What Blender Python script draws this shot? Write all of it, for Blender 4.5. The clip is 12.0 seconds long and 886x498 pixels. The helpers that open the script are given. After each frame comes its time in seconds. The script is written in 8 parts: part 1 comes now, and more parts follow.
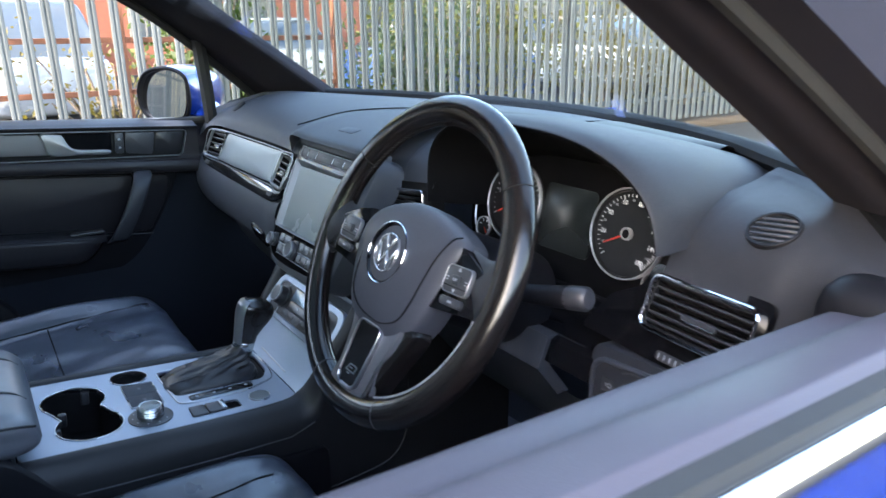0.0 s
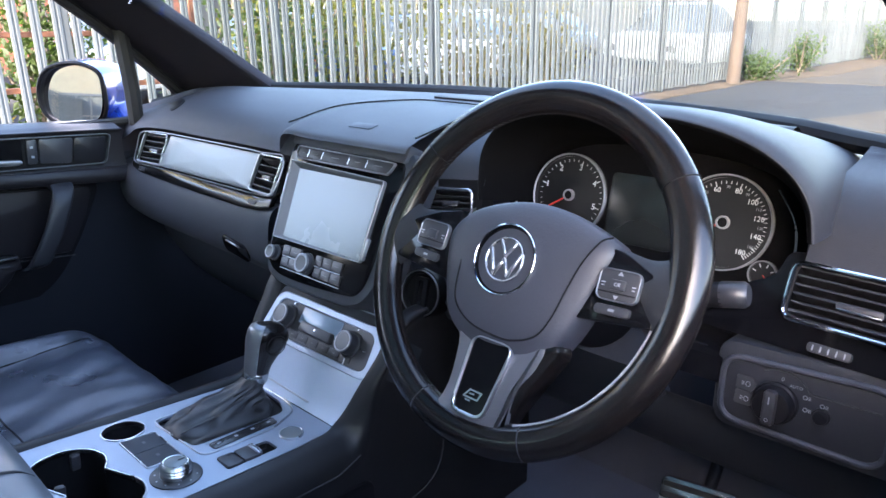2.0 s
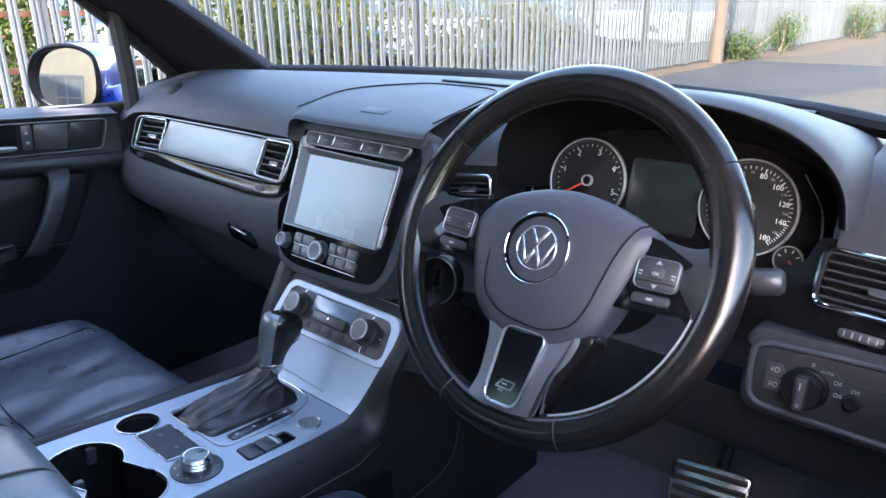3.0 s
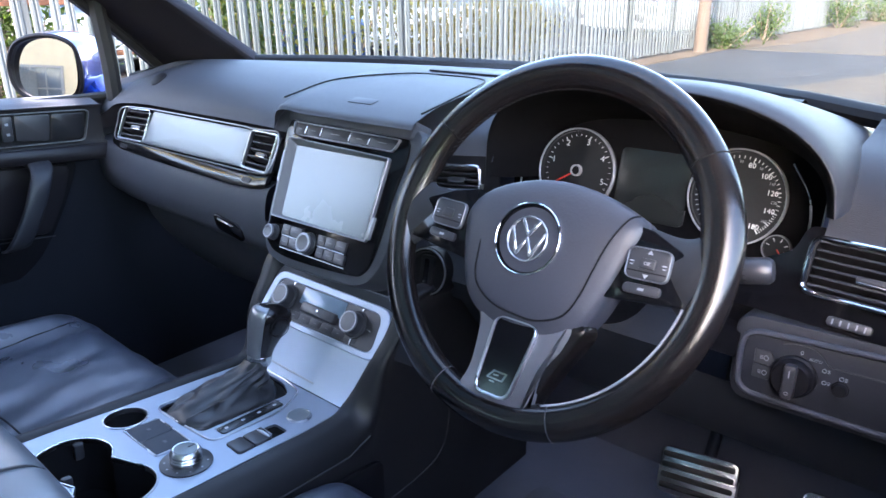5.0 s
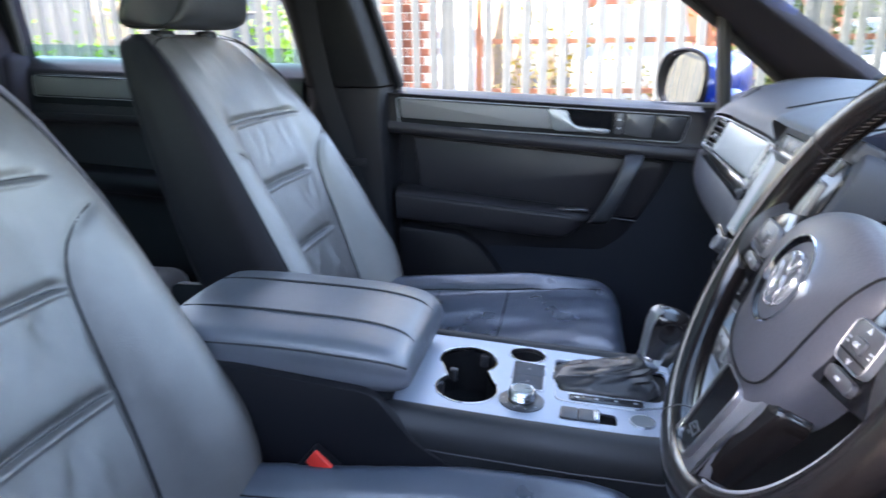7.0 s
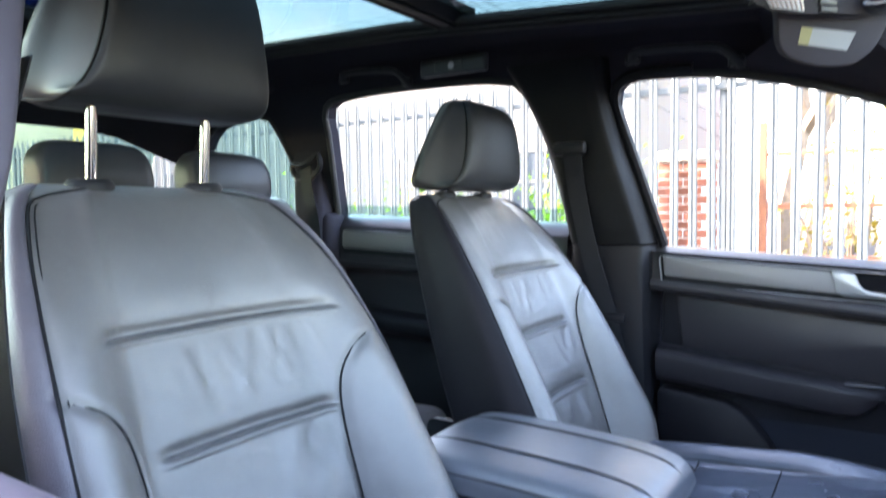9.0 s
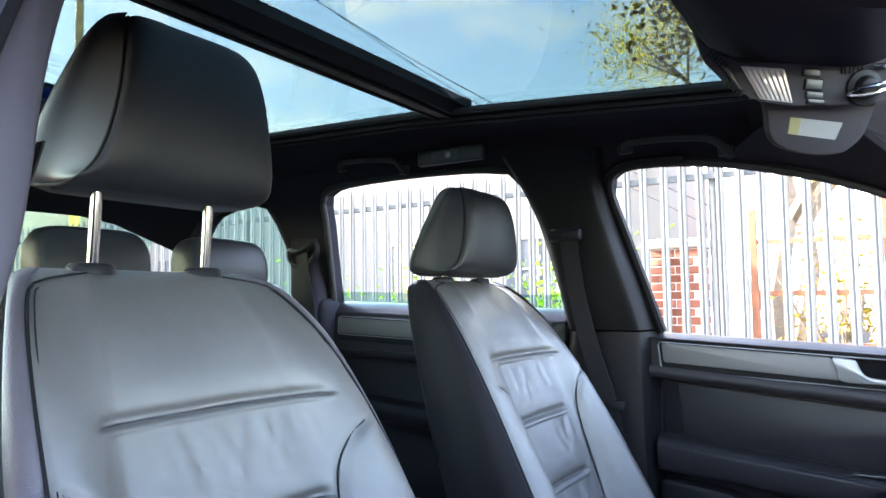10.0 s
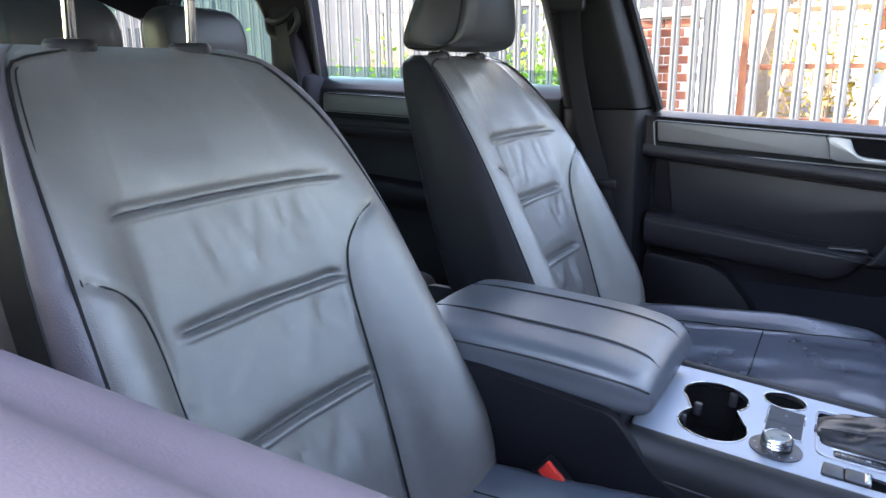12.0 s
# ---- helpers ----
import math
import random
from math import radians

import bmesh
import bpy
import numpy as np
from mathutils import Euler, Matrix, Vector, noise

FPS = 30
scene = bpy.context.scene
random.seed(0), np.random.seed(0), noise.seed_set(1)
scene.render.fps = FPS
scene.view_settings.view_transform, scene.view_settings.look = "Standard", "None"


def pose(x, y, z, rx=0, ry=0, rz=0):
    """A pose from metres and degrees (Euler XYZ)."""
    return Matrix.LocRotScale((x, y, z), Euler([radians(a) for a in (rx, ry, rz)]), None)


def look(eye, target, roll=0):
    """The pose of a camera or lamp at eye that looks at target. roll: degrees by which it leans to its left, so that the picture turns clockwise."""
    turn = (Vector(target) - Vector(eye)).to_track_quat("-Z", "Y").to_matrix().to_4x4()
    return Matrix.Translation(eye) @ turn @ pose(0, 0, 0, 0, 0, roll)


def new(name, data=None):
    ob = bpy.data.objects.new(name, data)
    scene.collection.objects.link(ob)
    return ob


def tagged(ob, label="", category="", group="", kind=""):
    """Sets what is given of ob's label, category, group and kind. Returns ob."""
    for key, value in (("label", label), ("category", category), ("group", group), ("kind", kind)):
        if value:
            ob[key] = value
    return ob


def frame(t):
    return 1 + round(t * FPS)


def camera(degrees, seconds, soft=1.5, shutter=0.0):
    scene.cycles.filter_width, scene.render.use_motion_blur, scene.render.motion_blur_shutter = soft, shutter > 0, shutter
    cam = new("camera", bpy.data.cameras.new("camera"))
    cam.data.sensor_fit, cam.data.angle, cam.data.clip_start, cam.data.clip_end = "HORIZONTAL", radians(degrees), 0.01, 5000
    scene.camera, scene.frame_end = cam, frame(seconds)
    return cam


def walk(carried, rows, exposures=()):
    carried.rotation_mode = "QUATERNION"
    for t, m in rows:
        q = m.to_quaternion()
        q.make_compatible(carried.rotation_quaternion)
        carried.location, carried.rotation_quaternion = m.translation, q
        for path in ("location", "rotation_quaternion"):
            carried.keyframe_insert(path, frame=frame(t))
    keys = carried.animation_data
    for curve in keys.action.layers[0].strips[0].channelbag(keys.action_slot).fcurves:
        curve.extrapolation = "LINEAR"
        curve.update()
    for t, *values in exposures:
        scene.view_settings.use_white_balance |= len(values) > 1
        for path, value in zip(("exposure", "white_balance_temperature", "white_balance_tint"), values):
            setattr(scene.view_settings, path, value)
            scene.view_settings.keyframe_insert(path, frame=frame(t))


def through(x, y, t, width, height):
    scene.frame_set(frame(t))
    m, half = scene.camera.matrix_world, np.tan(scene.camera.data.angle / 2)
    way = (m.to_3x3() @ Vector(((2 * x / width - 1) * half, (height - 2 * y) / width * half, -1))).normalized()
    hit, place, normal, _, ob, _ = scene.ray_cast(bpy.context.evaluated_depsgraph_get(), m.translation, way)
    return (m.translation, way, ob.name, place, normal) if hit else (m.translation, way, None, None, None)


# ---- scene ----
cam = camera(64.2, 12.0, shutter=0.3)
PATH = [
    (0, (1.082, -0.388, 1.351), (-0.494, 0.69, 0.755), -0.5),
    (0.5, (0.948, -0.454, 1.352), (-0.544, 0.74, 0.761), -0.5),
    (1, (0.879, -0.486, 1.339), (-0.537, 0.795, 0.746), -0.7),
    (1.5, (0.852, -0.513, 1.339), (-0.503, 0.832, 0.743), -0.7),
    (2, (0.826, -0.541, 1.336), (-0.482, 0.844, 0.724), -0.7),
    (2.5, (0.799, -0.554, 1.336), (-0.481, 0.847, 0.701), -0.7),
    (3, (0.781, -0.565, 1.341), (-0.478, 0.84, 0.678), -0.7),
    (4.8, (0.767, -0.574, 1.341), (-0.461, 0.85, 0.661), -0.7),
    (5, (0.775, -0.565, 1.341), (-0.449, 0.859, 0.651), -0.7),
    (5.5, (0.807, -0.5, 1.319), (-0.425, 0.917, 0.631), -0.8),
    (6, (0.869, -0.366, 1.317), (-0.743, 0.597, 0.631), -0.8),
    (6.5, (0.918, -0.232, 1.304), (-0.966, 0.002, 0.675), -0.6),
    (6.8, (0.946, -0.189, 1.285), (-0.963, -0.316, 0.703), -0.6),
    (7, (0.951, -0.162, 1.281), (-0.935, -0.52, 0.719), -0.8),
    (7.2, (0.962, -0.147, 1.277), (-0.886, -0.689, 0.739), -1.0),
    (8.8, (0.972, -0.126, 1.268), (-0.7, -1.189, 0.999), -0.7),
    (9, (0.974, -0.122, 1.265), (-0.712, -1.192, 1.161), -0.7),
    (9.5, (0.981, -0.126, 1.267), (-0.71, -1.185, 1.393), -0.5),
    (10, (0.979, -0.132, 1.261), (-0.718, -1.181, 1.404), -0.7),
    (10.5, (0.977, -0.13, 1.26), (-0.725, -1.171, 1.404), -0.6),
    (11, (0.973, -0.131, 1.257), (-0.728, -1.169, 1.092), -0.8),
    (11.5, (0.967, -0.137, 1.26), (-0.704, -1.139, 0.806), -0.8),
    (12, (0.975, -0.181, 1.271), (-0.704, -1.153, 0.783), -0.6),
]
walk(cam, [(t, look(eye, target, roll)) for t, eye, target, roll in PATH], exposures=[(0, 3.95, 6400, 13), (0.7, 4.17, 6300, 19), (2, 4.27, 6250, 20), (5, 4.46, 6150, 21), (6, 4.68, 6300, 20), (7, 4.80, 6750, 20), (8, 4.95, 6850, 21), (9, 5.14, 6800, 21), (10.5, 4.87, 6900, 20), (11.3, 4.66, 7050, 22), (12, 4.73, 7050, 23)])

# ---- light ----
world = bpy.data.worlds.new("world")
scene.world = world
world.use_nodes = True
wn = world.node_tree.nodes
sky = wn.new("ShaderNodeTexSky")
sky.sky_type = "NISHITA"
sky.sun_disc = False
SUN_EL, SUN_AZ = 25.0, 165.0  # degrees; azimuth from +y towards +x
sky.sun_elevation, sky.sun_rotation = radians(SUN_EL), radians(SUN_AZ)
sky.air_density, sky.dust_density, sky.ozone_density = 1.2, 1.5, 1.2
wn["Background"].inputs["Strength"].default_value = 0.15
wl = world.node_tree.links.new
wco = wn.new("ShaderNodeTexCoord")
wmap = wn.new("ShaderNodeMapping")
wmap.inputs["Scale"].default_value = (1.0, 1.0, 2.6)
wl(wco.outputs["Generated"], wmap.inputs[0])
wno = wn.new("ShaderNodeTexNoise")
wno.inputs["Scale"].default_value, wno.inputs["Detail"].default_value, wno.inputs["Roughness"].default_value = 2.3, 7, 0.58
wl(wmap.outputs[0], wno.inputs["Vector"])
wramp = wn.new("ShaderNodeMapRange")
wramp.inputs["From Min"].default_value, wramp.inputs["From Max"].default_value = 0.55, 0.70
wl(wno.outputs[0], wramp.inputs[0])
wbw = wn.new("ShaderNodeRGBToBW")
wl(sky.outputs[0], wbw.inputs[0])
wcl = wn.new("ShaderNodeVectorMath")
wcl.operation = "SCALE"
wcl.inputs[0].default_value = (1.75, 1.62, 1.42)  # clouds, a little warm
wl(wbw.outputs[0], wcl.inputs["Scale"])
wmix = wn.new("ShaderNodeMix")
wmix.data_type = "RGBA"
wl(wramp.outputs[0], wmix.inputs["Factor"])
wl(sky.outputs[0], wmix.inputs["A"])
wl(wcl.outputs[0], wmix.inputs["B"])
wl(wmix.outputs["Result"], wn["Background"].inputs[0])
sun = new("sun", bpy.data.lights.new("sun", "SUN"))
sun.data.energy, sun.data.angle, sun.data.color = 2.2, radians(0.5), (1.0, 0.93, 0.82)
sun.matrix_basis = look((0, 0, 30), (-math.sin(radians(SUN_AZ)) * math.cos(radians(SUN_EL)), -math.cos(radians(SUN_AZ)) * math.cos(radians(SUN_EL)), 30 - math.sin(radians(SUN_EL))))


# ---- materials ----
def material(name, color, rough=0.5, metal=0.0, vary=0.12, vscale=6.0, bump=0.0, bscale=300.0, bump2=0.0, b2scale=20.0, coat=0.0, rvary=0.1, spec=0.5, piece=0.0, stretch=None, warm=0.0):
    """A surface with slow blotches, fine grain, bump at two scales and uneven gloss."""
    m = bpy.data.materials.new(name)
    m.use_nodes = True
    nt = m.node_tree
    p = nt.nodes["Principled BSDF"]
    link = nt.links.new
    tc = nt.nodes.new("ShaderNodeTexCoord")
    src = tc.outputs["Object"]
    if stretch:
        mp = nt.nodes.new("ShaderNodeMapping")
        mp.inputs["Scale"].default_value = stretch
        link(src, mp.inputs[0])
        src = mp.outputs[0]
    n1 = nt.nodes.new("ShaderNodeTexNoise")
    n1.inputs["Scale"].default_value, n1.inputs["Detail"].default_value = vscale, 5
    link(src, n1.inputs["Vector"])
    n2 = nt.nodes.new("ShaderNodeTexNoise")
    n2.inputs["Scale"].default_value, n2.inputs["Detail"].default_value = bscale, 3
    link(src, n2.inputs["Vector"])
    add = nt.nodes.new("ShaderNodeMath")
    add.operation = "MULTIPLY_ADD"
    link(n2.outputs[0], add.inputs[0])
    add.inputs[1].default_value = 0.5
    link(n1.outputs[0], add.inputs[2])
    mr = nt.nodes.new("ShaderNodeMapRange")
    mr.inputs["From Min"].default_value, mr.inputs["From Max"].default_value = 0.4, 1.1
    mr.inputs["To Min"].default_value, mr.inputs["To Max"].default_value = 1 - vary, 1 + vary
    link(add.outputs[0], mr.inputs[0])
    val = mr.outputs[0]
    if piece:
        oi = nt.nodes.new("ShaderNodeObjectInfo")
        pr = nt.nodes.new("ShaderNodeMapRange")
        pr.inputs["To Min"].default_value, pr.inputs["To Max"].default_value = 1 - piece, 1 + piece
        link(oi.outputs["Random"], pr.inputs[0])
        mu = nt.nodes.new("ShaderNodeMath")
        mu.operation = "MULTIPLY"
        link(val, mu.inputs[0])
        link(pr.outputs[0], mu.inputs[1])
        val = mu.outputs[0]
    mix = nt.nodes.new("ShaderNodeVectorMath")
    mix.operation = "SCALE"
    mix.inputs[0].default_value = color
    link(val, mix.inputs["Scale"])
    link(mix.outputs[0], p.inputs["Base Color"])
    rr = nt.nodes.new("ShaderNodeMapRange")
    rr.inputs["From Min"].default_value, rr.inputs["From Max"].default_value = 0.3, 0.7
    rr.inputs["To Min"].default_value, rr.inputs["To Max"].default_value = max(0.02, rough - rvary), min(1, rough + rvary)
    link(n1.outputs[0], rr.inputs[0])
    link(rr.outputs[0], p.inputs["Roughness"])
    p.inputs["Metallic"].default_value = metal
    p.inputs["Coat Weight"].default_value = coat
    p.inputs["Coat Roughness"].default_value = 0.04
    p.inputs["Specular IOR Level"].default_value = spec
    if bump:
        bp = nt.nodes.new("ShaderNodeBump")
        bp.inputs["Strength"].default_value, bp.inputs["Distance"].default_value = bump, 0.0006
        link(n2.outputs[0], bp.inputs["Height"])
        last = bp
        if bump2:
            n3 = nt.nodes.new("ShaderNodeTexNoise")
            n3.inputs["Scale"].default_value, n3.inputs["Detail"].default_value = b2scale, 2
            link(src, n3.inputs["Vector"])
            b2 = nt.nodes.new("ShaderNodeBump")
            b2.inputs["Strength"].default_value, b2.inputs["Distance"].default_value = bump2, 0.006
            link(n3.outputs[0], b2.inputs["Height"])
            link(b2.outputs[0], bp.inputs["Normal"])
        link(last.outputs[0], p.inputs["Normal"])
    return m


def leather(name, color, rough, cells=420.0, crease=0.25, grain=0.5, spec=1.0):
    """Grained hide: pebbled cells, slow creases and rubbed shine."""
    m = material(name, color, rough, vary=0.18, vscale=7, bump=0.0, bscale=60, rvary=0.035, spec=spec)
    nt = m.node_tree
    p = nt.nodes["Principled BSDF"]
    tc = nt.nodes.new("ShaderNodeTexCoord")
    vo = nt.nodes.new("ShaderNodeTexVoronoi")
    vo.feature = "DISTANCE_TO_EDGE"
    vo.inputs["Scale"].default_value = cells
    nt.links.new(tc.outputs["Object"], vo.inputs["Vector"])
    b = nt.nodes.new("ShaderNodeBump")
    b.inputs["Strength"].default_value, b.inputs["Distance"].default_value = grain, 0.0010
    nt.links.new(vo.outputs["Distance"], b.inputs["Height"])
    n3 = nt.nodes.new("ShaderNodeTexNoise")
    n3.inputs["Scale"].default_value, n3.inputs["Detail"].default_value = 16, 3
    nt.links.new(tc.outputs["Object"], n3.inputs["Vector"])
    b2 = nt.nodes.new("ShaderNodeBump")
    b2.inputs["Strength"].default_value, b2.inputs["Distance"].default_value = crease, 0.006
    nt.links.new(n3.outputs[0], b2.inputs["Height"])
    nt.links.new(b2.outputs[0], b.inputs["Normal"])
    nt.links.new(b.outputs[0], p.inputs["Normal"])
    return m


def glass(name, tint, gloss=1.0):
    """A thin pane: light passes through tinted, with a clear reflection at its angle."""
    m = bpy.data.materials.new(name)
    m.use_nodes = True
    nt = m.node_tree
    out = nt.nodes["Material Output"]
    tr = nt.nodes.new("ShaderNodeBsdfTransparent")
    tr.inputs[0].default_value = (*tint, 1)
    gl = nt.nodes.new("ShaderNodeBsdfGlossy")
    gl.inputs["Roughness"].default_value = 0.01
    fr = nt.nodes.new("ShaderNodeLayerWeight")
    fr.inputs[0].default_value = 0.5
    pw = nt.nodes.new("ShaderNodeMath")
    pw.operation = "POWER"
    pw.inputs[1].default_value = 4.0
    nt.links.new(fr.outputs["Facing"], pw.inputs[0])
    sc = nt.nodes.new("ShaderNodeMath")
    sc.operation = "MULTIPLY_ADD"
    sc.inputs[1].default_value = 0.6 * gloss
    sc.inputs[2].default_value = 0.03 * gloss
    nt.links.new(pw.outputs[0], sc.inputs[0])
    mx = nt.nodes.new("ShaderNodeMixShader")
    nt.links.new(sc.outputs[0], mx.inputs[0])
    nt.links.new(tr.outputs[0], mx.inputs[1])
    nt.links.new(gl.outputs[0], mx.inputs[2])
    nt.links.new(mx.outputs[0], out.inputs[0])
    return m


SOFT = material("soft_dash_plastic", (0.036, 0.0395, 0.0485), 0.6, vary=0.1, bump=0.5, bscale=700, rvary=0.03, spec=0.28)
HARD = material("hard_dark_plastic", (0.0070, 0.0068, 0.0085), 0.5, vary=0.12, bump=0.25, bscale=700, rvary=0.06, spec=0.15)
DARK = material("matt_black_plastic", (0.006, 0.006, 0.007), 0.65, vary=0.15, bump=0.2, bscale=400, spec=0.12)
# black taken darker than the plastic, to hold the shade inside the hood
HOODSHADE = material("hood_shade_black", (0.0035, 0.0035, 0.0042), 0.75, vary=0.15, bump=0.2, bscale=400, spec=0.06)
BUTTON = material("satin_button_plastic", (0.026, 0.026, 0.030), 0.38, vary=0.06, bscale=200, rvary=0.05)
SLAT = material("vent_slat_plastic", (0.020, 0.020, 0.023), 0.45, vary=0.08, spec=0.4)
PIANO = material("gloss_black_lacquer", (0.004, 0.004, 0.005), 0.12, vary=0.1, coat=0.04, rvary=0.03, spec=0.18)
CHROME = material("chrome", (0.82, 0.83, 0.85), 0.1, 1.0, vary=0.04, rvary=0.05)
POSTM = material("polished_post_steel", (0.27, 0.275, 0.29), 0.12, 1.0, vary=0.05, rvary=0.04)
EMBLEM = material("emblem_chrome", (0.36, 0.37, 0.39), 0.2, 0.7, vary=0.05, rvary=0.05)
SATIN = material("satin_chrome", (0.43, 0.44, 0.46), 0.28, 1.0, vary=0.05, rvary=0.05)
ALU = material("satin_silver_trim", (0.305, 0.343, 0.405), 0.46, 0.62, vary=0.05, vscale=9, bump=0.06, bscale=900, rvary=0.05)
PANELSILVER = material("silver_panel_lacquer", (0.150, 0.168, 0.176), 0.42, 0.5, vary=0.06, vscale=9, bump=0.06, bscale=900, rvary=0.05)
BRUSHED = material("brushed_metal_trim", (0.118, 0.113, 0.116), 0.56, 0.35, vary=0.07, bump=0.15, bscale=500, stretch=(1, 0.03, 1), rvary=0.05, spec=0.3)
HANDLESATIN = material("satin_handle", (0.20, 0.204, 0.215), 0.38, 0.7, vary=0.05)
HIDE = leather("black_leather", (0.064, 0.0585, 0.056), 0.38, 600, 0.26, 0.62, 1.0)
# rubbed cushion hide; the blue in its base colour is sky sheen
CUSHIONHIDE = leather("rubbed_sky_sheen_leather", (0.036, 0.043, 0.060), 0.29, 560, 0.20, 0.3, 1.0)
# one side leather in two tones: shaded for the passenger, window-lit for the driver
SHADEDSIDE = leather("shaded_side_leather", (0.0068, 0.0060, 0.0080), 0.5, 380, 0.12, 0.5, 0.09)
LITFLANK = leather("lit_flank_leather", (0.056, 0.049, 0.060), 0.48, 360, 0.12, 0.5, 0.5)
ARMHIDE = leather("armrest_leather", (0.064, 0.069, 0.082), 0.40, 500, 0.12, 0.25, 1.0)
GAITER = leather("supple_gaiter_leather", (0.0135, 0.0138, 0.0165), 0.36, 420, 0.25, 0.35, 0.45)
# lit copy of the top plate's silver: the lid's brightness is in its colour
LITSILVER = material("lit_lid_silver", (0.44, 0.50, 0.59), 0.5, 0.35, vary=0.05, vscale=9, bump=0.06, bscale=900, rvary=0.05)
# the pale blue base stands for sky reflected in the dark display
SKYLCD = material("sky_tinted_display", (0.15, 0.205, 0.27), 0.16, vary=0.03, rvary=0.02, spec=0.6)
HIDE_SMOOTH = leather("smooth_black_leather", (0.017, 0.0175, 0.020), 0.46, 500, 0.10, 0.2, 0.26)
HOODHIDE = leather("grained_hood_leather", (0.0200, 0.0208, 0.0255), 0.56, 480, 0.05, 0.32, 0.17)
RIMHIDE = material("worn_rim_leather", (0.0066, 0.0054, 0.0054), 0.19, vary=0.2, vscale=14, bump=0.16, bscale=700, bump2=0.05, b2scale=30, rvary=0.05, spec=0.45)
# lining on the driver's side, its colour raised for the light falling there
LITSILL = material("lit_sill_vinyl", (0.050, 0.045, 0.058), 0.6, vary=0.1, bump=0.3, bscale=700, spec=0.35)
COVERPAD = material("airbag_vinyl", (0.034, 0.036, 0.046), 0.5, vary=0.08, bump=0.35, bscale=420, spec=0.38)
RINGM = material("gauge_ring", (0.30, 0.31, 0.33), 0.35, 0.3, vary=0.03)
GREYSPOKE = material("grey_spoke_trim", (0.115, 0.117, 0.130), 0.4, 0.5, vary=0.06)
PILLARCLOTH = material("pillar_cloth", (0.021, 0.019, 0.024), 0.92, vary=0.15, bump=0.5, bscale=1200, spec=0.1)
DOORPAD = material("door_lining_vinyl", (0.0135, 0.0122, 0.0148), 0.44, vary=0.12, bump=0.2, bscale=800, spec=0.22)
KICKPAD = material("side_lining_felt", (0.0105, 0.0115, 0.0160), 0.85, vary=0.15, bump=0.4, bscale=900, spec=0.1)
SWITCHPAD = material("switch_panel_vinyl", (0.0175, 0.0190, 0.0245), 0.52, vary=0.08, bump=0.35, bscale=420, spec=0.3)
VINYL = material("black_vinyl", (0.012, 0.012, 0.014), 0.5, vary=0.12, bump=0.3, bscale=800, spec=0.3)
FABRIC = material("headliner_cloth", (0.019, 0.0175, 0.023), 0.95, spec=0.08, vary=0.15, bump=0.5, bscale=1200)
CARPET = material("carpet", (0.078, 0.083, 0.108), 0.95, vary=0.3, bump=0.8, bscale=900)
WEB = material("belt_webbing", (0.010, 0.010, 0.012), 0.7, spec=0.15, vary=0.15, bump=0.5, bscale=1500)
THREAD = material("seam_thread", (0.032, 0.032, 0.036), 0.6, vary=0.1)
LACQUERED = material("satin_black_lacquer", (0.012, 0.012, 0.014), 0.24, vary=0.06, rvary=0.04, spec=0.4)
BEZEL = material("grey_bezel_plastic", (0.060, 0.063, 0.070), 0.32, vary=0.06, rvary=0.04)
DIMPRINT = material("dim_print", (0.085, 0.088, 0.095), 0.6, vary=0.02)
WHITE = material("white_print", (0.75, 0.76, 0.78), 0.6, vary=0.02)
GREYPRINT = material("grey_print", (0.30, 0.31, 0.33), 0.6, vary=0.02)
RED = material("red_plastic", (0.62, 0.03, 0.02), 0.4, vary=0.08)
NEEDLE = material("needle_red", (0.75, 0.05, 0.03), 0.4, vary=0.02)
DIAL = material("dial_face", (0.006, 0.0065, 0.008), 0.45, vary=0.08)
LCD = material("dark_display", (0.012, 0.014, 0.014), 0.25, vary=0.05)
SCREEN = material("touch_screen", (0.084, 0.104, 0.105), 0.26, vary=0.03, rvary=0.03, spec=0.55, coat=0.08)
BLUE = material("blue_car_paint", (0.006, 0.035, 0.26), 0.22, 0.35, vary=0.04, coat=1.0, rvary=0.03)
RUBBER = material("rubber", (0.012, 0.012, 0.012), 0.7, vary=0.15)
MIRROR = material("mirror_silver", (0.85, 0.86, 0.88), 0.02, 1.0, vary=0.01, rvary=0.0)
STEEL = material("pedal_steel", (0.55, 0.56, 0.58), 0.28, 1.0, vary=0.08, stretch=(0.05, 1, 1), bump=0.1, bscale=400)
CLEAR = glass("clear_glass", (0.86, 0.89, 0.88), 0.8)
TINT = glass("tinted_glass", (0.66, 0.80, 0.78), 0.8)
ROOFGLASS = glass("roof_glass", (0.188, 0.230, 0.226), 0.8)


# ---- shape helpers ----
def part(name, bm, mat, parent=None, label="", smooth=True, m=None):
    """Links a bmesh as one mesh object under a thing or a part."""
    bmesh.ops.recalc_face_normals(bm, faces=bm.faces)
    me = bpy.data.meshes.new(name)
    for f in bm.faces:
        f.smooth = smooth
    bm.to_mesh(me)
    bm.free()
    for mm in mat if isinstance(mat, (list, tuple)) else [mat]:
        me.materials.append(mm)
    if smooth:
        me.set_sharp_from_angle(angle=radians(38))
    ob = new(name, me)
    if m is not None:
        ob.matrix_basis = m
    if parent is not None:
        ob.parent = parent
    if label:
        ob["label"] = label
    return ob


def thing(name, label, category, group="", kind="", m=None):
    ob = new(name)
    ob.empty_display_size = 0.05
    if m is not None:
        ob.matrix_basis = m
    return tagged(ob, label, category, group, kind)


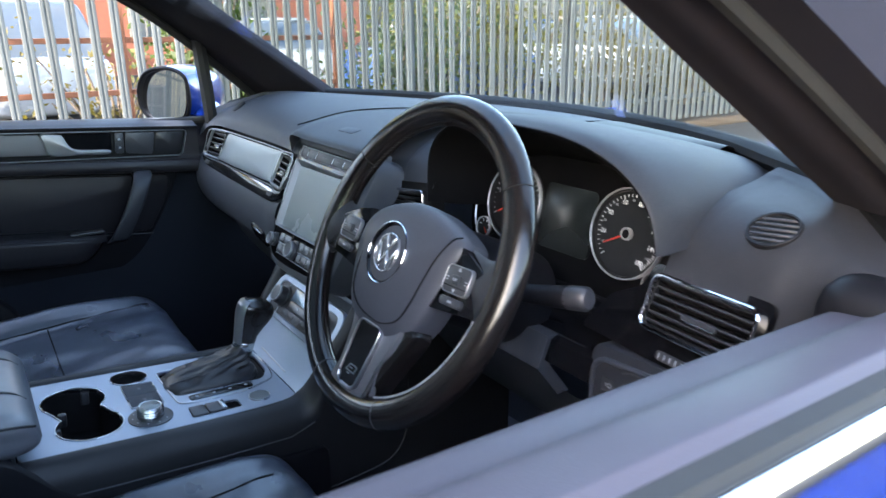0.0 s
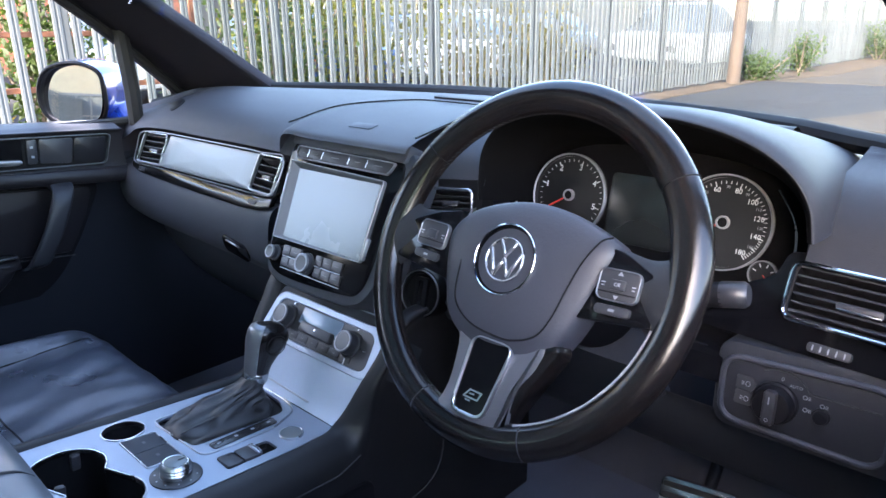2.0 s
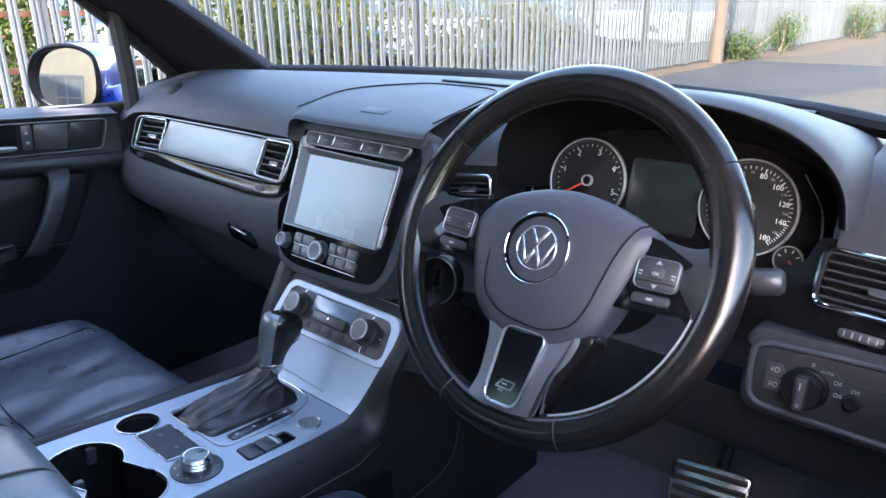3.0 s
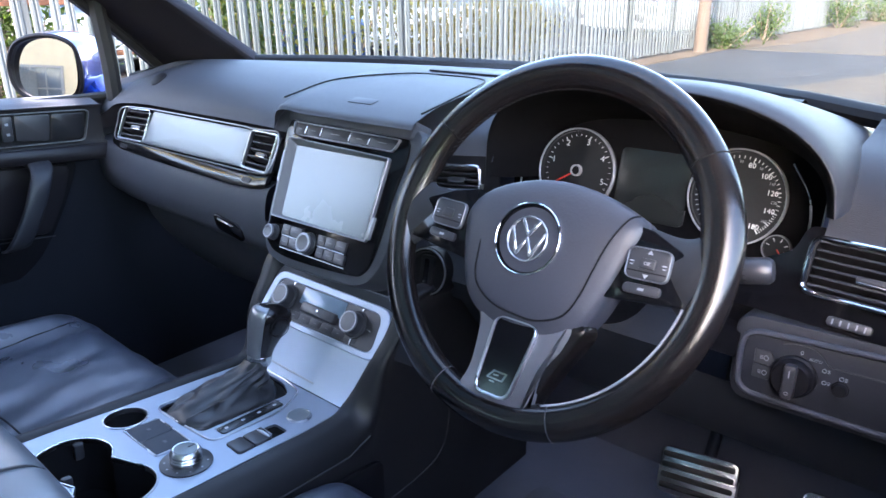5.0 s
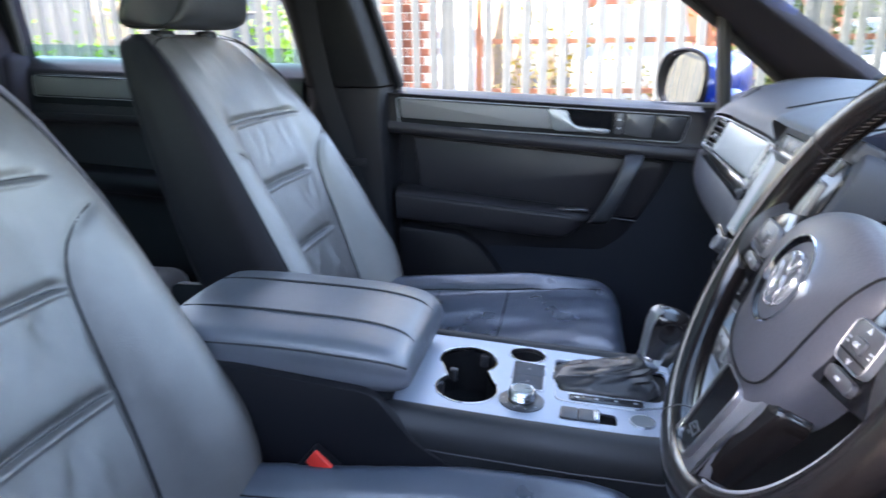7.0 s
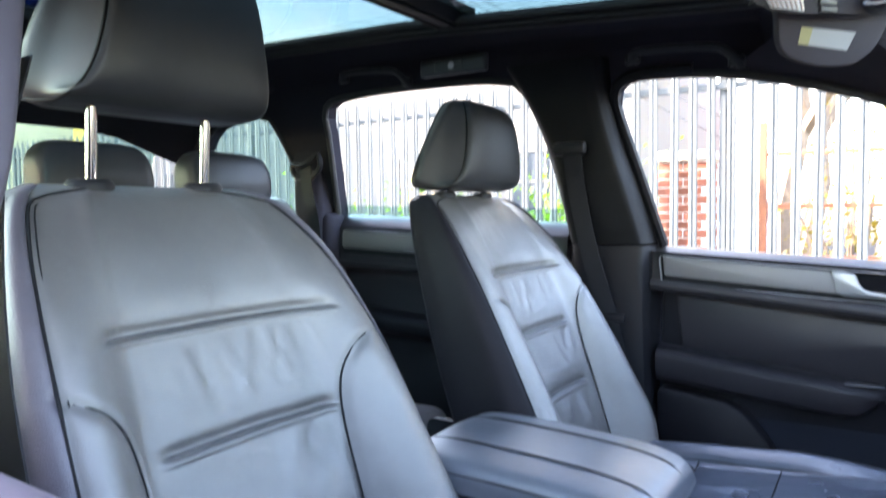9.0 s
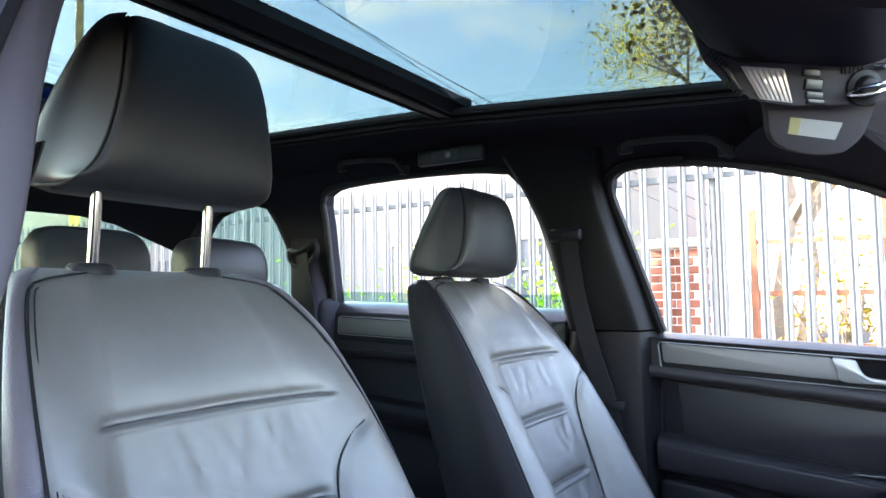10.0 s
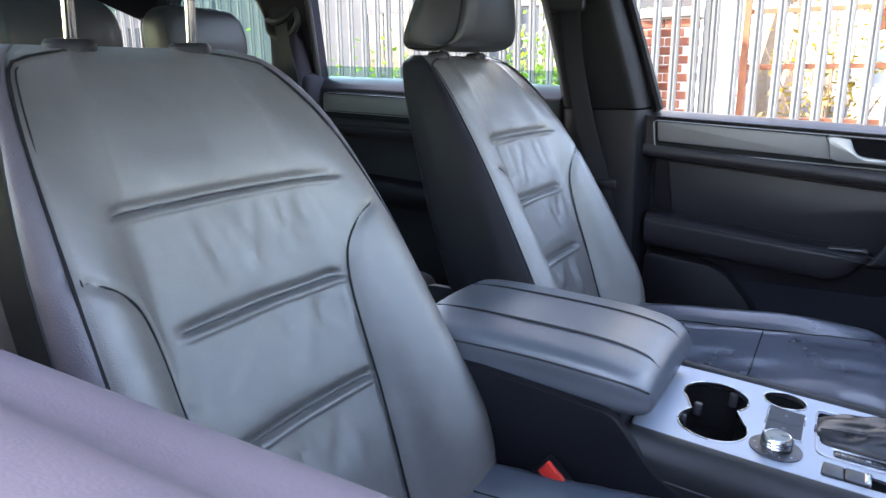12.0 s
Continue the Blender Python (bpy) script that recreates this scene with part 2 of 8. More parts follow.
def axes(o, x, y):
    """A frame from an origin, its x way and roughly its y way."""
    x = Vector(x).normalized()
    z = x.cross(Vector(y)).normalized()
    y = z.cross(x)
    return Matrix(((x.x, y.x, z.x, o[0]), (x.y, y.y, z.y, o[1]), (x.z, y.z, z.z, o[2]), (0, 0, 0, 1)))


def box(bm, c, s, bevel=0.0, seg=2, m=None):
    """A box with rounded edges."""
    made = bmesh.ops.create_cube(bm, size=1.0)["verts"]
    for v in made:
        v.co = Vector((c[0] + v.co.x * s[0], c[1] + v.co.y * s[1], c[2] + v.co.z * s[2]))
    if bevel:
        es = list({e for v in made for e in v.link_edges})
        r = bmesh.ops.bevel(bm, geom=es, offset=min(bevel, 0.49 * min(s)), segments=seg, profile=0.5, affect="EDGES")
        made = list({v for f in r["faces"] for v in f.verts} | {v for v in made if v.is_valid})
    if m is not None:
        bmesh.ops.transform(bm, matrix=m, verts=made)
    return bm


def crom(pts, n, closed=False):
    """n points on a smooth line through pts."""
    pts = [Vector(p) for p in pts]
    k = len(pts)
    out = []
    span = k if closed else k - 1
    for i in range(n):
        t = i * span / (n if closed else n - 1)
        a = min(int(t), span - 1)
        f = t - a
        if closed:
            p0, p1, p2, p3 = pts[(a - 1) % k], pts[a % k], pts[(a + 1) % k], pts[(a + 2) % k]
        else:
            p1, p2 = pts[a], pts[a + 1]
            p0 = pts[a - 1] if a > 0 else p1 * 2 - p2
            p3 = pts[a + 2] if a + 2 < k else p2 * 2 - p1
        out.append(0.5 * ((2 * p1) + (p2 - p0) * f + (2 * p0 - 5 * p1 + 4 * p2 - p3) * f * f + (3 * p1 - p0 - 3 * p2 + p3) * f ** 3))
    return out


def grid(bm, rows, close_u=False, close_v=False, cap=False):
    """Faces over rows of points."""
    vs = [[bm.verts.new(p) for p in r] for r in rows]
    nr, nc = len(vs), len(vs[0])
    for i in range(nr if close_v else nr - 1):
        for j in range(nc if close_u else nc - 1):
            a, b = vs[i], vs[(i + 1) % nr]
            bm.faces.new((a[j], a[(j + 1) % nc], b[(j + 1) % nc], b[j]))
    if cap:
        bm.faces.new(vs[0][::-1])
        bm.faces.new(vs[-1])
    return vs


def loft(bm, sections, nu, nv, close_u=False, cap=False):
    """A smooth skin through sections of equal point count."""
    fine = [crom(s, nu, close_u) for s in sections]
    cols = [crom([f[j] for f in fine], nv) for j in range(nu)]
    return grid(bm, [[cols[j][i] for j in range(nu)] for i in range(nv)], close_u, cap=cap)


def solid(bm, rows, off, close=False):
    """A skin with thickness: rows of points and a shift of the back."""
    front = [[Vector(p) for p in r] for r in rows]
    back = [[p + Vector(off) for p in r] for r in front]
    a, b = grid(bm, front), grid(bm, back)
    rim_a = a[0] + [r[-1] for r in a[1:]] + a[-1][-2::-1] + [r[0] for r in a[-2:0:-1]]
    rim_b = b[0] + [r[-1] for r in b[1:]] + b[-1][-2::-1] + [r[0] for r in b[-2:0:-1]]
    n = len(rim_a)
    for i in range(n):
        bm.faces.new((rim_a[i], rim_a[(i + 1) % n], rim_b[(i + 1) % n], rim_b[i]))
    return bm


def rrect(w, h, r, n=5, cx=0.0, cy=0.0):
    """The outline of a rounded rectangle."""
    r = min(r, w / 2 - 1e-5, h / 2 - 1e-5)
    pts = []
    for sx, sy, a0 in ((1, 1, 0), (-1, 1, 90), (-1, -1, 180), (1, -1, 270)):
        for i in range(n + 1):
            a = radians(a0 + 90 * i / n)
            pts.append((cx + sx * (w / 2 - r) + r * math.cos(a), cy + sy * (h / 2 - r) + r * math.sin(a)))
    return pts


def rpoly(pts, r, n=4):
    """A polygon with rounded corners."""
    out = []
    k = len(pts)
    for i in range(k):
        p, a, b = Vector(pts[i]), Vector(pts[i - 1]), Vector(pts[(i + 1) % k])
        da, db = a - p, b - p
        c = min(r, da.length * 0.45, db.length * 0.45)
        q0, q1 = p + da.normalized() * c, p + db.normalized() * c
        for j in range(n + 1):
            t = j / n
            v = q0 * (1 - t) ** 2 + p * 2 * t * (1 - t) + q1 * t * t
            out.append((v.x, v.y))
    return out


def circle(r, n=32, cx=0.0, cy=0.0, ry=None):
    return [(cx + r * math.cos(2 * math.pi * i / n), cy + (ry or r) * math.sin(2 * math.pi * i / n)) for i in range(n)]


def smooth_outline(pts, n=48):
    return [(p.x, p.y) for p in crom([(x, y, 0) for x, y in pts], n, True)]


def inset(pts, d):
    """An outline moved inwards by d (for outlines that wind to the left)."""
    n = len(pts)
    out = []
    for i in range(n):
        a, b, c = Vector(pts[i - 1]), Vector(pts[i]), Vector(pts[(i + 1) % n])
        t = (c - a)
        t = t.normalized() if t.length > 1e-9 else Vector((1, 0))
        out.append((b.x - t.y * d, b.y + t.x * d))
    return out


def plate(bm, outline, z0, z1, bevel=0.0, dome=0.0, m=None):
    """A solid plate on an outline from z0 up to z1, with an eased upper edge and a slight dome."""
    levels = [(0.0, z0)]
    if bevel:
        levels += [(0.0, z1 - bevel), (bevel * 0.3, z1 - bevel * 0.3), (bevel, z1)]
    else:
        levels += [(0.0, z1)]
    rings = []
    for d, z in levels:
        o = inset(outline, d) if d else outline
        rings.append([bm.verts.new((x, y, z)) for x, y in o])
    n = len(outline)
    if dome:
        cx, cy = sum(p[0] for p in outline) / n, sum(p[1] for p in outline) / n
        for k in (0.75, 0.45, 0.2):
            rings.append([bm.verts.new((cx + (v.co.x - cx) * k, cy + (v.co.y - cy) * k, z1 + dome * (1 - k * k))) for v in rings[len(levels) - 1]])
    for a, b in zip(rings, rings[1:]):
        for i in range(n):
            bm.faces.new((a[i], a[(i + 1) % n], b[(i + 1) % n], b[i]))
    bm.faces.new(rings[0][::-1])
    bm.faces.new(rings[-1])
    if m is not None:
        bmesh.ops.transform(bm, matrix=m, verts=[v for r in rings for v in r])
    return bm


def band(bm, outer, inner, z0, z1, bevel=0.001, m=None):
    """A frame between two outlines of equal count, with eased edges."""
    n = len(outer)
    o2, i2 = inset(outer, bevel), inset(inner, -bevel)
    rings = [[bm.verts.new((x, y, z)) for x, y in o] for o, z in ((outer, z0), (outer, z1 - bevel), (o2, z1), (i2, z1), (inner, z1 - bevel), (inner, z0))]
    for a, b in zip(rings, rings[1:] + rings[:1]):
        for i in range(n):
            bm.faces.new((a[i], a[(i + 1) % n], b[(i + 1) % n], b[i]))
    if m is not None:
        bmesh.ops.transform(bm, matrix=m, verts=[v for r in rings for v in r])
    return bm


def sheet(bm, outline, holes, z0, z1, m=None):
    """A plate with holes right through it."""
    made = []
    for z in (z0, z1):
        loops = []
        for o in (outline, *holes):
            vs = [bm.verts.new((x, y, z)) for x, y in o]
            es = [bm.edges.new((vs[i], vs[(i + 1) % len(vs)])) for i in range(len(vs))]
            loops.append((vs, es))
        bmesh.ops.triangle_fill(bm, use_beauty=True, edges=[e for _, es in loops for e in es])
        made.append(loops)
    for (lo, _), (hi, _) in zip(*made):
        n = len(lo)
        for i in range(n):
            bm.faces.new((lo[i], lo[(i + 1) % n], hi[(i + 1) % n], hi[i]))
    vs = [v for loops in made for l, _ in loops for v in l]
    if m is not None:
        bmesh.ops.transform(bm, matrix=m, verts=vs)
    return bm


def tube(bm, pts, r, n=10, closed=False, flat=1.0, up=None, cap=True):
    """A round or flattened bar along points; r may be one radius or one a point."""
    pts = [Vector(p) for p in pts]
    k = len(pts)
    rows = []
    side = None
    for i, p in enumerate(pts):
        a = pts[i - 1] if closed or i else p
        b = pts[(i + 1) % k] if closed or i < k - 1 else p
        t = (b - a).normalized()
        ref = Vector(up) if up is not None else (side if side is not None else (Vector((0, 0, 1)) if abs(t.z) < 0.9 else Vector((1, 0, 0))))
        if up is None and side is not None:
            s = (side - t * side.dot(t)).normalized()
        else:
            s = t.cross(ref).normalized()
        side = s
        q = t.cross(s)
        rr = r[i] if isinstance(r, (list, tuple)) else r
        rows.append([p + s * rr * math.cos(2 * math.pi * j / n) + q * rr * flat * math.sin(2 * math.pi * j / n) for j in range(n)])
    grid(bm, rows, True, closed, cap and not closed)
    return bm


def lathe(bm, profile, n=32, m=None):
    """A turned solid about z from (radius, height) pairs."""
    rows = [[(max(r, 1e-5) * math.cos(2 * math.pi * j / n), max(r, 1e-5) * math.sin(2 * math.pi * j / n), z) for j in range(n)] for r, z in profile]
    vs = grid(bm, rows, True, cap=True)
    if m is not None:
        bmesh.ops.transform(bm, matrix=m, verts=[v for r in vs for v in r])
    return bm


def stitch(pts, parent, name="stitching", r=0.0011, mat=None):
    bm = bmesh.new()
    tube(bm, pts, r, 6)
    return part(name, bm, mat or THREAD, parent)


def lettering(text, size, mat, parent, m, name="lettering", depth=0.0002):
    """Words in the built-in font as a mesh, centred on m."""
    cu = bpy.data.curves.new(name, "FONT")
    cu.body, cu.size, cu.align_x, cu.align_y, cu.extrude = text, size, "CENTER", "CENTER", depth
    cu.resolution_u = 2
    tmp = bpy.data.objects.new(name, cu)
    me = bpy.data.meshes.new_from_object(tmp)
    me.name = name
    bpy.data.objects.remove(tmp)
    bpy.data.curves.remove(cu)
    me.materials.clear()
    me.materials.append(mat)
    ob = new(name, me)
    ob.matrix_basis = m
    ob.parent = parent
    return ob


def at(x, y, z=0.0, turn=0.0):
    return Matrix.Translation((x, y, z)) @ Matrix.Rotation(radians(turn), 4, "Z")


def vent(parent, m, w, h, slats, frame_mat, name="air_vent", r=0.012, lean=0.0):
    """An air outlet: frame, dark box, slats and a thumb tab; lean shears its sides."""
    sh = lambda o: [(x + lean * y, y) for x, y in o]
    bm = bmesh.new()
    plate(bm, sh(rrect(w, h, r)), -0.04, -0.03)
    body = part(name, bm, DARK, parent, m=m)
    bm = bmesh.new()
    band(bm, sh(rrect(w + 0.006, h + 0.006, r + 0.003)), sh(rrect(w - 0.003, h - 0.003, r - 0.002)), -0.004, 0.005, 0.0015)
    part("vent_frame", bm, frame_mat, body, "thin chrome surround")
    bm = bmesh.new()
    band(bm, sh(rrect(w, h, r)), sh(rrect(w - 0.006, h - 0.006, r - 0.002)), -0.03, -0.001, 0.001)
    part("vent_throat", bm, DARK, body)
    for i in range(slats):
        bm = bmesh.new()
        y = -h / 2 + h * (i + 0.6) / (slats + 0.2)
        box(bm, (0, 0, 0), (w - 0.008, 0.0030, 0.020), 0.001, 1, Matrix.Translation((lean * y, y, -0.010)) @ Matrix.Rotation(radians(-16), 4, "X"))
        part("slat", bm, SLAT, body)
    bm = bmesh.new()
    plate(bm, rrect(w * 0.34, 0.0085, 0.004), 0.0, 0.006, 0.0015)
    part("thumb_tab", bm, BUTTON, body, "satin thumb tab", m=at(0.004, -h * 0.08, -0.004))
    bm = bmesh.new()
    plate(bm, rrect(w * 0.32, 0.0022, 0.001), 0.005, 0.0066, 0.0005)
    part("tab_edge", bm, SATIN, body, "thin bright tab edge", m=at(0.004, -h * 0.08 - 0.003, -0.004))
    return body


# ---- dashboard ----
dash = thing("dashboard", "black soft-touch car dashboard with silver trim and dark lower panels", "dashboard")


def wind_y(x):
    return 0.62 - 0.50 * x * x


def pad_section(x, beside_hood=False):
    """The dash top from the windscreen to its front edge, in (y, z)."""
    w = wind_y(x)
    real_x, x = x, max(x, 0.640) if beside_hood else x
    if x < -0.72:
        f = [(0.30, 1.186), (0.215, 1.166), (0.168, 1.142), (0.150, 1.125)]
    elif x < -0.18:
        f = [(0.30, 1.200), (0.215, 1.180), (0.172, 1.152), (0.156, 1.125)]
    elif x < 0.14:
        f = [(0.30, 1.204), (0.190, 1.192), (0.130, 1.176), (0.117, 1.166)]
    elif x < 0.245:
        f = [(0.32, 1.200), (0.245, 1.184), (0.198, 1.156), (0.184, 1.122)]
    elif x < 0.64:
        f = [(0.42, 1.195), (0.37, 1.185), (0.35, 1.165), (0.35, 1.150)]
    else:
        low = min(1.0, max(0.0, (x - 0.752) / 0.025))
        f = [(0.36, 1.182), (0.285, 1.170), (0.235, 1.144 - 0.012 * low), (0.206, 1.097 - 0.085 * low)]
    drop = 0.035 * max(0.0, abs(x) - 0.74) / 0.1
    y0, yf = f[0][0], f[-1][0]
    edge = max(w, yf + 0.07)
    k = min(1.0, (edge - 0.05 - yf) / (y0 - yf))
    near = max(0.0, (x + 0.30) / 0.12) if -0.30 < x < -0.18 else 0.0
    f = [(y - (0, 0.006, 0.018, 0.025)[i] * near, z + (0, 0.0, 0.003, 0.006)[i] * near) for i, (y, z) in enumerate(f)]
    y0, yf = f[0][0], f[-1][0]
    top = (1.190, 1.201) if x < 0.6395 else (1.190, 1.188)
    f = [(yf + (y - yf) * k, z) for y, z in f]
    pts = [(edge, 1.160), (edge - 0.012, top[0]), (0.5 * (edge - 0.012 + f[0][0]), top[1])] + f
    return [(real_x, y, z - drop) for y, z in pts]


bm = bmesh.new()
xs = [-0.87, -0.82, -0.76, -0.66, -0.5, -0.35, -0.24, -0.19]
loft(bm, [pad_section(x) for x in xs] + [[(x, y - 0.002, z - 0.002) for _, y, z in pad_section(-0.19)] for x in (-0.172, -0.150)], 40, 52)
part("dash_top", bm, SOFT, dash)
bm = bmesh.new()
loft(bm, [pad_section(x) for x in (-0.186, -0.15, -0.08, 0.02, 0.10, 0.135)], 40, 24)
part("centre_dash_top", bm, SOFT, dash)
bm = bmesh.new()
loft(bm, [[(x, y, z - 0.003) for _, y, z in pad_section(0.142)] for x in (0.04, 0.09, 0.130)] + [pad_section(x) for x in (0.142, 0.17, 0.20, 0.220)], 40, 28)
part("dash_top", bm, SOFT, dash)
bm = bmesh.new()
loft(bm, [pad_section(x) for x in (0.246, 0.4, 0.48, 0.53)], 30, 30)
part("cluster_shelf", bm, HARD, dash)
bm = bmesh.new()
loft(bm, [pad_section(x, True) for x in (0.627, 0.640, 0.650, 0.66, 0.68, 0.71, 0.745, 0.762, 0.78, 0.81, 0.84, 0.88)], 40, 60)
part("dash_top", bm, HOODHIDE, dash)
# raised edge at the foot of the windscreen
bm = bmesh.new()
tube(bm, [(x / 20 * 0.87, wind_y(x / 20 * 0.87) + 0.005, 1.193 - 0.004 * min(1, max(0, x / 20 * 0.87 - 0.52) / 0.1) - 0.03 * max(0, abs(x / 20 * 0.87) - 0.74) / 0.1) for x in range(-20, 21)], 0.020, 10, flat=0.7)
part("windscreen_edge", bm, DARK, dash)
# lid of the centre tray with its speaker grille and sensor
bm = bmesh.new()
pts = [(-0.155, 0.135, 1.1835), (-0.15, 0.24, 1.2015), (-0.08, 0.335, 1.207), (0.0, 0.35, 1.2075), (0.09, 0.335, 1.207), (0.128, 0.25, 1.203), (0.134, 0.14, 1.1845)]
tube(bm, crom(pts, 40), 0.0014, 6)
part("lid_joint", bm, DARK, dash)
bm = bmesh.new()
plate(bm, rrect(0.25, 0.05, 0.014), 0, 0.003, 0.001, m=axes((0.03, 0.43, 1.204), (1, -0.02, 0), (0, 1, 0.0)))
part("speaker_grille", bm, HARD, dash, "flat dark speaker grille")
bm = bmesh.new()
plate(bm, rrect(0.052, 0.020, 0.004), -0.004, 0.0016, 0.0008, m=axes((-0.005, 0.165, 1.1862), (1, 0, 0), (0, 1, 0.24)))
part("sensor_cover", bm, SOFT, dash)
bm = bmesh.new()
plate(bm, circle(0.0185, 28), -0.004, 0.0025, 0.001, m=axes((-0.659, 0.197, 1.1715), (1, 0, 0.03), (0, 0.80, 0.60)))
part("tweeter_grille", bm, HARD, dash)

# passenger band: silver panel between two outlets over a gloss strip
BANDS = {
    "left": axes((-0.670, 0.1370, 1.0835), (1, 0.04, 0.015), (0.15, 0.42, 1)),
    "panel": axes((-0.4445, 0.1380, 1.0840), (1, 0.0, 0.0), (0.0, 0.45, 1)),
    "right": axes((-0.2170, 0.1230, 1.0890), (1, -0.20, 0.06), (0.2, 0.48, 1)),
}
bm = bmesh.new()
solid(bm, [[(x, y + 0.055, 1.125), (x, y + 0.045, 1.085), (x, y + 0.02, 1.045)] for x, y in ((-0.75, 0.130), (-0.6, 0.138), (-0.4, 0.137), (-0.27, 0.13), (-0.155, 0.105))], (0, 0.01, 0))
part("band_backing", bm, DARK, dash)
bm = bmesh.new()
panel_o = rpoly([(-0.1770, -0.0340), (0.1670, -0.0340), (0.1790, 0.0335), (-0.1620, 0.0335)], 0.003)
plate(bm, panel_o, -0.006, 0.003, 0.0015, 0.002)
part("silver_panel", bm, PANELSILVER, dash, "satin silver panel", m=BANDS["panel"])
bm = bmesh.new()
tube(bm, crom([(-0.722, 0.1385, 1.113), (-0.665, 0.1480, 1.1185), (-0.60, 0.1500, 1.1190), (-0.44, 0.1515, 1.1190), (-0.30, 0.1490, 1.1195), (-0.265, 0.1440, 1.1200), (-0.21, 0.1340, 1.1245), (-0.168, 0.1265, 1.1255), (-0.160, 0.114, 1.1000), (-0.1655, 0.0975, 1.0680), (-0.19, 0.1000, 1.0600), (-0.275, 0.1165, 1.0515), (-0.44, 0.1205, 1.0495), (-0.62, 0.1215, 1.0490), (-0.70, 0.1200, 1.0490), (-0.737, 0.1215, 1.0530), (-0.735, 0.130, 1.082)], 120, True), 0.0014, 6, True)
part("band_trim", bm, HANDLESATIN, dash, "thin satin line round the band")
vent(dash, BANDS["left"], 0.098, 0.064, 5, SATIN, r=0.008, lean=0.14)
vent(dash, BANDS["right"], 0.100, 0.064, 5, SATIN, r=0.008, lean=-0.02)
bm = bmesh.new()
solid(bm, [[(x, y1, z1), (x, (y1 + y2) / 2 - 0.003, (z1 + z2) / 2), (x, y2, z2)] for x, y1, z1, y2, z2 in ((-0.755, 0.128, 1.052, 0.124, 1.036), (-0.70, 0.121, 1.048, 0.114, 1.032), (-0.55, 0.121, 1.048, 0.110, 1.028), (-0.40, 0.120, 1.048, 0.107, 1.026), (-0.275, 0.116, 1.050, 0.099, 1.028), (-0.20, 0.102, 1.056, 0.088, 1.036), (-0.160, 0.098, 1.066, 0.084, 1.046))], (0, 0.012, 0.002))
part("gloss_strip", bm, PIANO, dash, "gloss black strip")
for wx, wy, wz in ((-0.690, 0.1155, 1.040), (-0.228, 0.0985, 1.0440)):
    bm = bmesh.new()
    box(bm, (0, 0, 0), (0.026, 0.009, 0.006), 0.0015, 1)
    for k in range(4):
        box(bm, (-0.009 + 0.006 * k, 0, 0.0035), (0.002, 0.008, 0.002))
    part("vent_wheel", bm, BUTTON, dash, m=axes((wx, wy, wz), (1, -0.08, 0.02), (0, 0.6, 1)))

# soft panel under the band, glovebox and its latch
bm = bmesh.new()
low = [(0.135, 1.040), (0.113, 1.032), (0.103, 1.015), (0.098, 0.985), (0.100, 0.958), (0.116, 0.925), (0.16, 0.895), (0.22, 0.85)]
secs = []
for x, dy, dz in ((-0.87, 0.035, 0.0), (-0.80, 0.018, 0.002), (-0.70, 0.010, -0.002), (-0.55, 0.006, -0.004), (-0.4, 0.003, -0.006), (-0.28, -0.005, -0.004), (-0.20, -0.018, 0.004), (-0.150, -0.026, 0.012)):
    secs.append([(x, y + dy, z + dz) for y, z in low])
loft(bm, secs, 40, 44)
part("lower_dash", bm, SOFT, dash)
bm = bmesh.new()
gl = [(0.20, 0.925), (0.19, 0.90), (0.215, 0.83), (0.28, 0.74), (0.36, 0.66)]
loft(bm, [[(x, y, z) for y, z in gl] for x in (-0.80, -0.6, -0.4, -0.20)], 20, 8)
part("glovebox", bm, SOFT, dash)
bm = bmesh.new()
plate(bm, rrect(0.088, 0.034, 0.012), 0, 0.004, 0.0015)
part("glovebox_latch", bm, PIANO, dash, "gloss black latch", m=axes((-0.296, 0.0970, 0.9470), (1, -0.03, -0.1), (0, -0.25, 1)))
bm = bmesh.new()
box(bm, (0, 0, 0), (0.05, 0.003, 0.003), 0.001, 1)
part("latch_pull", bm, SATIN, dash, m=axes((-0.298, 0.0900, 0.9560), (1, -0.03, -0.1), (0, -0.25, 1)))

# ---- centre stack ----
STACK = axes((-0.02, 0.0955, 1.065), (1, 0, 0), (0, 0.44, 0.898))
bm = bmesh.new()
o = smooth_outline([(-0.130, 0.104), (-0.05, 0.110), (0.06, 0.110), (0.150, 0.104), (0.153, 0.02), (0.149, -0.06), (0.137, -0.102), (0.112, -0.123), (0.06, -0.129), (-0.03, -0.130), (-0.080, -0.126), (-0.107, -0.108), (-0.119, -0.06), (-0.127, 0.03)][::-1], 72)
plate(bm, o, -0.055, -0.002, 0.008)
part("stack_surround", bm, SOFT, dash, m=STACK)
bm = bmesh.new()
plate(bm, smooth_outline([(-0.118, 0.096), (0.0, 0.098), (0.13, 0.096), (0.134, 0.0), (0.131, -0.075), (0.118, -0.104), (0.09, -0.112), (0.0, -0.117), (-0.06, -0.116), (-0.090, -0.106), (-0.104, -0.085), (-0.112, 0.0)][::-1], 72), -0.01, 0.0015, 0.002)
part("stack_fascia", bm, PIANO, dash, "gloss black fascia", m=STACK)
bm = bmesh.new()
strip = rpoly([(-0.108, 0.0915), (-0.103, 0.0700), (0.114, 0.0700), (0.124, 0.0900)], 0.006)
band(bm, strip, inset(strip, 0.0016), 0.001, 0.0062, 0.0005)
part("button_strip_frame", bm, HANDLESATIN, dash, m=STACK)
bm = bmesh.new()
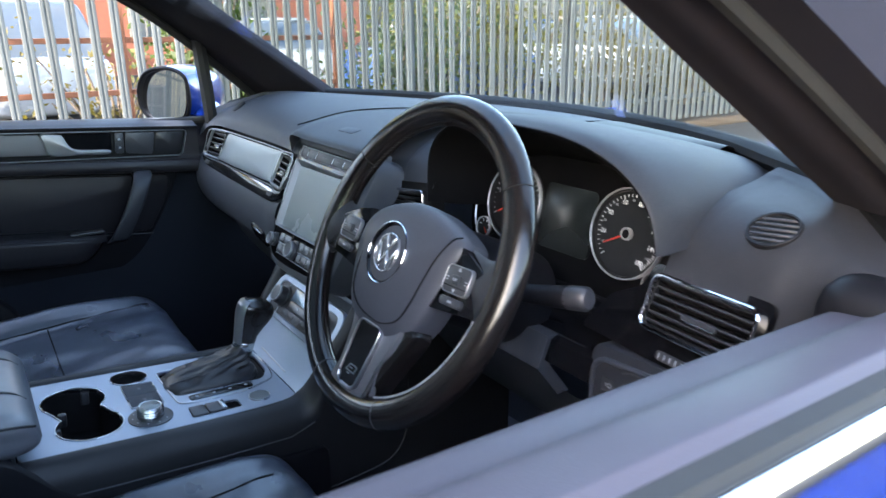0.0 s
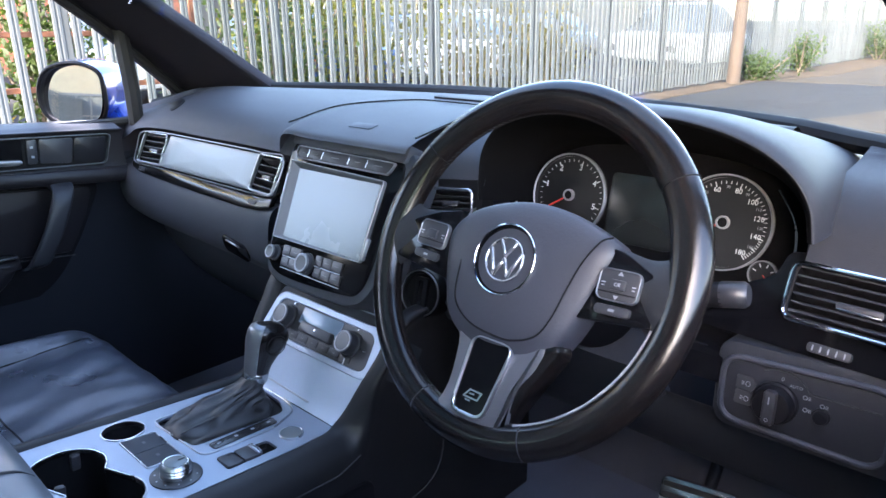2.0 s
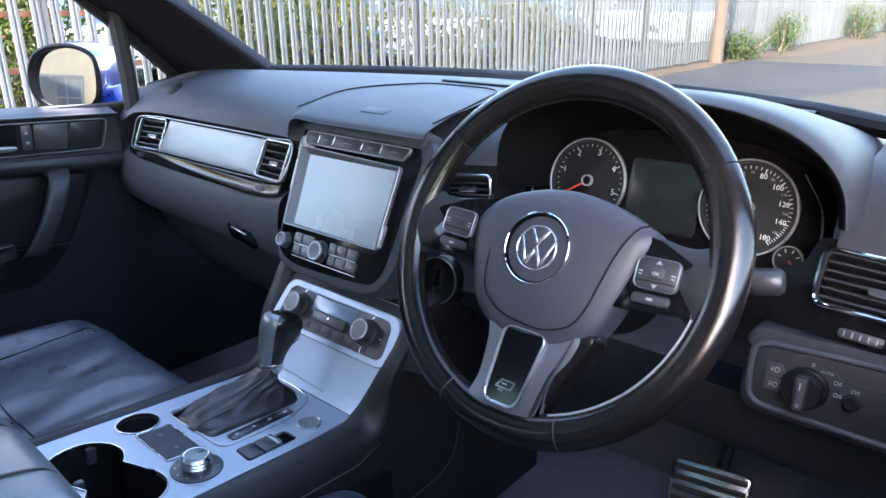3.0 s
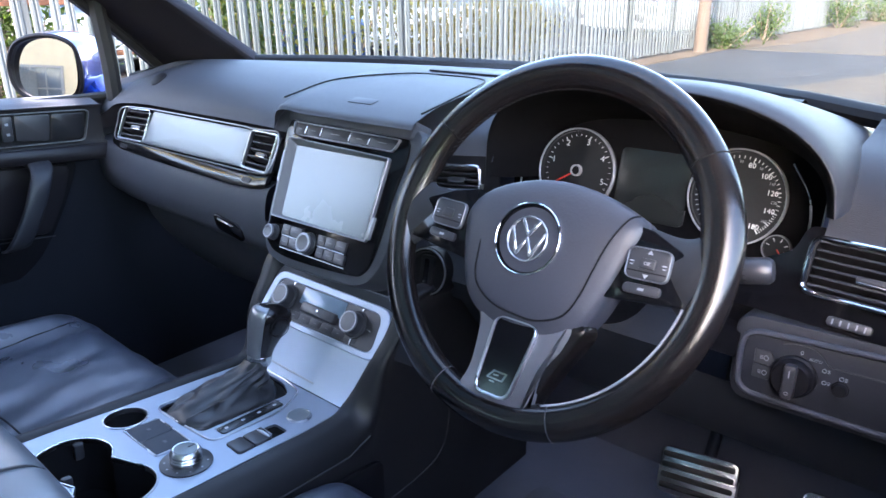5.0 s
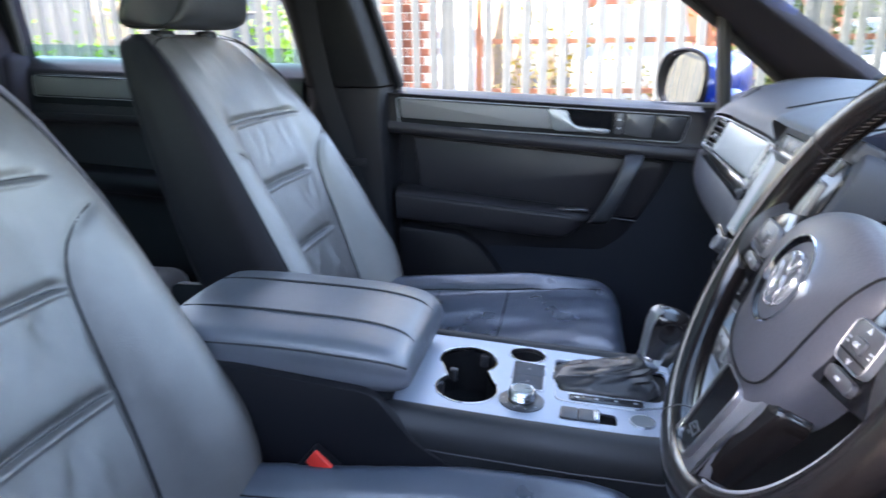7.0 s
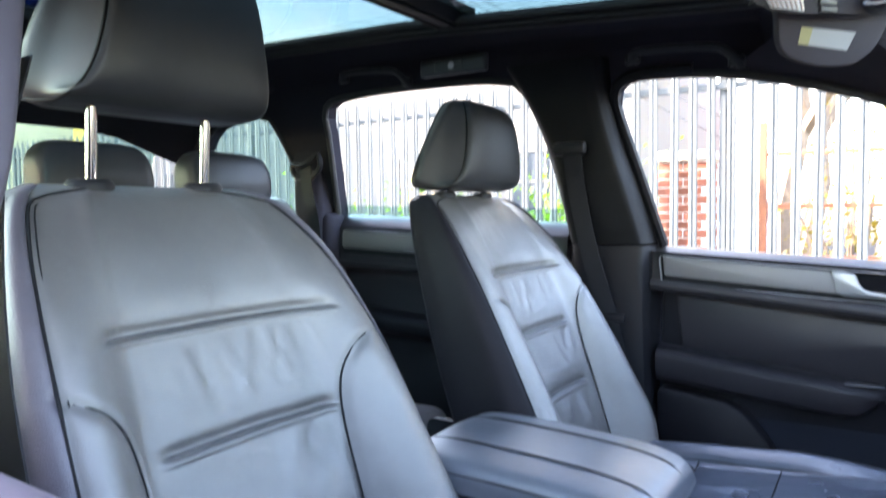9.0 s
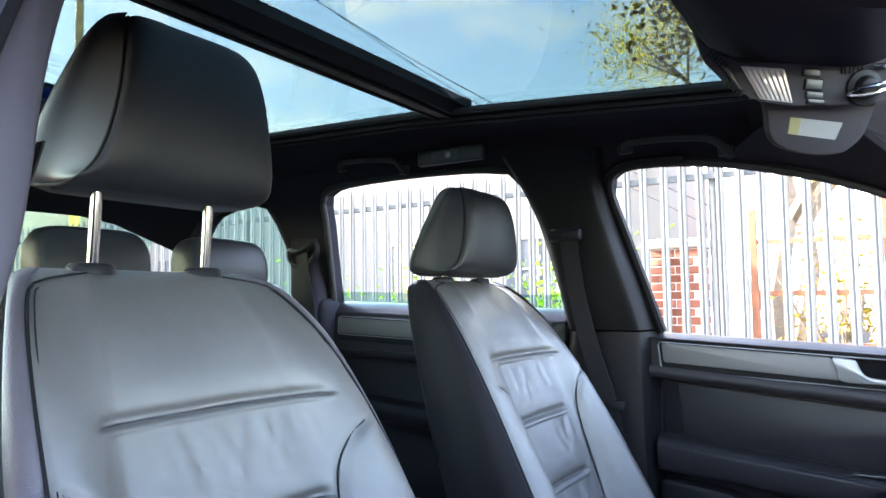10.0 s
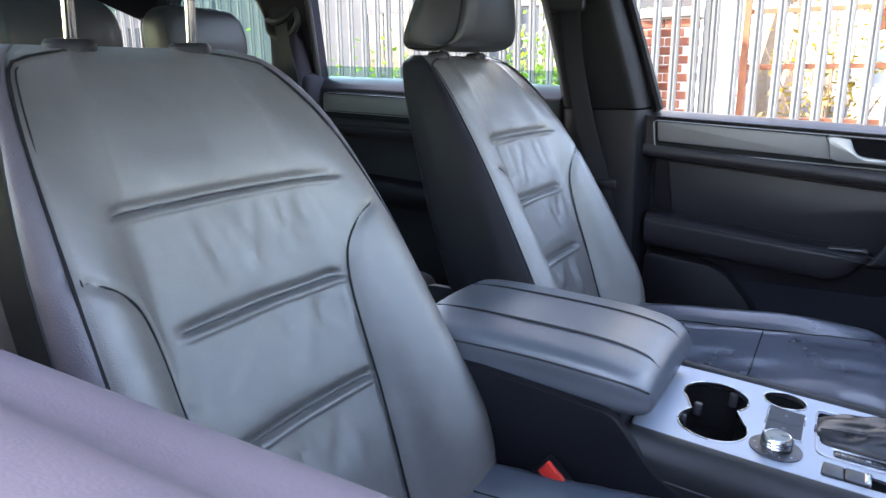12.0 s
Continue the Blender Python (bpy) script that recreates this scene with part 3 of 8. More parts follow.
plate(bm, rpoly([(-0.127, 0.0930), (0.139, 0.0915), (0.143, 0.118), (-0.128, 0.118)], 0.006), -0.03, 0.0050, 0.004)
part("stack_brow", bm, SOFT, dash, m=STACK)
for x0, x1 in ((-0.1035, -0.0775), (-0.0765, -0.0425), (-0.0415, 0.0215), (0.0225, 0.0625), (0.0635, 0.116)):
    bm = bmesh.new()
    plate(bm, rrect(x1 - x0, 0.0175, 0.002), 0, 0.0040, 0.0008)
    b = part("stack_button", bm, SLAT, dash, m=STACK @ at((x0 + x1) / 2, 0.0808))
    bm = bmesh.new()
    plate(bm, rrect((x1 - x0) * 0.3, 0.0012, 0.0005), 0.0040, 0.0042)
    part("button_mark", bm, DIMPRINT, b)
    if x1 < 0.1:
        bm = bmesh.new()
        box(bm, (0, 0, 0), (0.0011, 0.012, 0.0008))
        part("button_divider", bm, SATIN, dash, m=STACK @ at(x1 + 0.0005, 0.0808, 0.0042, -8))
radio = thing("touchscreen_radio", "switched-off touchscreen car radio in a chrome frame", "car radio", m=STACK)
fo = rpoly([(-0.1115, 0.0655), (-0.1000, -0.0620), (0.1130, -0.0605), (0.1140, 0.0615)], 0.005)
fi = inset(fo, 0.0020)
so = rpoly([(-0.0885, 0.0545), (-0.0785, -0.0570), (0.1050, -0.0575), (0.1045, 0.0550)], 0.003)
bm = bmesh.new()
band(bm, fo, fi, 0.0, 0.0078, 0.0007)
part("screen_frame", bm, HANDLESATIN, radio, "chipped silver screen frame")
bm = bmesh.new()
lo = [bm.verts.new((x, y, 0.0066)) for x, y in fi]
hi = [bm.verts.new((x, y, 0.0028)) for x, y in so]
for i in range(len(lo)):
    bm.faces.new((lo[i - 1], lo[i], hi[i], hi[i - 1]))
part("screen_bezel", bm, BEZEL, radio, "sloping grey bezel")
bm = bmesh.new()
plate(bm, so, 0.0, 0.0030)
part("screen", bm, SCREEN, radio, "pale touch screen")
for cx, cy, ln, tn in ((-0.1085, 0.018, 0.050, 4), (0.1155, -0.040, 0.032, -2)):
    bm = bmesh.new()
    box(bm, (0, 0, 0.0045), (0.0030, ln, 0.0070), 0.001, 1)
    part("frame_lip", bm, RINGM, radio, "pale worn frame edge", m=at(cx, cy, 0, tn))
for kx, ky, kr in ((-0.0865, -0.0860, 0.0112), (-0.0025, -0.0870, 0.0152)):
    bm = bmesh.new()
    lathe(bm, [(kr * 1.15, 0), (kr * 1.15, 0.004), (kr, 0.005), (kr * 0.96, 0.013), (kr * 0.88, 0.0145), (kr * 0.6, 0.014), (0, 0.014)], 36)
    k = part("rotary_knob", bm, BUTTON, radio, m=at(kx, ky))
    bm = bmesh.new()
    band(bm, circle(kr * 1.0, 32), circle(kr * 0.74, 32), 0.0115, 0.0152, 0.001)
    part("knob_ring", bm, HANDLESATIN, k, "satin ring")
for yy, hh, off in ((-0.0765, 0.0155, 0.0), (-0.0945, 0.0150, 0.003)):
    for x0, x1 in ((-0.0660, -0.0475), (-0.0465, -0.0200), (0.0165, 0.0330), (0.0340, 0.0550), (0.0560, 0.0785)):
        bm = bmesh.new()
        plate(bm, rrect(x1 - x0, hh, 0.0015), 0, 0.0050, 0.001)
        b = part("radio_button", bm, BUTTON, radio, m=at((x0 + x1) / 2 + off, yy))
        bm = bmesh.new()
        plate(bm, rrect(0.009, 0.0012, 0.0005), 0.005, 0.0052)
        part("button_mark", bm, DIMPRINT, b)
for x0, x1 in ((-0.063, -0.019), (0.018, 0.078)):
    bm = bmesh.new()
    box(bm, ((x0 + x1) / 2, -0.0855, 0.0046), (x1 - x0, 0.0014, 0.0022), 0.0004, 1)
    part("button_bar", bm, SATIN, radio, "thin silver bar")
bm = bmesh.new()
tube(bm, [(-0.063, -0.1045, 0.0025), (0.082, -0.1050, 0.0025)], 0.0008, 6)
part("button_bar", bm, SATIN, radio)

# ---- instrument hood and cluster ----
bm = bmesh.new()
secs = []
for i in range(15):
    a = math.pi * (0.008 + 1.02 * i / 14)
    c, s = math.cos(a), math.sin(a)
    ex = math.copysign(abs(c) ** 0.72, c)
    ez = math.copysign(abs(s) ** 0.80, s)
    row = []
    for y, ka, kb, z0 in ((0.30, 0.205, 0.085, 1.095), (0.22, 0.216, 0.100, 1.108), (0.178, 0.226, 0.112, 1.118), (0.168, 0.2315, 0.1175, 1.120), (0.172, 0.2355, 0.1215, 1.120), (0.20, 0.2385, 0.1245, 1.121), (0.27, 0.2375, 0.116, 1.122), (0.36, 0.236, 0.097, 1.122), (0.45, 0.234, 0.075, 1.122), (0.50, 0.232, 0.06, 1.122)):
        row.append((0.405 + ka * ex * (1.0 if c > 0 else 0.82), y + 0.012 * (1 - abs(s)) , z0 + kb * ez))
    secs.append(row)
loft(bm, secs, 44, 56)
for n, f in enumerate(bm.faces):
    f.material_index = int(n % 43 < 16)  # the inner wall and lip are matt black, deepened for the hood's shade
part("instrument_hood", bm, [HOODHIDE, HOODSHADE], dash, "leather-covered instrument hood")
CLUSTER = axes((0.40, 0.285, 1.090), (1, 0, 0), (0, 0.22, 0.976))
cluster = thing("instrument_cluster", "black car instrument cluster with white numerals and red needles", "instruments", m=CLUSTER)
bm = bmesh.new()
plate(bm, smooth_outline([(-0.20, 0.06), (-0.10, 0.088), (0.0, 0.093), (0.10, 0.088), (0.19, 0.06), (0.205, 0.0), (0.19, -0.06), (0.1, -0.085), (0.0, -0.075), (-0.1, -0.085), (-0.19, -0.06), (-0.21, 0.0)], 64), -0.02, 0.0, 0.002)
part("cluster_face", bm, HOODSHADE, cluster)


def dial(cx, cy, r, marks, needle):
    bm = bmesh.new()
    lathe(bm, [(r + 0.004, 0), (r + 0.004, 0.008), (r, 0.008), (r, 0.003), (0, 0.003)], 56)
    d = part("dial", bm, DIAL, cluster, m=at(cx, cy))
    bm = bmesh.new()
    band(bm, circle(r + 0.0042, 64), circle(r + 0.0022, 64), 0.004, 0.0105, 0.0008)
    part("dial_ring", bm, RINGM, d, "thin bright ring")
    for ang, ln in marks:
        bm = bmesh.new()
        box(bm, (0, 0, 0), (ln, 0.0010 if ln > 0.004 else 0.0006, 0.0006))
        part("tick_mark", bm, WHITE, d, m=Matrix.Rotation(radians(ang), 4, "Z") @ Matrix.Translation((r - 0.004 - ln / 2, 0, 0.0034)))
    bm = bmesh.new()
    box(bm, (0, 0, 0), (r * 0.62, 0.0022, 0.0015), 0.0005, 1, Matrix.Rotation(radians(needle), 4, "Z") @ Matrix.Translation((r * 0.42, 0, 0.006)))
    part("needle", bm, NEEDLE, d, "red needle")
    bm = bmesh.new()
    band(bm, circle(r * 0.15, 28), circle(r * 0.11, 28), 0.004, 0.010, 0.0006)
    part("needle_hub", bm, RINGM, d)
    bm = bmesh.new()
    plate(bm, circle(r * 0.11, 24), 0.003, 0.009, 0.001)
    part("hub_cap", bm, DARK, d)
    return d


tach_a = lambda v: 210 - 45 * v
speed_a = lambda v: 75 - 1.5 * (v - 80) if 80 <= v <= 140 else (75 + 1.85 * (80 - v) if v < 80 else -15 - 0.90 * (v - 140))
tach = dial(-0.107, 0.0125, 0.0540, [(tach_a(i / 10), 0.006 if i % 10 == 0 else (0.0045 if i % 5 == 0 else 0.003)) for i in range(0, 61, 2)], 213)
for n in range(1, 7):
    a = radians(tach_a(n))
    lettering(str(n), 0.0118, WHITE, tach, at(0.0410 * math.cos(a), 0.0410 * math.sin(a), 0.0036), "numeral")
speedo = dial(0.111, 0.0125, 0.0540, [(speed_a(v), 0.006 if v % 20 == 0 else 0.0035) for v in range(0, 181, 4)], 208)
for n in (20, 40, 60, 80, 100, 120, 140, 180):
    a = radians(speed_a(n))
    lettering(str(n), 0.0088, WHITE, speedo, at(0.0405 * math.cos(a), 0.0405 * math.sin(a), 0.0036), "numeral")
for n in (10, 30, 50, 70, 90, 110, 130, 160):
    a = radians(speed_a(n))
    lettering(str(n), 0.0048, GREYPRINT, speedo, at(0.0425 * math.cos(a), 0.0425 * math.sin(a), 0.0036), "numeral")
for cx in (-0.163, 0.168):
    bm = bmesh.new()
    lathe(bm, [(0.0158, 0), (0.0158, 0.0095), (0.0142, 0.0095), (0.0142, 0.0075), (0, 0.0075)], 40)
    d = part("small_gauge", bm, DIAL, cluster, m=at(cx, -0.0385))
    bm = bmesh.new()
    band(bm, circle(0.0163, 40), circle(0.0150, 40), 0.007, 0.0120, 0.0005)
    part("dial_ring", bm, RINGM, d)
    for k in range(5):
        bm = bmesh.new()
        box(bm, (0, 0, 0), (0.004, 0.001, 0.0006))
        part("tick_mark", bm, WHITE, d, m=Matrix.Rotation(radians(160 - 45 * k), 4, "Z") @ Matrix.Translation((0.0108, 0, 0.0078)))
    bm = bmesh.new()
    box(bm, (0, 0, 0), (0.010, 0.0012, 0.001), m=Matrix.Rotation(radians(-50), 4, "Z") @ Matrix.Translation((0.006, 0, 0.0085)))
    part("needle", bm, NEEDLE, d)
bm = bmesh.new()
plate(bm, rrect(0.098, 0.092, 0.008), 0.0, 0.004, 0.001)
part("centre_display", bm, LCD, cluster, "blank grey centre display", m=at(0.003, 0.008))
for sx in (-1, 1):
    bm = bmesh.new()
    tube(bm, crom([(sx * 0.186, -0.050, 0.004), (sx * 0.196, -0.015, 0.004), (sx * 0.190, 0.025, 0.004), (sx * 0.166, 0.060, 0.004)], 24), 0.0014, 6)
    part("cluster_edge", bm, SATIN, cluster, "thin bright edge line")
# fins under the cluster
for k in range(5):
    bm = bmesh.new()
    box(bm, (0.38, 0.262 - 0.020 * k, 1.012 - 0.007 * k), (0.34, 0.006, 0.012), 0.002, 1)
    part("shelf_fin", bm, DARK, dash)
bm = bmesh.new()
solid(bm, [[(x, 0.30, 1.02), (x, 0.22, 1.005), (x, 0.17, 0.985), (x, 0.16, 0.96)] for x in (0.15, 0.3, 0.45, 0.57)], (0, 0.02, -0.01))
part("cluster_shelf", bm, PIANO, dash)

# ---- driver's outlets, light switch and lower panels ----
RV = axes((0.6820, 0.1940, 1.0695), (1, -0.08, 0.0), (0, 0.39, 1))
bm = bmesh.new()
sheet(bm, rpoly([(-0.150, -0.0600), (0.074, -0.0610), (0.074, 0.0400), (-0.074, 0.0400), (-0.082, 0.010), (-0.120, -0.010)], 0.010), [rrect(0.122, 0.0520, 0.008)], -0.012, -0.004)
part("outlet_surround", bm, PIANO, dash, "gloss black surround", m=RV, smooth=False)
vent(dash, RV, 0.128, 0.0570, 6, CHROME, r=0.010)
bm = bmesh.new()
plate(bm, rrect(0.042, 0.010, 0.004), 0, 0.004, 0.001)
sl = part("vent_slider", bm, BUTTON, dash, m=RV @ at(-0.012, -0.0510, -0.004))
for k in range(5):
    bm = bmesh.new()
    box(bm, (-0.015 + 0.0075 * k, 0, 0.0042), (0.0014, 0.0058, 0.0008))
    part("slider_mark", bm, GREYPRINT, sl)
MV = axes((0.154, 0.174, 1.093), (1, 0.05, 0.10), (0, 0.12, 1))
bm = bmesh.new()
sheet(bm, rrect(0.130, 0.062, 0.008), [rrect(0.086, 0.032, 0.006, 5, 0.008)], -0.03, -0.004)
part("outlet_surround", bm, DARK, dash, m=MV)
vent(dash, MV @ at(0.008, 0), 0.088, 0.034, 4, SATIN, r=0.006)
# round demister outlet on the dash top
bm = bmesh.new()
RD = axes((0.722, 0.2450, 1.1625), (1, 0.04, 0.10), (0, 0.82, 0.57)) @ Matrix.Scale(0.76, 4)
band(bm, circle(0.036, 36, ry=0.031), circle(0.031, 36, ry=0.026), -0.006, 0.004, 0.001)
rd = part("demister_outlet", bm, HARD, dash, m=RD)
bm = bmesh.new()
plate(bm, circle(0.032, 32, ry=0.027), -0.004, 0.001)
part("outlet_bed", bm, DARK, rd)
for k in range(5):
    bm = bmesh.new()
    w = 2 * 0.030 * math.sqrt(max(0.05, 1 - ((k - 2) / 3.0) ** 2))
    box(bm, (0, -0.018 + 0.009 * k, 0.001), (w, 0.0035, 0.004), 0.001, 1)
    part("slat", bm, BUTTON, rd)
# light switch panel
LP = axes((0.655, 0.168, 0.957), (1, 0.0, 0.02), (0, 0.10, 1))
LPI = rpoly([(-0.0775, -0.0310), (0.0760, -0.0335), (0.0770, 0.0400), (-0.0780, 0.0340)], 0.018, 5)
bm = bmesh.new()
plate(bm, rpoly([(-0.0900, -0.0460), (0.125, -0.0480), (0.125, 0.0560), (-0.0915, 0.0530)], 0.022, 5), -0.04, 0.0, 0.006)
part("switch_surround", bm, SWITCHPAD, dash, m=LP)
bm = bmesh.new()
band(bm, inset(LPI, -0.0065), LPI, 0.0, 0.0055, 0.002)
part("switch_rim", bm, COVERPAD, dash, m=LP)
switch = thing("light_switch", "black rotary headlamp switch panel with white symbols", "light switch", m=LP)
bm = bmesh.new()
plate(bm, LPI, 0.0, 0.002, 0.001)
part("switch_plate", bm, SWITCHPAD, switch)
bm = bmesh.new()
lathe(bm, [(0.0225, 0), (0.0225, 0.006), (0.0205, 0.008), (0.0195, 0.017), (0.018, 0.019), (0, 0.019)], 36)
part("rotary_knob", bm, HARD, switch, m=at(-0.0245, -0.0005))
bm = bmesh.new()
plate(bm, rrect(0.0125, 0.037, 0.004), 0.010, 0.026, 0.002)
g = part("knob_grip", bm, BUTTON, switch, m=at(-0.0245, -0.0005))
bm = bmesh.new()
box(bm, (0, 0.009, 0.0262), (0.0013, 0.008, 0.0006))
band(bm, circle(0.0020, 12, 0, -0.012), circle(0.0013, 12, 0, -0.012), 0.026, 0.0264, 0.0001)
part("knob_mark", bm, GREYPRINT, g)
bm = bmesh.new()
lathe(bm, [(0.0085, 0), (0.0085, 0.004), (0.0072, 0.005), (0.0068, 0.010), (0.006, 0.011), (0, 0.011)], 28)
part("dimmer_knob", bm, HARD, switch, m=at(0.0195, -0.0005))
for by in (0.0108, -0.0060):
    bm = bmesh.new()
    plate(bm, rpoly([(-0.0105, -0.0078), (0.006, -0.0078), (0.0105, 0.0), (0.006, 0.0078), (-0.0105, 0.0078)], 0.002), 0.001, 0.0038, 0.001)
    b = part("fog_lamp_button", bm, BUTTON, switch, m=at(-0.0555, by))
    bm = bmesh.new()
    band(bm, circle(0.0026, 14, 0.002, 0, 0.0030), circle(0.0020, 14, 0.002, 0, 0.0024), 0.0038, 0.0042, 0.0001)
    for k in (-1, 0, 1):
        box(bm, (-0.0030, 0.0016 * k, 0.0040), (0.0032, 0.0005, 0.0005))
    part("lamp_symbol", bm, GREYPRINT, b)
lettering("0", 0.0068, GREYPRINT, switch, at(-0.0205, 0.0263, 0.0026), "numeral")
lettering("AUTO", 0.0046, GREYPRINT, switch, at(-0.0070, 0.0218, 0.0026), "lettering")
for sx, sy in ((0.0025, 0.0137), (0.0040, 0.0010), (0.0190, 0.0098)):
    bm = bmesh.new()
    band(bm, circle(0.0023, 12), circle(0.0017, 12), 0.002, 0.0026, 0.0001)
    for k in (-1, 0, 1):
        box(bm, (0.0042, 0.0014 * k, 0.0023), (0.0024, 0.0005, 0.0005))
    part("lamp_symbol", bm, GREYPRINT, switch, m=at(sx, sy))
bm = bmesh.new()
tube(bm, crom([(-0.0400, 0.0310, 0.002), (-0.0280, 0.0345, 0.002), (-0.0116, 0.0340, 0.002), (-0.0020, 0.0290, 0.002), (0.0060, 0.0200, 0.002)], 20) + [Vector((0.0090, 0.0188, 0.002)), Vector((0.0380, 0.0190, 0.002)), Vector((0.0700, 0.0193, 0.002))], 0.0009, 6)
part("panel_crease", bm, BUTTON, switch, "raised edge across the panel")
# knee panel and column shroud
bm = bmesh.new()
kn = [(0.185, 0.915), (0.20, 0.90), (0.26, 0.82), (0.34, 0.74), (0.45, 0.70)]
loft(bm, [[(x, y, z) for y, z in kn] for x in (0.12, 0.3, 0.5, 0.7, 0.86)], 16, 8)
part("knee_panel", bm, SOFT, dash)
bm = bmesh.new()
solid(bm, [[(x, 0.165, 0.99), (x, 0.150, 0.95), (x, 0.185, 0.905)] for x in (0.12, 0.3, 0.50)], (0, 0.02, 0))
part("knee_panel_top", bm, SOFT, dash)
bm = bmesh.new()
box(bm, (0.84, 0.235, 1.00), (0.10, 0.10, 0.30), 0.03, 3)
part("dash_end", bm, HARD, dash)
# ignition lock
IG = axes((0.142, 0.135, 0.960), (1, 0.1, 0), (0, 0.25, 1))
bm = bmesh.new()
lathe(bm, [(0.036, -0.03), (0.036, 0.0), (0.033, 0.003), (0.030, 0.002), (0.028, -0.004), (0, -0.004)], 36)
ig = part("ignition_lock", bm, DARK, dash, "round ignition lock", m=IG)
bm = bmesh.new()
band(bm, circle(0.0345, 40), circle(0.0325, 40), 0.001, 0.004, 0.0006)
part("lock_ring", bm, HANDLESATIN, ig)
bm = bmesh.new()
plate(bm, rrect(0.022, 0.048, 0.005), -0.004, 0.002, 0.001)
part("key_slot", bm, HARD, ig)
bm = bmesh.new()
plate(bm, rrect(0.008, 0.038, 0.003), 0.002, 0.0026)
part("key_gap", bm, PIANO, ig)


# ---- steering wheel ----
T27 = radians(27)
WHEEL = axes((0.403, 0.002, 1.103), (1, 0, 0), (0, math.sin(T27), math.cos(T27)))
wheel = thing("steering_wheel", "three-spoke black leather steering wheel with worn shiny rim", "steering wheel", m=WHEEL)
RIM = 0.1828
bm = bmesh.new()
n1, n2 = 96, 18
rows = []
for i in range(n1):
    a = 2 * math.pi * i / n1
    fat = 1.0 + 0.10 * math.exp(-((math.sin(a) - 0.25) / 0.22) ** 2)
    rows.append([((RIM + 0.0180 * fat * math.cos(b)) * math.cos(a), (RIM + 0.0180 * fat * math.cos(b)) * math.sin(a), -0.019 + 0.0155 * math.sin(b)) for b in (2 * math.pi * j / n2 for j in range(n2))])
grid(bm, rows, True, True)
part("rim", bm, RIMHIDE, wheel, "worn black leather rim", m=at(0.0, 0.0020))
for ang in (36, 146, 249, 293):
    a = radians(ang)
    bm = bmesh.new()
    fat = 1.0 + 0.10 * math.exp(-((math.sin(a) - 0.25) / 0.22) ** 2)
    ring = [((RIM + 0.0181 * fat * math.cos(b)) * math.cos(a), (RIM + 0.0181 * fat * math.cos(b)) * math.sin(a), -0.019 + 0.0156 * math.sin(b)) for b in (2 * math.pi * j / 24 for j in range(24))]
    tube(bm, ring, 0.0006, 6, True)
    part("rim_seam", bm, DARK if ang < 200 else THREAD, wheel, m=at(0.0, 0.0020))
bm = bmesh.new()
for i in range(150):
    a = 2 * math.pi * i / 150
    p = Vector(((RIM - 0.0172) * math.cos(a), (RIM - 0.0172) * math.sin(a), -0.019))
    t = Vector((-math.sin(a), math.cos(a), 0.9)).normalized() * 0.003
    tube(bm, [p - t, p + t], 0.0007, 4)
part("stitching", bm, HARD, wheel)
# pale tube shaped after the glint of light in the stitching groove
bm = bmesh.new()
tube(bm, [((RIM - 0.0168) * math.cos(radians(a)), (RIM - 0.0168) * math.sin(radians(a)), -0.0120) for a in range(290, 353, 3)], 0.0013, 6)
part("rim_glint", bm, RINGM, wheel, "thin pale line drawn for the glint in the rim's groove", m=at(0.0, 0.0020))
# airbag cover
COVER = [(-0.078, 0.022), (-0.055, 0.047), (-0.02, 0.063), (0.02, 0.068), (0.06, 0.064), (0.10, 0.052), (0.122, 0.038), (0.116, 0.010), (0.104, -0.030), (0.088, -0.068), (0.060, -0.091), (0.020, -0.098), (-0.020, -0.094), (-0.048, -0.074), (-0.066, -0.040), (-0.077, -0.005)]
COVER = [(x - 0.010 if x > 0 else x - (0.015 if x < -0.03 else 0.009), y) for x, y in COVER]
bm = bmesh.new()
o = smooth_outline(COVER[::-1], 56)[::-1]
if sum(o[i - 1][0] * o[i][1] - o[i][0] * o[i - 1][1] for i in range(len(o))) < 0:
    o = o[::-1]
mx, my = sum(p[0] for p in o) / len(o), sum(p[1] for p in o) / len(o)
vs = grid(bm, [[(mx + (x - mx) * k, my + (y - my) * k, z) for x, y in o] for k, z in ((0.99, -0.045), (1.0, -0.024), (0.990, -0.0165), (0.965, -0.0115), (0.92, -0.0080), (0.84, -0.0046), (0.72, -0.0014), (0.55, 0.0014), (0.35, 0.0032), (0.15, 0.0040))], True)
bm.faces.new(vs[-1])
part("airbag_cover", bm, COVERPAD, wheel, "grained airbag cover")
bm = bmesh.new()
tube(bm, crom([(-0.0600, 0.020, -0.0045), (-0.0575, -0.020, -0.001), (-0.0527, -0.049, -0.001), (-0.040, -0.064, -0.001), (-0.020, -0.0735, -0.0015), (0.004, -0.0768, -0.0015), (0.030, -0.0765, -0.0015), (0.0570, -0.0650, -0.001), (0.0690, -0.0430, -0.0005), (0.0755, -0.015, -0.0005), (0.0835, 0.0155, -0.001), (0.0945, 0.0400, -0.0045), (0.1040, 0.0470, -0.009)], 60), 0.0010, 6)
part("cover_joint", bm, DARK, wheel)
bm = bmesh.new()
lathe(bm, [(0.0372, -0.004), (0.0372, 0.004), (0.0355, 0.006), (0.0345, 0.0045), (0.033, 0.001), (0, 0.001)], 48)
em = part("emblem", bm, PIANO, wheel, "round black badge well")
bm = bmesh.new()
band(bm, circle(0.0376, 56), circle(0.0360, 56), 0.0, 0.0066, 0.0006)
part("emblem_ring", bm, CHROME, em)
bm = bmesh.new()
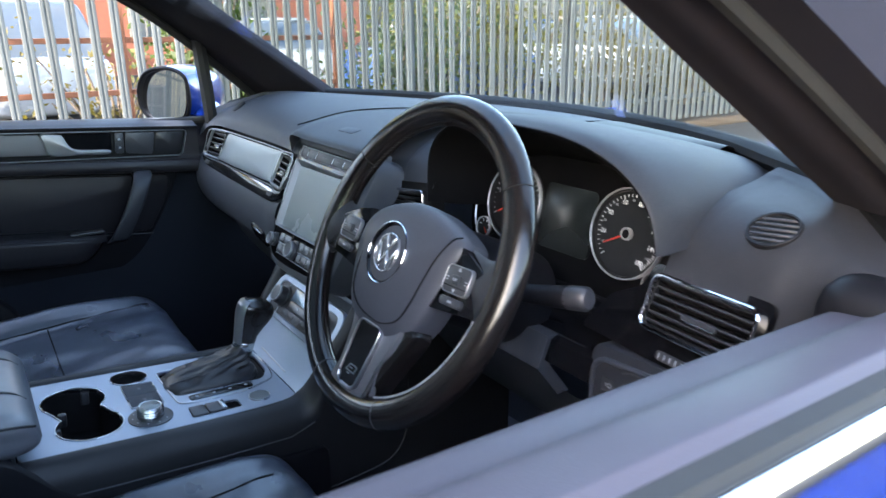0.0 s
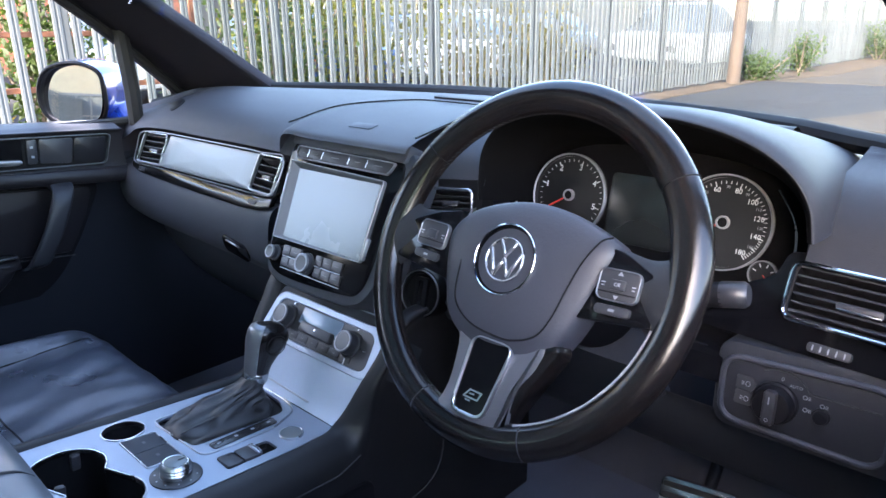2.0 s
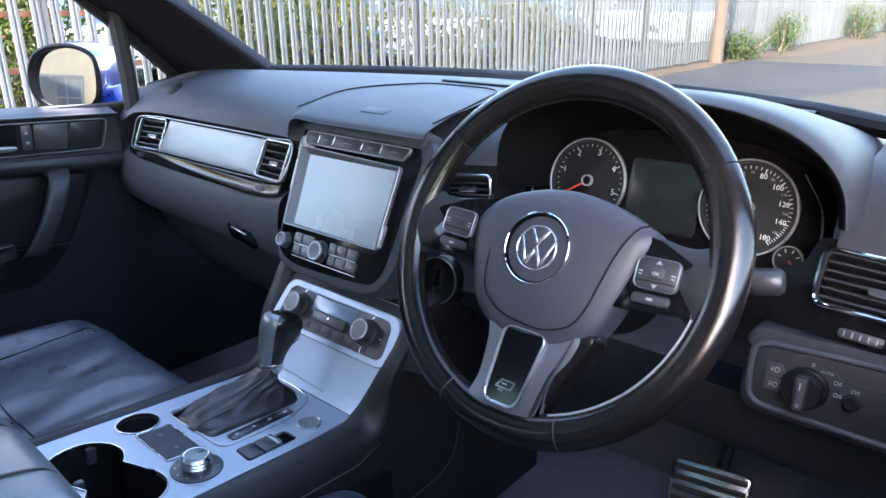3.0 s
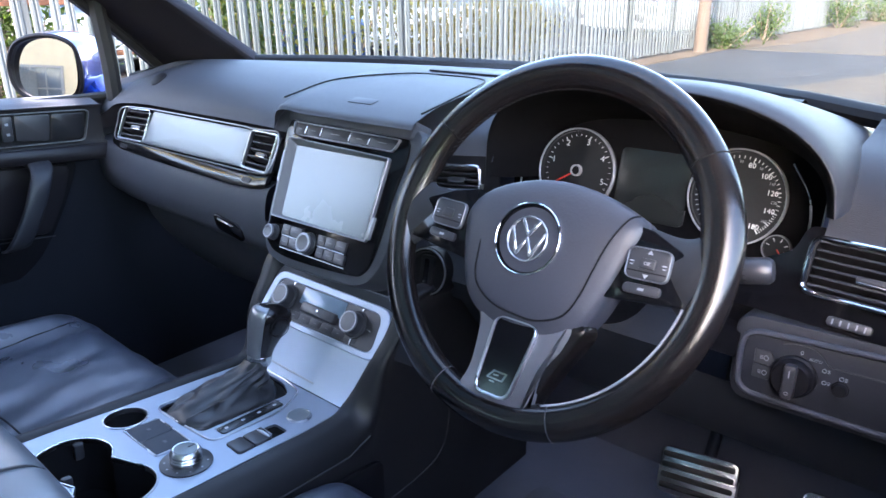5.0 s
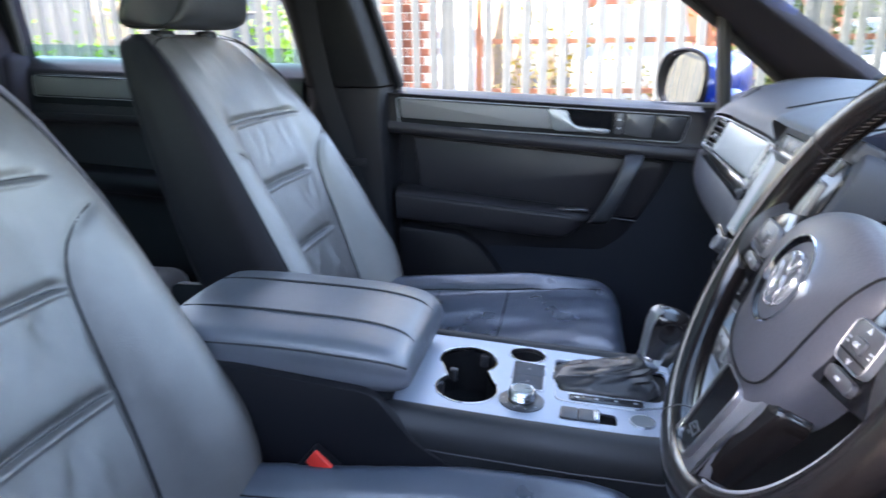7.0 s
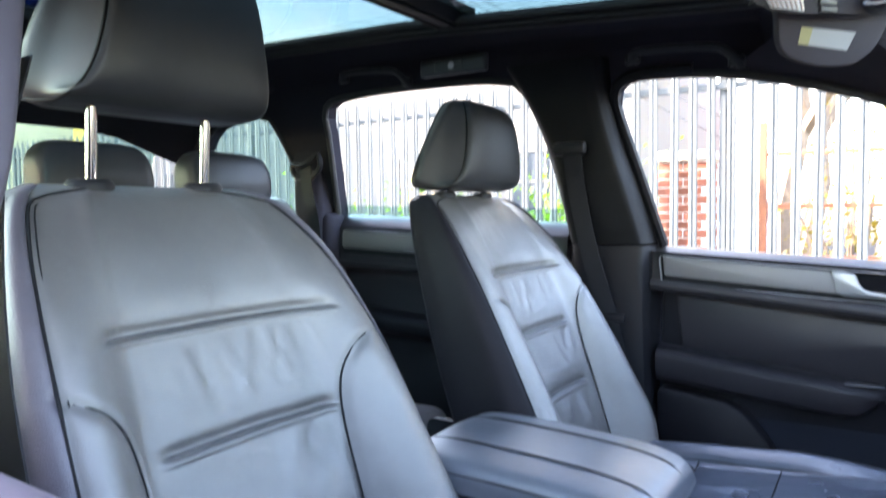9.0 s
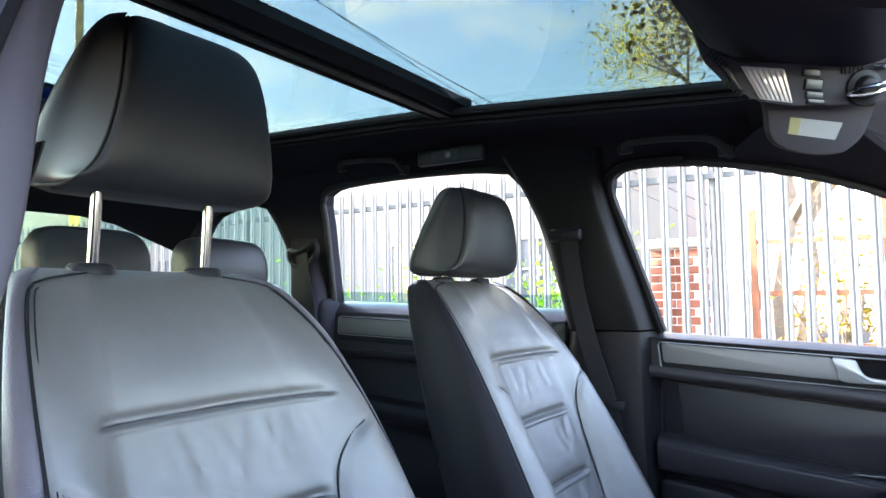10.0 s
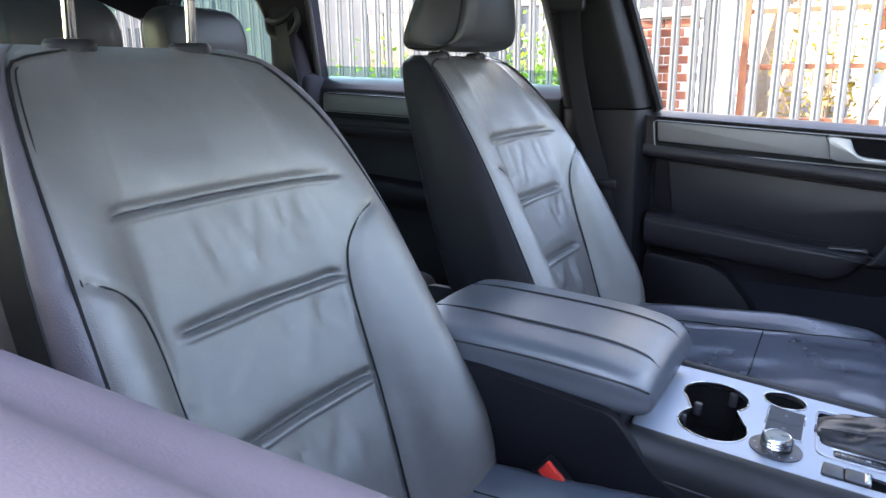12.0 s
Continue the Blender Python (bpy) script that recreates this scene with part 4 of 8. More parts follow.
band(bm, circle(0.0236, 48), circle(0.0214, 48), 0.001, 0.0065, 0.0008)
part("badge_ring", bm, EMBLEM, em)
for pts in ([(-0.0190, 0.0080), (-0.0085, -0.0165), (0.0, 0.0005), (0.0085, -0.0165), (0.0190, 0.0080)], [(-0.0095, 0.0185), (0.0, 0.0040), (0.0095, 0.0185)]):
    bm = bmesh.new()
    for a, b in zip(pts, pts[1:]):
        d = Vector((b[0] - a[0], b[1] - a[1]))
        box(bm, (0, 0, 0), (d.length + 0.003, 0.0042, 0.004), 0.001, 1, at((a[0] + b[0]) / 2, (a[1] + b[1]) / 2, 0.0045, math.degrees(math.atan2(d.y, d.x))))
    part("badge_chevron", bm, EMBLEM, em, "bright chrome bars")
# side spokes with their pads
for sx in (-1, 1):
    bm = bmesh.new()
    secs = []
    for x, y0, y1, z, th in ((0.075, -0.030, 0.040, -0.026, 0.010), (0.11, -0.026, 0.040, -0.024, 0.010), (0.140, -0.024, 0.036, -0.022, 0.011), (0.158, -0.034, 0.040, -0.020, 0.013), (0.172, -0.052, 0.054, -0.019, 0.013)):
        secs.append([(sx * x, y0, z), (sx * x, (y0 + y1) / 2, z + th), (sx * x, y1, z), (sx * x, (y0 + y1) / 2, z - th)])
    loft(bm, secs, 24, 16, True, True)
    part("side_spoke", bm, HIDE_SMOOTH, wheel)
    bm = bmesh.new()
    plate(bm, [(sx * x, y) for x, y in ([(0.080, -0.036), (0.163, -0.026), (0.161, 0.012), (0.150, 0.022), (0.118, 0.036), (0.085, 0.042)])][::sx], -0.022, -0.011, 0.002)
    part("spoke_insert", bm, PIANO, wheel, "gloss black insert")
    pod = at(0.1245 if sx > 0 else -0.1125, 0.0042 if sx > 0 else 0.0080, -0.010, 2 if sx > 0 else -2)
    bm = bmesh.new()
    band(bm, rrect(0.0415, 0.0300, 0.007), rrect(0.0398, 0.0283, 0.006), 0.0, 0.0058, 0.0004)
    pd = part("button_pad_frame", bm, HANDLESATIN, wheel, m=pod)
    bm = bmesh.new()
    plate(bm, rrect(0.0398, 0.0283, 0.006), 0.0, 0.005, 0.001)
    part("button_pad", bm, BUTTON, pd)
    bm = bmesh.new()
    plate(bm, rrect(0.015, 0.010, 0.002), 0.005, 0.0075, 0.001)
    part("centre_button", bm, BUTTON, pd)
    bm = bmesh.new()
    plate(bm, rrect(0.038, 0.0012, 0.0004), 0.005, 0.0054)
    part("pad_joint", bm, DARK, pd, m=at(0, -0.0075))
    if sx > 0:
        lettering("OK", 0.0048, GREYPRINT, pd, at(0, 0, 0.0078))
        for ty, s in ((0.011, 1), (-0.0115, -1)):
            bm = bmesh.new()
            tri = [(-0.0028, -0.0018 * s), (0.0028, -0.0018 * s), (0, 0.0022 * s)]
            plate(bm, tri if s > 0 else tri[::-1], 0.0052, 0.0056)
            part("arrow_mark", bm, GREYPRINT, pd, m=at(0, ty))
    for tx in (-0.0155, 0.0155):
        bm = bmesh.new()
        box(bm, (tx, 0.001, 0.0054), (0.004, 0.0012, 0.0005))
        box(bm, (tx, -0.002, 0.0054), (0.003, 0.0010, 0.0005))
        part("button_mark", bm, GREYPRINT, pd)
    bm = bmesh.new()
    plate(bm, rrect(0.036, 0.0095, 0.004), 0.0, 0.005, 0.001)
    b = part("lower_button", bm, BUTTON, wheel, m=at(0.1235 if sx > 0 else -0.1155, -0.0195 if sx > 0 else -0.0165, -0.0115, 3 * sx))
    bm = bmesh.new()
    box(bm, (0, 0, 0.0052), (0.006, 0.0024, 0.0005))
    part("button_mark", bm, GREYPRINT, b)
# forked lower spoke with framed insert
bm = bmesh.new()
o = smooth_outline([(-0.042, -0.070), (-0.0370, -0.100), (-0.0350, -0.138), (-0.041, -0.160), (-0.046, -0.176), (-0.038, -0.189), (0.0, -0.196), (0.040, -0.190), (0.0420, -0.176), (0.0480, -0.150), (0.0530, -0.122), (0.066, -0.095), (0.070, -0.075), (0.060, -0.065), (0.0, -0.062)], 80)
if sum(o[i - 1][0] * o[i][1] - o[i][0] * o[i - 1][1] for i in range(len(o))) < 0:
    o = o[::-1]
plate(bm, o, -0.034, -0.0085, 0.007)
part("lower_spoke", bm, GREYSPOKE, wheel)
o1 = rpoly([(-0.0155, -0.082), (-0.0185, -0.1630), (0.0245, -0.1630), (0.0375, -0.082)], 0.012)
o2 = rpoly([(-0.0125, -0.082), (-0.0152, -0.1600), (0.0218, -0.1600), (0.0345, -0.082)], 0.0105)
bm = bmesh.new()
band(bm, o1, o2, -0.010, -0.003, 0.0008)
part("insert_frame", bm, SATIN, wheel, "bright insert frame")
bm = bmesh.new()
plate(bm, o2, -0.012, -0.0055)
part("lower_insert", bm, PIANO, wheel, "gloss black insert")
bm = bmesh.new()
for a, b in (((-0.008, -0.151), (-0.002, -0.143)), ((-0.002, -0.143), (0.013, -0.143)), ((0.013, -0.143), (0.010, -0.151)), ((0.010, -0.151), (-0.008, -0.151)), ((-0.001, -0.147), (0.004, -0.1465)), ((-0.004, -0.154), (0.001, -0.154))):
    d = Vector((b[0] - a[0], b[1] - a[1]))
    box(bm, (0, 0, 0), (d.length + 0.001, 0.0016, 0.0008), m=at((a[0] + b[0]) / 2 + 0.0025, (a[1] + b[1]) / 2 + 0.006, -0.0052, math.degrees(math.atan2(d.y, d.x))))
part("insert_badge", bm, SATIN, wheel)
# leather web between the lower spoke and the driver's right-hand spoke
bm = bmesh.new()
plate(bm, rpoly([(0.040, -0.172), (0.054, -0.138), (0.068, -0.108), (0.086, -0.070), (0.060, -0.055), (0.030, -0.090)], 0.012), -0.038, -0.0105, 0.010)
part("spoke_web", bm, RIMHIDE, wheel, "dark leather spoke web")
# column and stalks
column = thing("steering_column", "black plastic steering column shroud with control stalks", "steering column")
bm = bmesh.new()
COL = WHEEL @ Matrix.Translation((0, 0, -0.05))
lathe(bm, [(0.05, 0.0), (0.058, -0.02), (0.062, -0.08), (0.066, -0.17)], 28, COL)
part("column_shroud", bm, HARD, column)
for sx, label in ((1, "indicator stalk"), (-1, "wiper stalk")):
    bm = bmesh.new()
    tube(bm, [(0.403 + sx * a, b, c) for a, b, c in ((0.04, 0.095, 1.055), (0.10, 0.105, 1.063), (0.15, 0.113, 1.072), (0.180, 0.117, 1.078))], [0.009, 0.010, 0.012, 0.013], 14)
    st = part("stalk", bm, HARD, column, label)
    bm = bmesh.new()
    tube(bm, [(0.403 + sx * a, b, c) for a, b, c in ((0.174, 0.1165, 1.0770), (0.178, 0.1170, 1.0778), (0.199, 0.1195, 1.0820), (0.203, 0.1200, 1.0828))], [0.011, 0.0132, 0.0132, 0.010], 20)
    part("stalk_end", bm, BUTTON, st, "ribbed grey end cap")
# brake pedal and throttle
pedal = thing("brake_pedal", "brushed steel brake pedal with black rubber ribs", "pedal", m=axes((0.462, 0.432, 0.582), (1.1, 0.05, 0.12), (0, 0.45, 0.9)) @ Matrix.Scale(1.08, 4))
bm = bmesh.new()
plate(bm, rrect(0.118, 0.072, 0.012), -0.010, 0.0, 0.003)
part("pedal_plate", bm, STEEL, pedal)
for k in range(4):
    bm = bmesh.new()
    plate(bm, rrect(0.108, 0.0085, 0.003), 0.0, 0.004, 0.0015)
    part("rubber_rib", bm, RUBBER, pedal, m=at(0, -0.024 + 0.016 * k))
bm = bmesh.new()
tube(bm, [(0.01, 0.02, -0.012), (0.01, 0.12, -0.06), (0.01, 0.25, -0.10)], 0.010, 10)
part("pedal_arm", bm, HARD, pedal)
pedal2 = thing("accelerator_pedal", "slim steel accelerator pedal with rubber ribs", "pedal", m=axes((0.655, 0.36, 0.60), (1, 0, 0.05), (0, 0.5, 0.87)))
bm = bmesh.new()
plate(bm, rrect(0.055, 0.15, 0.012), -0.010, 0.0, 0.003)
part("pedal_plate", bm, STEEL, pedal2)
for k in range(7):
    bm = bmesh.new()
    plate(bm, rrect(0.046, 0.008, 0.003), 0.0, 0.004, 0.0015)
    part("rubber_rib", bm, RUBBER, pedal2, m=at(0, -0.055 + 0.018 * k))

# ---- centre console ----
console = thing("centre_console", "centre console with satin silver top plate and black vinyl sides", "console")
PL = axes((0.0, -0.06, 0.787), (1, 0, 0), (0, 1, -0.075))  # local y = world y + 0.06
def cup_outline():
    pts = []
    ca, cb, r = (0.045, -0.243), (-0.045, -0.253), 0.046
    for i in range(29):
        a = radians(-128 + 256 * i / 28 - 3)
        pts.append((ca[0] + r * math.cos(a), ca[1] + r * math.sin(a)))
    for i in range(29):
        a = radians(52 + 256 * i / 28 - 3)
        pts.append((cb[0] + r * math.cos(a), cb[1] + r * math.sin(a)))
    return pts
cups = cup_outline()
hole3 = circle(0.0265, 28, -0.0900, -0.164, 0.0285)
gate = rpoly([(-0.085, -0.121), (0.014, -0.114), (0.012, 0.030), (-0.020, 0.046), (-0.090, 0.048)], 0.012)
epb = rpoly([(0.0590, -0.1085), (0.0940, -0.1105), (0.0920, -0.0330), (0.0640, -0.0335)], 0.006)
outer = rpoly([(-0.127, -0.338), (0.108, -0.338), (0.111, -0.20), (0.108, -0.02), (0.102, 0.0545), (-0.118, 0.0545)], 0.012)
bm = bmesh.new()
sheet(bm, outer, [cups, hole3, gate, epb], -0.004, 0.0, PL)
part("top_plate", bm, ALU, console, "satin silver top plate", smooth=False)
# wells of the holders
for o, dep, nm in ((cups, 0.075, "cup_holder_well"), (hole3, 0.05, "coin_well"), (gate, 0.006, "selector_well"), (epb, 0.012, "switch_well")):
    bm = bmesh.new()
    n = len(o)
    cx, cy = sum(p[0] for p in o) / n, sum(p[1] for p in o) / n
    rows = [[(cx + (x - cx) * k, cy + (y - cy) * k, z) for x, y in o] for k, z in ((1.0, -0.001), (1.0, -0.01), (0.97, -dep), (0.9, -dep - 0.001))]
    vs = grid(bm, rows, True)
    bm.faces.new(vs[-1])
    part(nm, bm, DARK, console, m=PL)
bm = bmesh.new()
band(bm, cups, inset(cups, 0.0022), -0.006, 0.0015, 0.0006)
part("cup_holder_rim", bm, SATIN, console, m=PL)
bm = bmesh.new()
band(bm, circle(0.0280, 32, -0.0900, -0.164, 0.0300), circle(0.0255, 32, -0.0900, -0.164, 0.0275), -0.006, 0.0015, 0.0006)
part("coin_well_rim", bm, SATIN, console, m=PL)
for cx, cy in ((0.084, -0.225), (0.028, -0.285), (-0.082, -0.232), (-0.02, -0.272), (0.064, -0.283)):
    bm = bmesh.new()
    box(bm, (cx, cy, -0.016), (0.010, 0.012, 0.022), 0.003, 2)
    part("cup_grip", bm, BUTTON, console, m=PL)
bm = bmesh.new()
box(bm, (0.04, -0.245, -0.070), (0.03, 0.03, 0.004), 0.002, 1)
part("cup_mat", bm, RUBBER, console, m=PL)
# sloping silver lid and climate panel
bm = bmesh.new()
prof = [(-0.0045, 0.7835), (0.006, 0.7965), (0.017, 0.817), (0.0265, 0.8365), (0.0335, 0.8510)]
rows = []
for k in range(15):
    p = crom([(0, *q) for q in prof], 15)[k]
    hw = 0.103 + 0.026 * (k / 14) ** 0.8
    rows.append([(-hw - 0.014 * (1 - k / 14), p.y, p.z)] + [(hw * u, p.y, p.z) for u in (-0.9, -0.5, 0.0, 0.5, 0.9, 1.0)])
solid(bm, rows, (0, 0.006, -0.004))
part("storage_lid", bm, LITSILVER, console, "plain silver storage lid")
bm = bmesh.new()
tube(bm, crom([(-0.080, 0.0040, 0.7965), (-0.02, 0.0030, 0.7955), (0.030, 0.0020, 0.7945)], 8), 0.0014, 8)
part("lid_grip", bm, SATIN, console)
CL = axes((0.0, 0.052, 0.876), (1, 0, 0), (0, 0.6, 0.8))
climate = thing("climate_panel", "climate control panel with two ringed knobs in a silver frame", "climate control", m=CL)
bm = bmesh.new()
plate(bm, rrect(0.30, 0.100, 0.03), -0.06, -0.006, 0.008)
part("panel_surround", bm, SOFT, climate, m=at(0.002, 0.014))
o = rpoly([(-0.139, -0.0335), (0.1355, -0.0325), (0.1300, 0.0460), (-0.1290, 0.0465)], 0.024, 6)
i_ = rpoly([(-0.1240, -0.0240), (0.1205, -0.0225), (0.1150, 0.0345), (-0.1165, 0.0350)], 0.016, 6)
bm = bmesh.new()
band(bm, o, i_, -0.006, 0.004, 0.0015)
part("panel_frame", bm, ALU, climate, "satin silver frame")
bm = bmesh.new()
plate(bm, i_, -0.010, 0.001)
part("panel_face", bm, SLAT, climate)
for kx in (-0.0860, 0.0720):
    bm = bmesh.new()
    lathe(bm, [(0.0205, 0.001), (0.0205, 0.004), (0.0175, 0.0055), (0.0162, 0.018), (0.0150, 0.0200), (0.0118, 0.0205), (0, 0.0195)], 36)
    k = part("temperature_knob", bm, BUTTON, climate, m=at(kx, 0.0085))
    bm = bmesh.new()
    band(bm, circle(0.0162, 36), circle(0.0136, 36), 0.0180, 0.0212, 0.0008)
    part("knob_ring", bm, HANDLESATIN, k)
    for ang in (82, -86, -2 if kx > 0 else 182):
        bm = bmesh.new()
        box(bm, (0, 0, 0), (0.011, 0.0014, 0.001), m=Matrix.Rotation(radians(ang), 4, "Z") @ Matrix.Translation((0.0275, 0, 0.002)))
        part("knob_mark", bm, SATIN, k)
bm = bmesh.new()
plate(bm, rrect(0.098, 0.026, 0.002), 0.0, 0.0020, 0.0006)
part("display", bm, SKYLCD, climate, "blank display with the sky's reflection put into its colour", m=at(-0.008, 0.0205))
bm = bmesh.new()
plate(bm, rrect(0.075, 0.0165, 0.003), 0.0, 0.010, 0.002)
part("rocker", bm, BUTTON, climate, m=at(-0.004, 0.0035))
bm = bmesh.new()
plate(bm, circle(0.0018, 10), 0.010, 0.0106)
part("rocker_mark", bm, SATIN, climate, m=at(-0.004, 0.0055))
for k in range(6):
    bm = bmesh.new()
    plate(bm, rrect(0.0245, 0.0115, 0.001), 0.0008, 0.0016, 0.0004)
    b = part("climate_button", bm, SLAT, climate, m=at(-0.058 + 0.026 * k, -0.0135))
    bm = bmesh.new()
    plate(bm, rrect(0.006, 0.0010, 0.0004), 0.0016, 0.0018)
    part("button_mark", bm, DIMPRINT, b)
# flanks
for sx in (-1, 1):
    bm = bmesh.new()
    secs = []
    for y, zt, xi in ((-0.41, 0.818, 0.112), (-0.30, 0.808, 0.112), (-0.15, 0.796, 0.112), (-0.04, 0.790, 0.110), (-0.008, 0.795, 0.105), (0.010, 0.813, 0.110), (0.03, 0.853, 0.124), (0.06, 0.893, 0.132), (0.10, 0.940, 0.134), (0.20, 0.935, 0.134), (0.40, 0.90, 0.134)):
        xi = xi if sx > 0 else xi + 0.014
        secs.append([(sx * (xi - 0.006), y, zt - 0.014), (sx * xi, y, zt - 0.0015), (sx * (xi + 0.010), y, zt + 0.001), (sx * (xi + 0.024), y, zt - 0.006), (sx * 0.150, y, zt - 0.034), (sx * 0.150, y, zt - 0.10), (sx * 0.15, y, 0.50)])
    loft(bm, secs, 30, 40)
    part("flank", bm, VINYL, console)
    stitch([(sx * 0.1515, y, zt - 0.045) for y, zt in ((-0.41, 0.818), (-0.30, 0.807), (-0.15, 0.795), (-0.04, 0.790), (0.0, 0.803))], console)
    stitch(crom([(sx * 0.1508, y, z) for y, z in ((0.175, 0.780), (0.172, 0.715), (0.163, 0.667), (0.135, 0.639), (0.085, 0.630), (0.0, 0.627), (-0.2, 0.625))], 40), console, "carpet_piping", 0.0013)
    bm = bmesh.new()
    side = rpoly([(-0.87, 0.50), (0.02, 0.50), (0.02, 0.712), (-0.20, 0.726), (-0.30, 0.742), (-0.355, 0.775), (-0.409, 0.844), (-0.607, 0.868), (-0.87, 0.872)], 0.02)
    plate(bm, side if sx > 0 else [(-y, z) for y, z in side][::-1], -0.010, 0.006, 0.003, m=Matrix(((0, 0, sx, sx * 0.150), (sx, 0, 0, 0), (0, 1, 0, 0), (0, 0, 0, 1))))
    part("rear_flank", bm, HARD, console)
bm = bmesh.new()
box(bm, (0, -0.6, 0.80), (0.27, 0.40, 0.09), 0.012, 2)
part("storage_box", bm, HARD, console)
# padded armrest
bm = bmesh.new()
secs = []
for y, zt, w, h in ((-0.365, 0.858, 0.118, 0.006), (-0.372, 0.876, 0.126, 0.020), (-0.395, 0.892, 0.134, 0.030), (-0.45, 0.903, 0.137, 0.034), (-0.55, 0.910, 0.137, 0.034), (-0.66, 0.914, 0.137, 0.034), (-0.72, 0.912, 0.132, 0.032), (-0.745, 0.895, 0.122, 0.018)):
    zb = zt - 2 * h
    secs.append([(-w, y, zt - h), (-w + 0.008, y, zt - 0.25 * h), (-w + 0.04, y, zt), (0, y, zt + 0.004), (w - 0.04, y, zt), (w - 0.008, y, zt - 0.25 * h), (w, y, zt - h), (w - 0.012, y, zb), (0, y, zb - 0.002), (-w + 0.012, y, zb)])
loft(bm, secs, 60, 40, True, True)
armrest = part("armrest", bm, ARMHIDE, console, "padded black leather armrest lid")
for x in (-0.062, 0.062):
    stitch(crom([(x, -0.374, 0.878), (x, -0.395, 0.8945), (x, -0.45, 0.9062), (x, -0.55, 0.9135), (x, -0.66, 0.917), (x, -0.72, 0.914)], 24), armrest, "seam_welt", 0.0022, HIDE_SMOOTH)
for x in (-0.1345, 0.1345):
    stitch(crom([(x * 0.93, -0.37, 0.868), (x * 0.985, -0.395, 0.877), (x * 1.005, -0.45, 0.884), (x * 1.005, -0.55, 0.891), (x * 1.005, -0.70, 0.893)], 24), armrest, "seam_welt", 0.0018, HIDE_SMOOTH)

# ---- gear selector ----
selector = thing("gear_selector", "automatic gear lever with leather gaiter and chrome-capped knob", "gear lever", m=PL)
bm = bmesh.new()
gf = rpoly([(-0.089, -0.125), (0.046, -0.118), (0.046, -0.010), (0.020, 0.046), (-0.020, 0.054), (-0.094, 0.054)], 0.016)
band(bm, gf, inset(gf, 0.0022), -0.002, 0.0022, 0.0006)
part("gate_frame", bm, SATIN, selector)
bm = bmesh.new()
plate(bm, rrect(0.0175, 0.104, 0.005), -0.004, 0.0016, 0.0008)
gp = part("gate_panel", bm, LACQUERED, selector, "gloss black gear display", m=at(0.0275, -0.046, 0, 3))
bm = bmesh.new()
tube(bm, [(-0.0095, -0.053, 0.0012), (-0.0095, 0.000, 0.0012), (-0.0115, 0.006, 0.0012), (-0.0105, 0.050, 0.0012), (-0.004, 0.054, 0.0012)], 0.0008, 6)
part("panel_edge", bm, SATIN, gp, "thin bright edge")
for k in range(4):
    bm = bmesh.new()
    box(bm, (0, -0.040 + 0.027 * k, 0.0018), (0.0035, 0.005, 0.0005))
    part("gear_mark", bm, GREYPRINT, gp)
bm = bmesh.new()
secs = []
for z, cx, cy, wx, wy in ((-0.004, -0.044, -0.046, 0.047, 0.080), (0.004, -0.044, -0.046, 0.045, 0.075), (0.012, -0.046, -0.040, 0.036, 0.061), (0.020, -0.044, -0.027, 0.030, 0.050), (0.028, -0.041, -0.014, 0.0235, 0.038), (0.035, -0.038, -0.003, 0.0195, 0.028), (0.042, -0.035, 0.0060, 0.0175, 0.0210), (0.050, -0.033, 0.0115, 0.0165, 0.0175)):
    ring = []
    for j in range(40):
        a = 2 * math.pi * j / 40
        deep = 0.11 if 0.005 < z < 0.038 else 0.02
        f = 1 + deep * (math.sin(a * 5 + z * 190) + 0.6 * math.sin(a * 9 - z * 260 + 1.0))
        ca, sa = math.cos(a), math.sin(a)
        ring.append((cx + 0.007 * (1 - z / 0.05) + wx * f * math.copysign(abs(ca) ** 0.75, ca), cy + wy * f * math.copysign(abs(sa) ** 0.75, sa), z))
    secs.append(ring)
loft(bm, secs, 120, 56, True)
part("gaiter", bm, GAITER, selector, "creased leather gaiter")
stitch(crom([(-0.018, -0.116, 0.007), (-0.014, -0.075, 0.016), (-0.014, -0.035, 0.026), (-0.016, -0.002, 0.038)], 16), selector)
KN = axes((-0.033, 0.012, 0.0445), (1, 0, -0.08), (0, 1, -0.16))
bm = bmesh.new()
lathe(bm, [(0.0165, -0.004), (0.0180, 0.0), (0.0185, 0.010), (0.0175, 0.012)], 28, KN)
part("knob_collar", bm, SATIN, selector)
KNOB = [(0.010, 0.0, 0.0168, 0.0170), (0.024, 0.001, 0.0180, 0.0192), (0.042, 0.005, 0.0212, 0.0250), (0.058, 0.009, 0.0238, 0.0305), (0.070, 0.010, 0.0238, 0.0310), (0.080, 0.009, 0.0205, 0.0275), (0.0860, 0.008, 0.0130, 0.0180), (0.0885, 0.008, 0.0010, 0.0012)]


def knob_ring(z, cy, wx, wy, a0, a1, n, grow):
    out = []
    for j in range(n):
        a = radians(a0 + (a1 - a0) * j / (n if a1 - a0 == 360 else n - 1))
        c, q = math.cos(a), math.sin(a)
        out.append(((wx + grow) * math.copysign(abs(c) ** 0.85, c), cy + (wy + grow) * math.copysign(abs(q) ** 0.85, q), z + grow * (z > 0.075)))
    return out


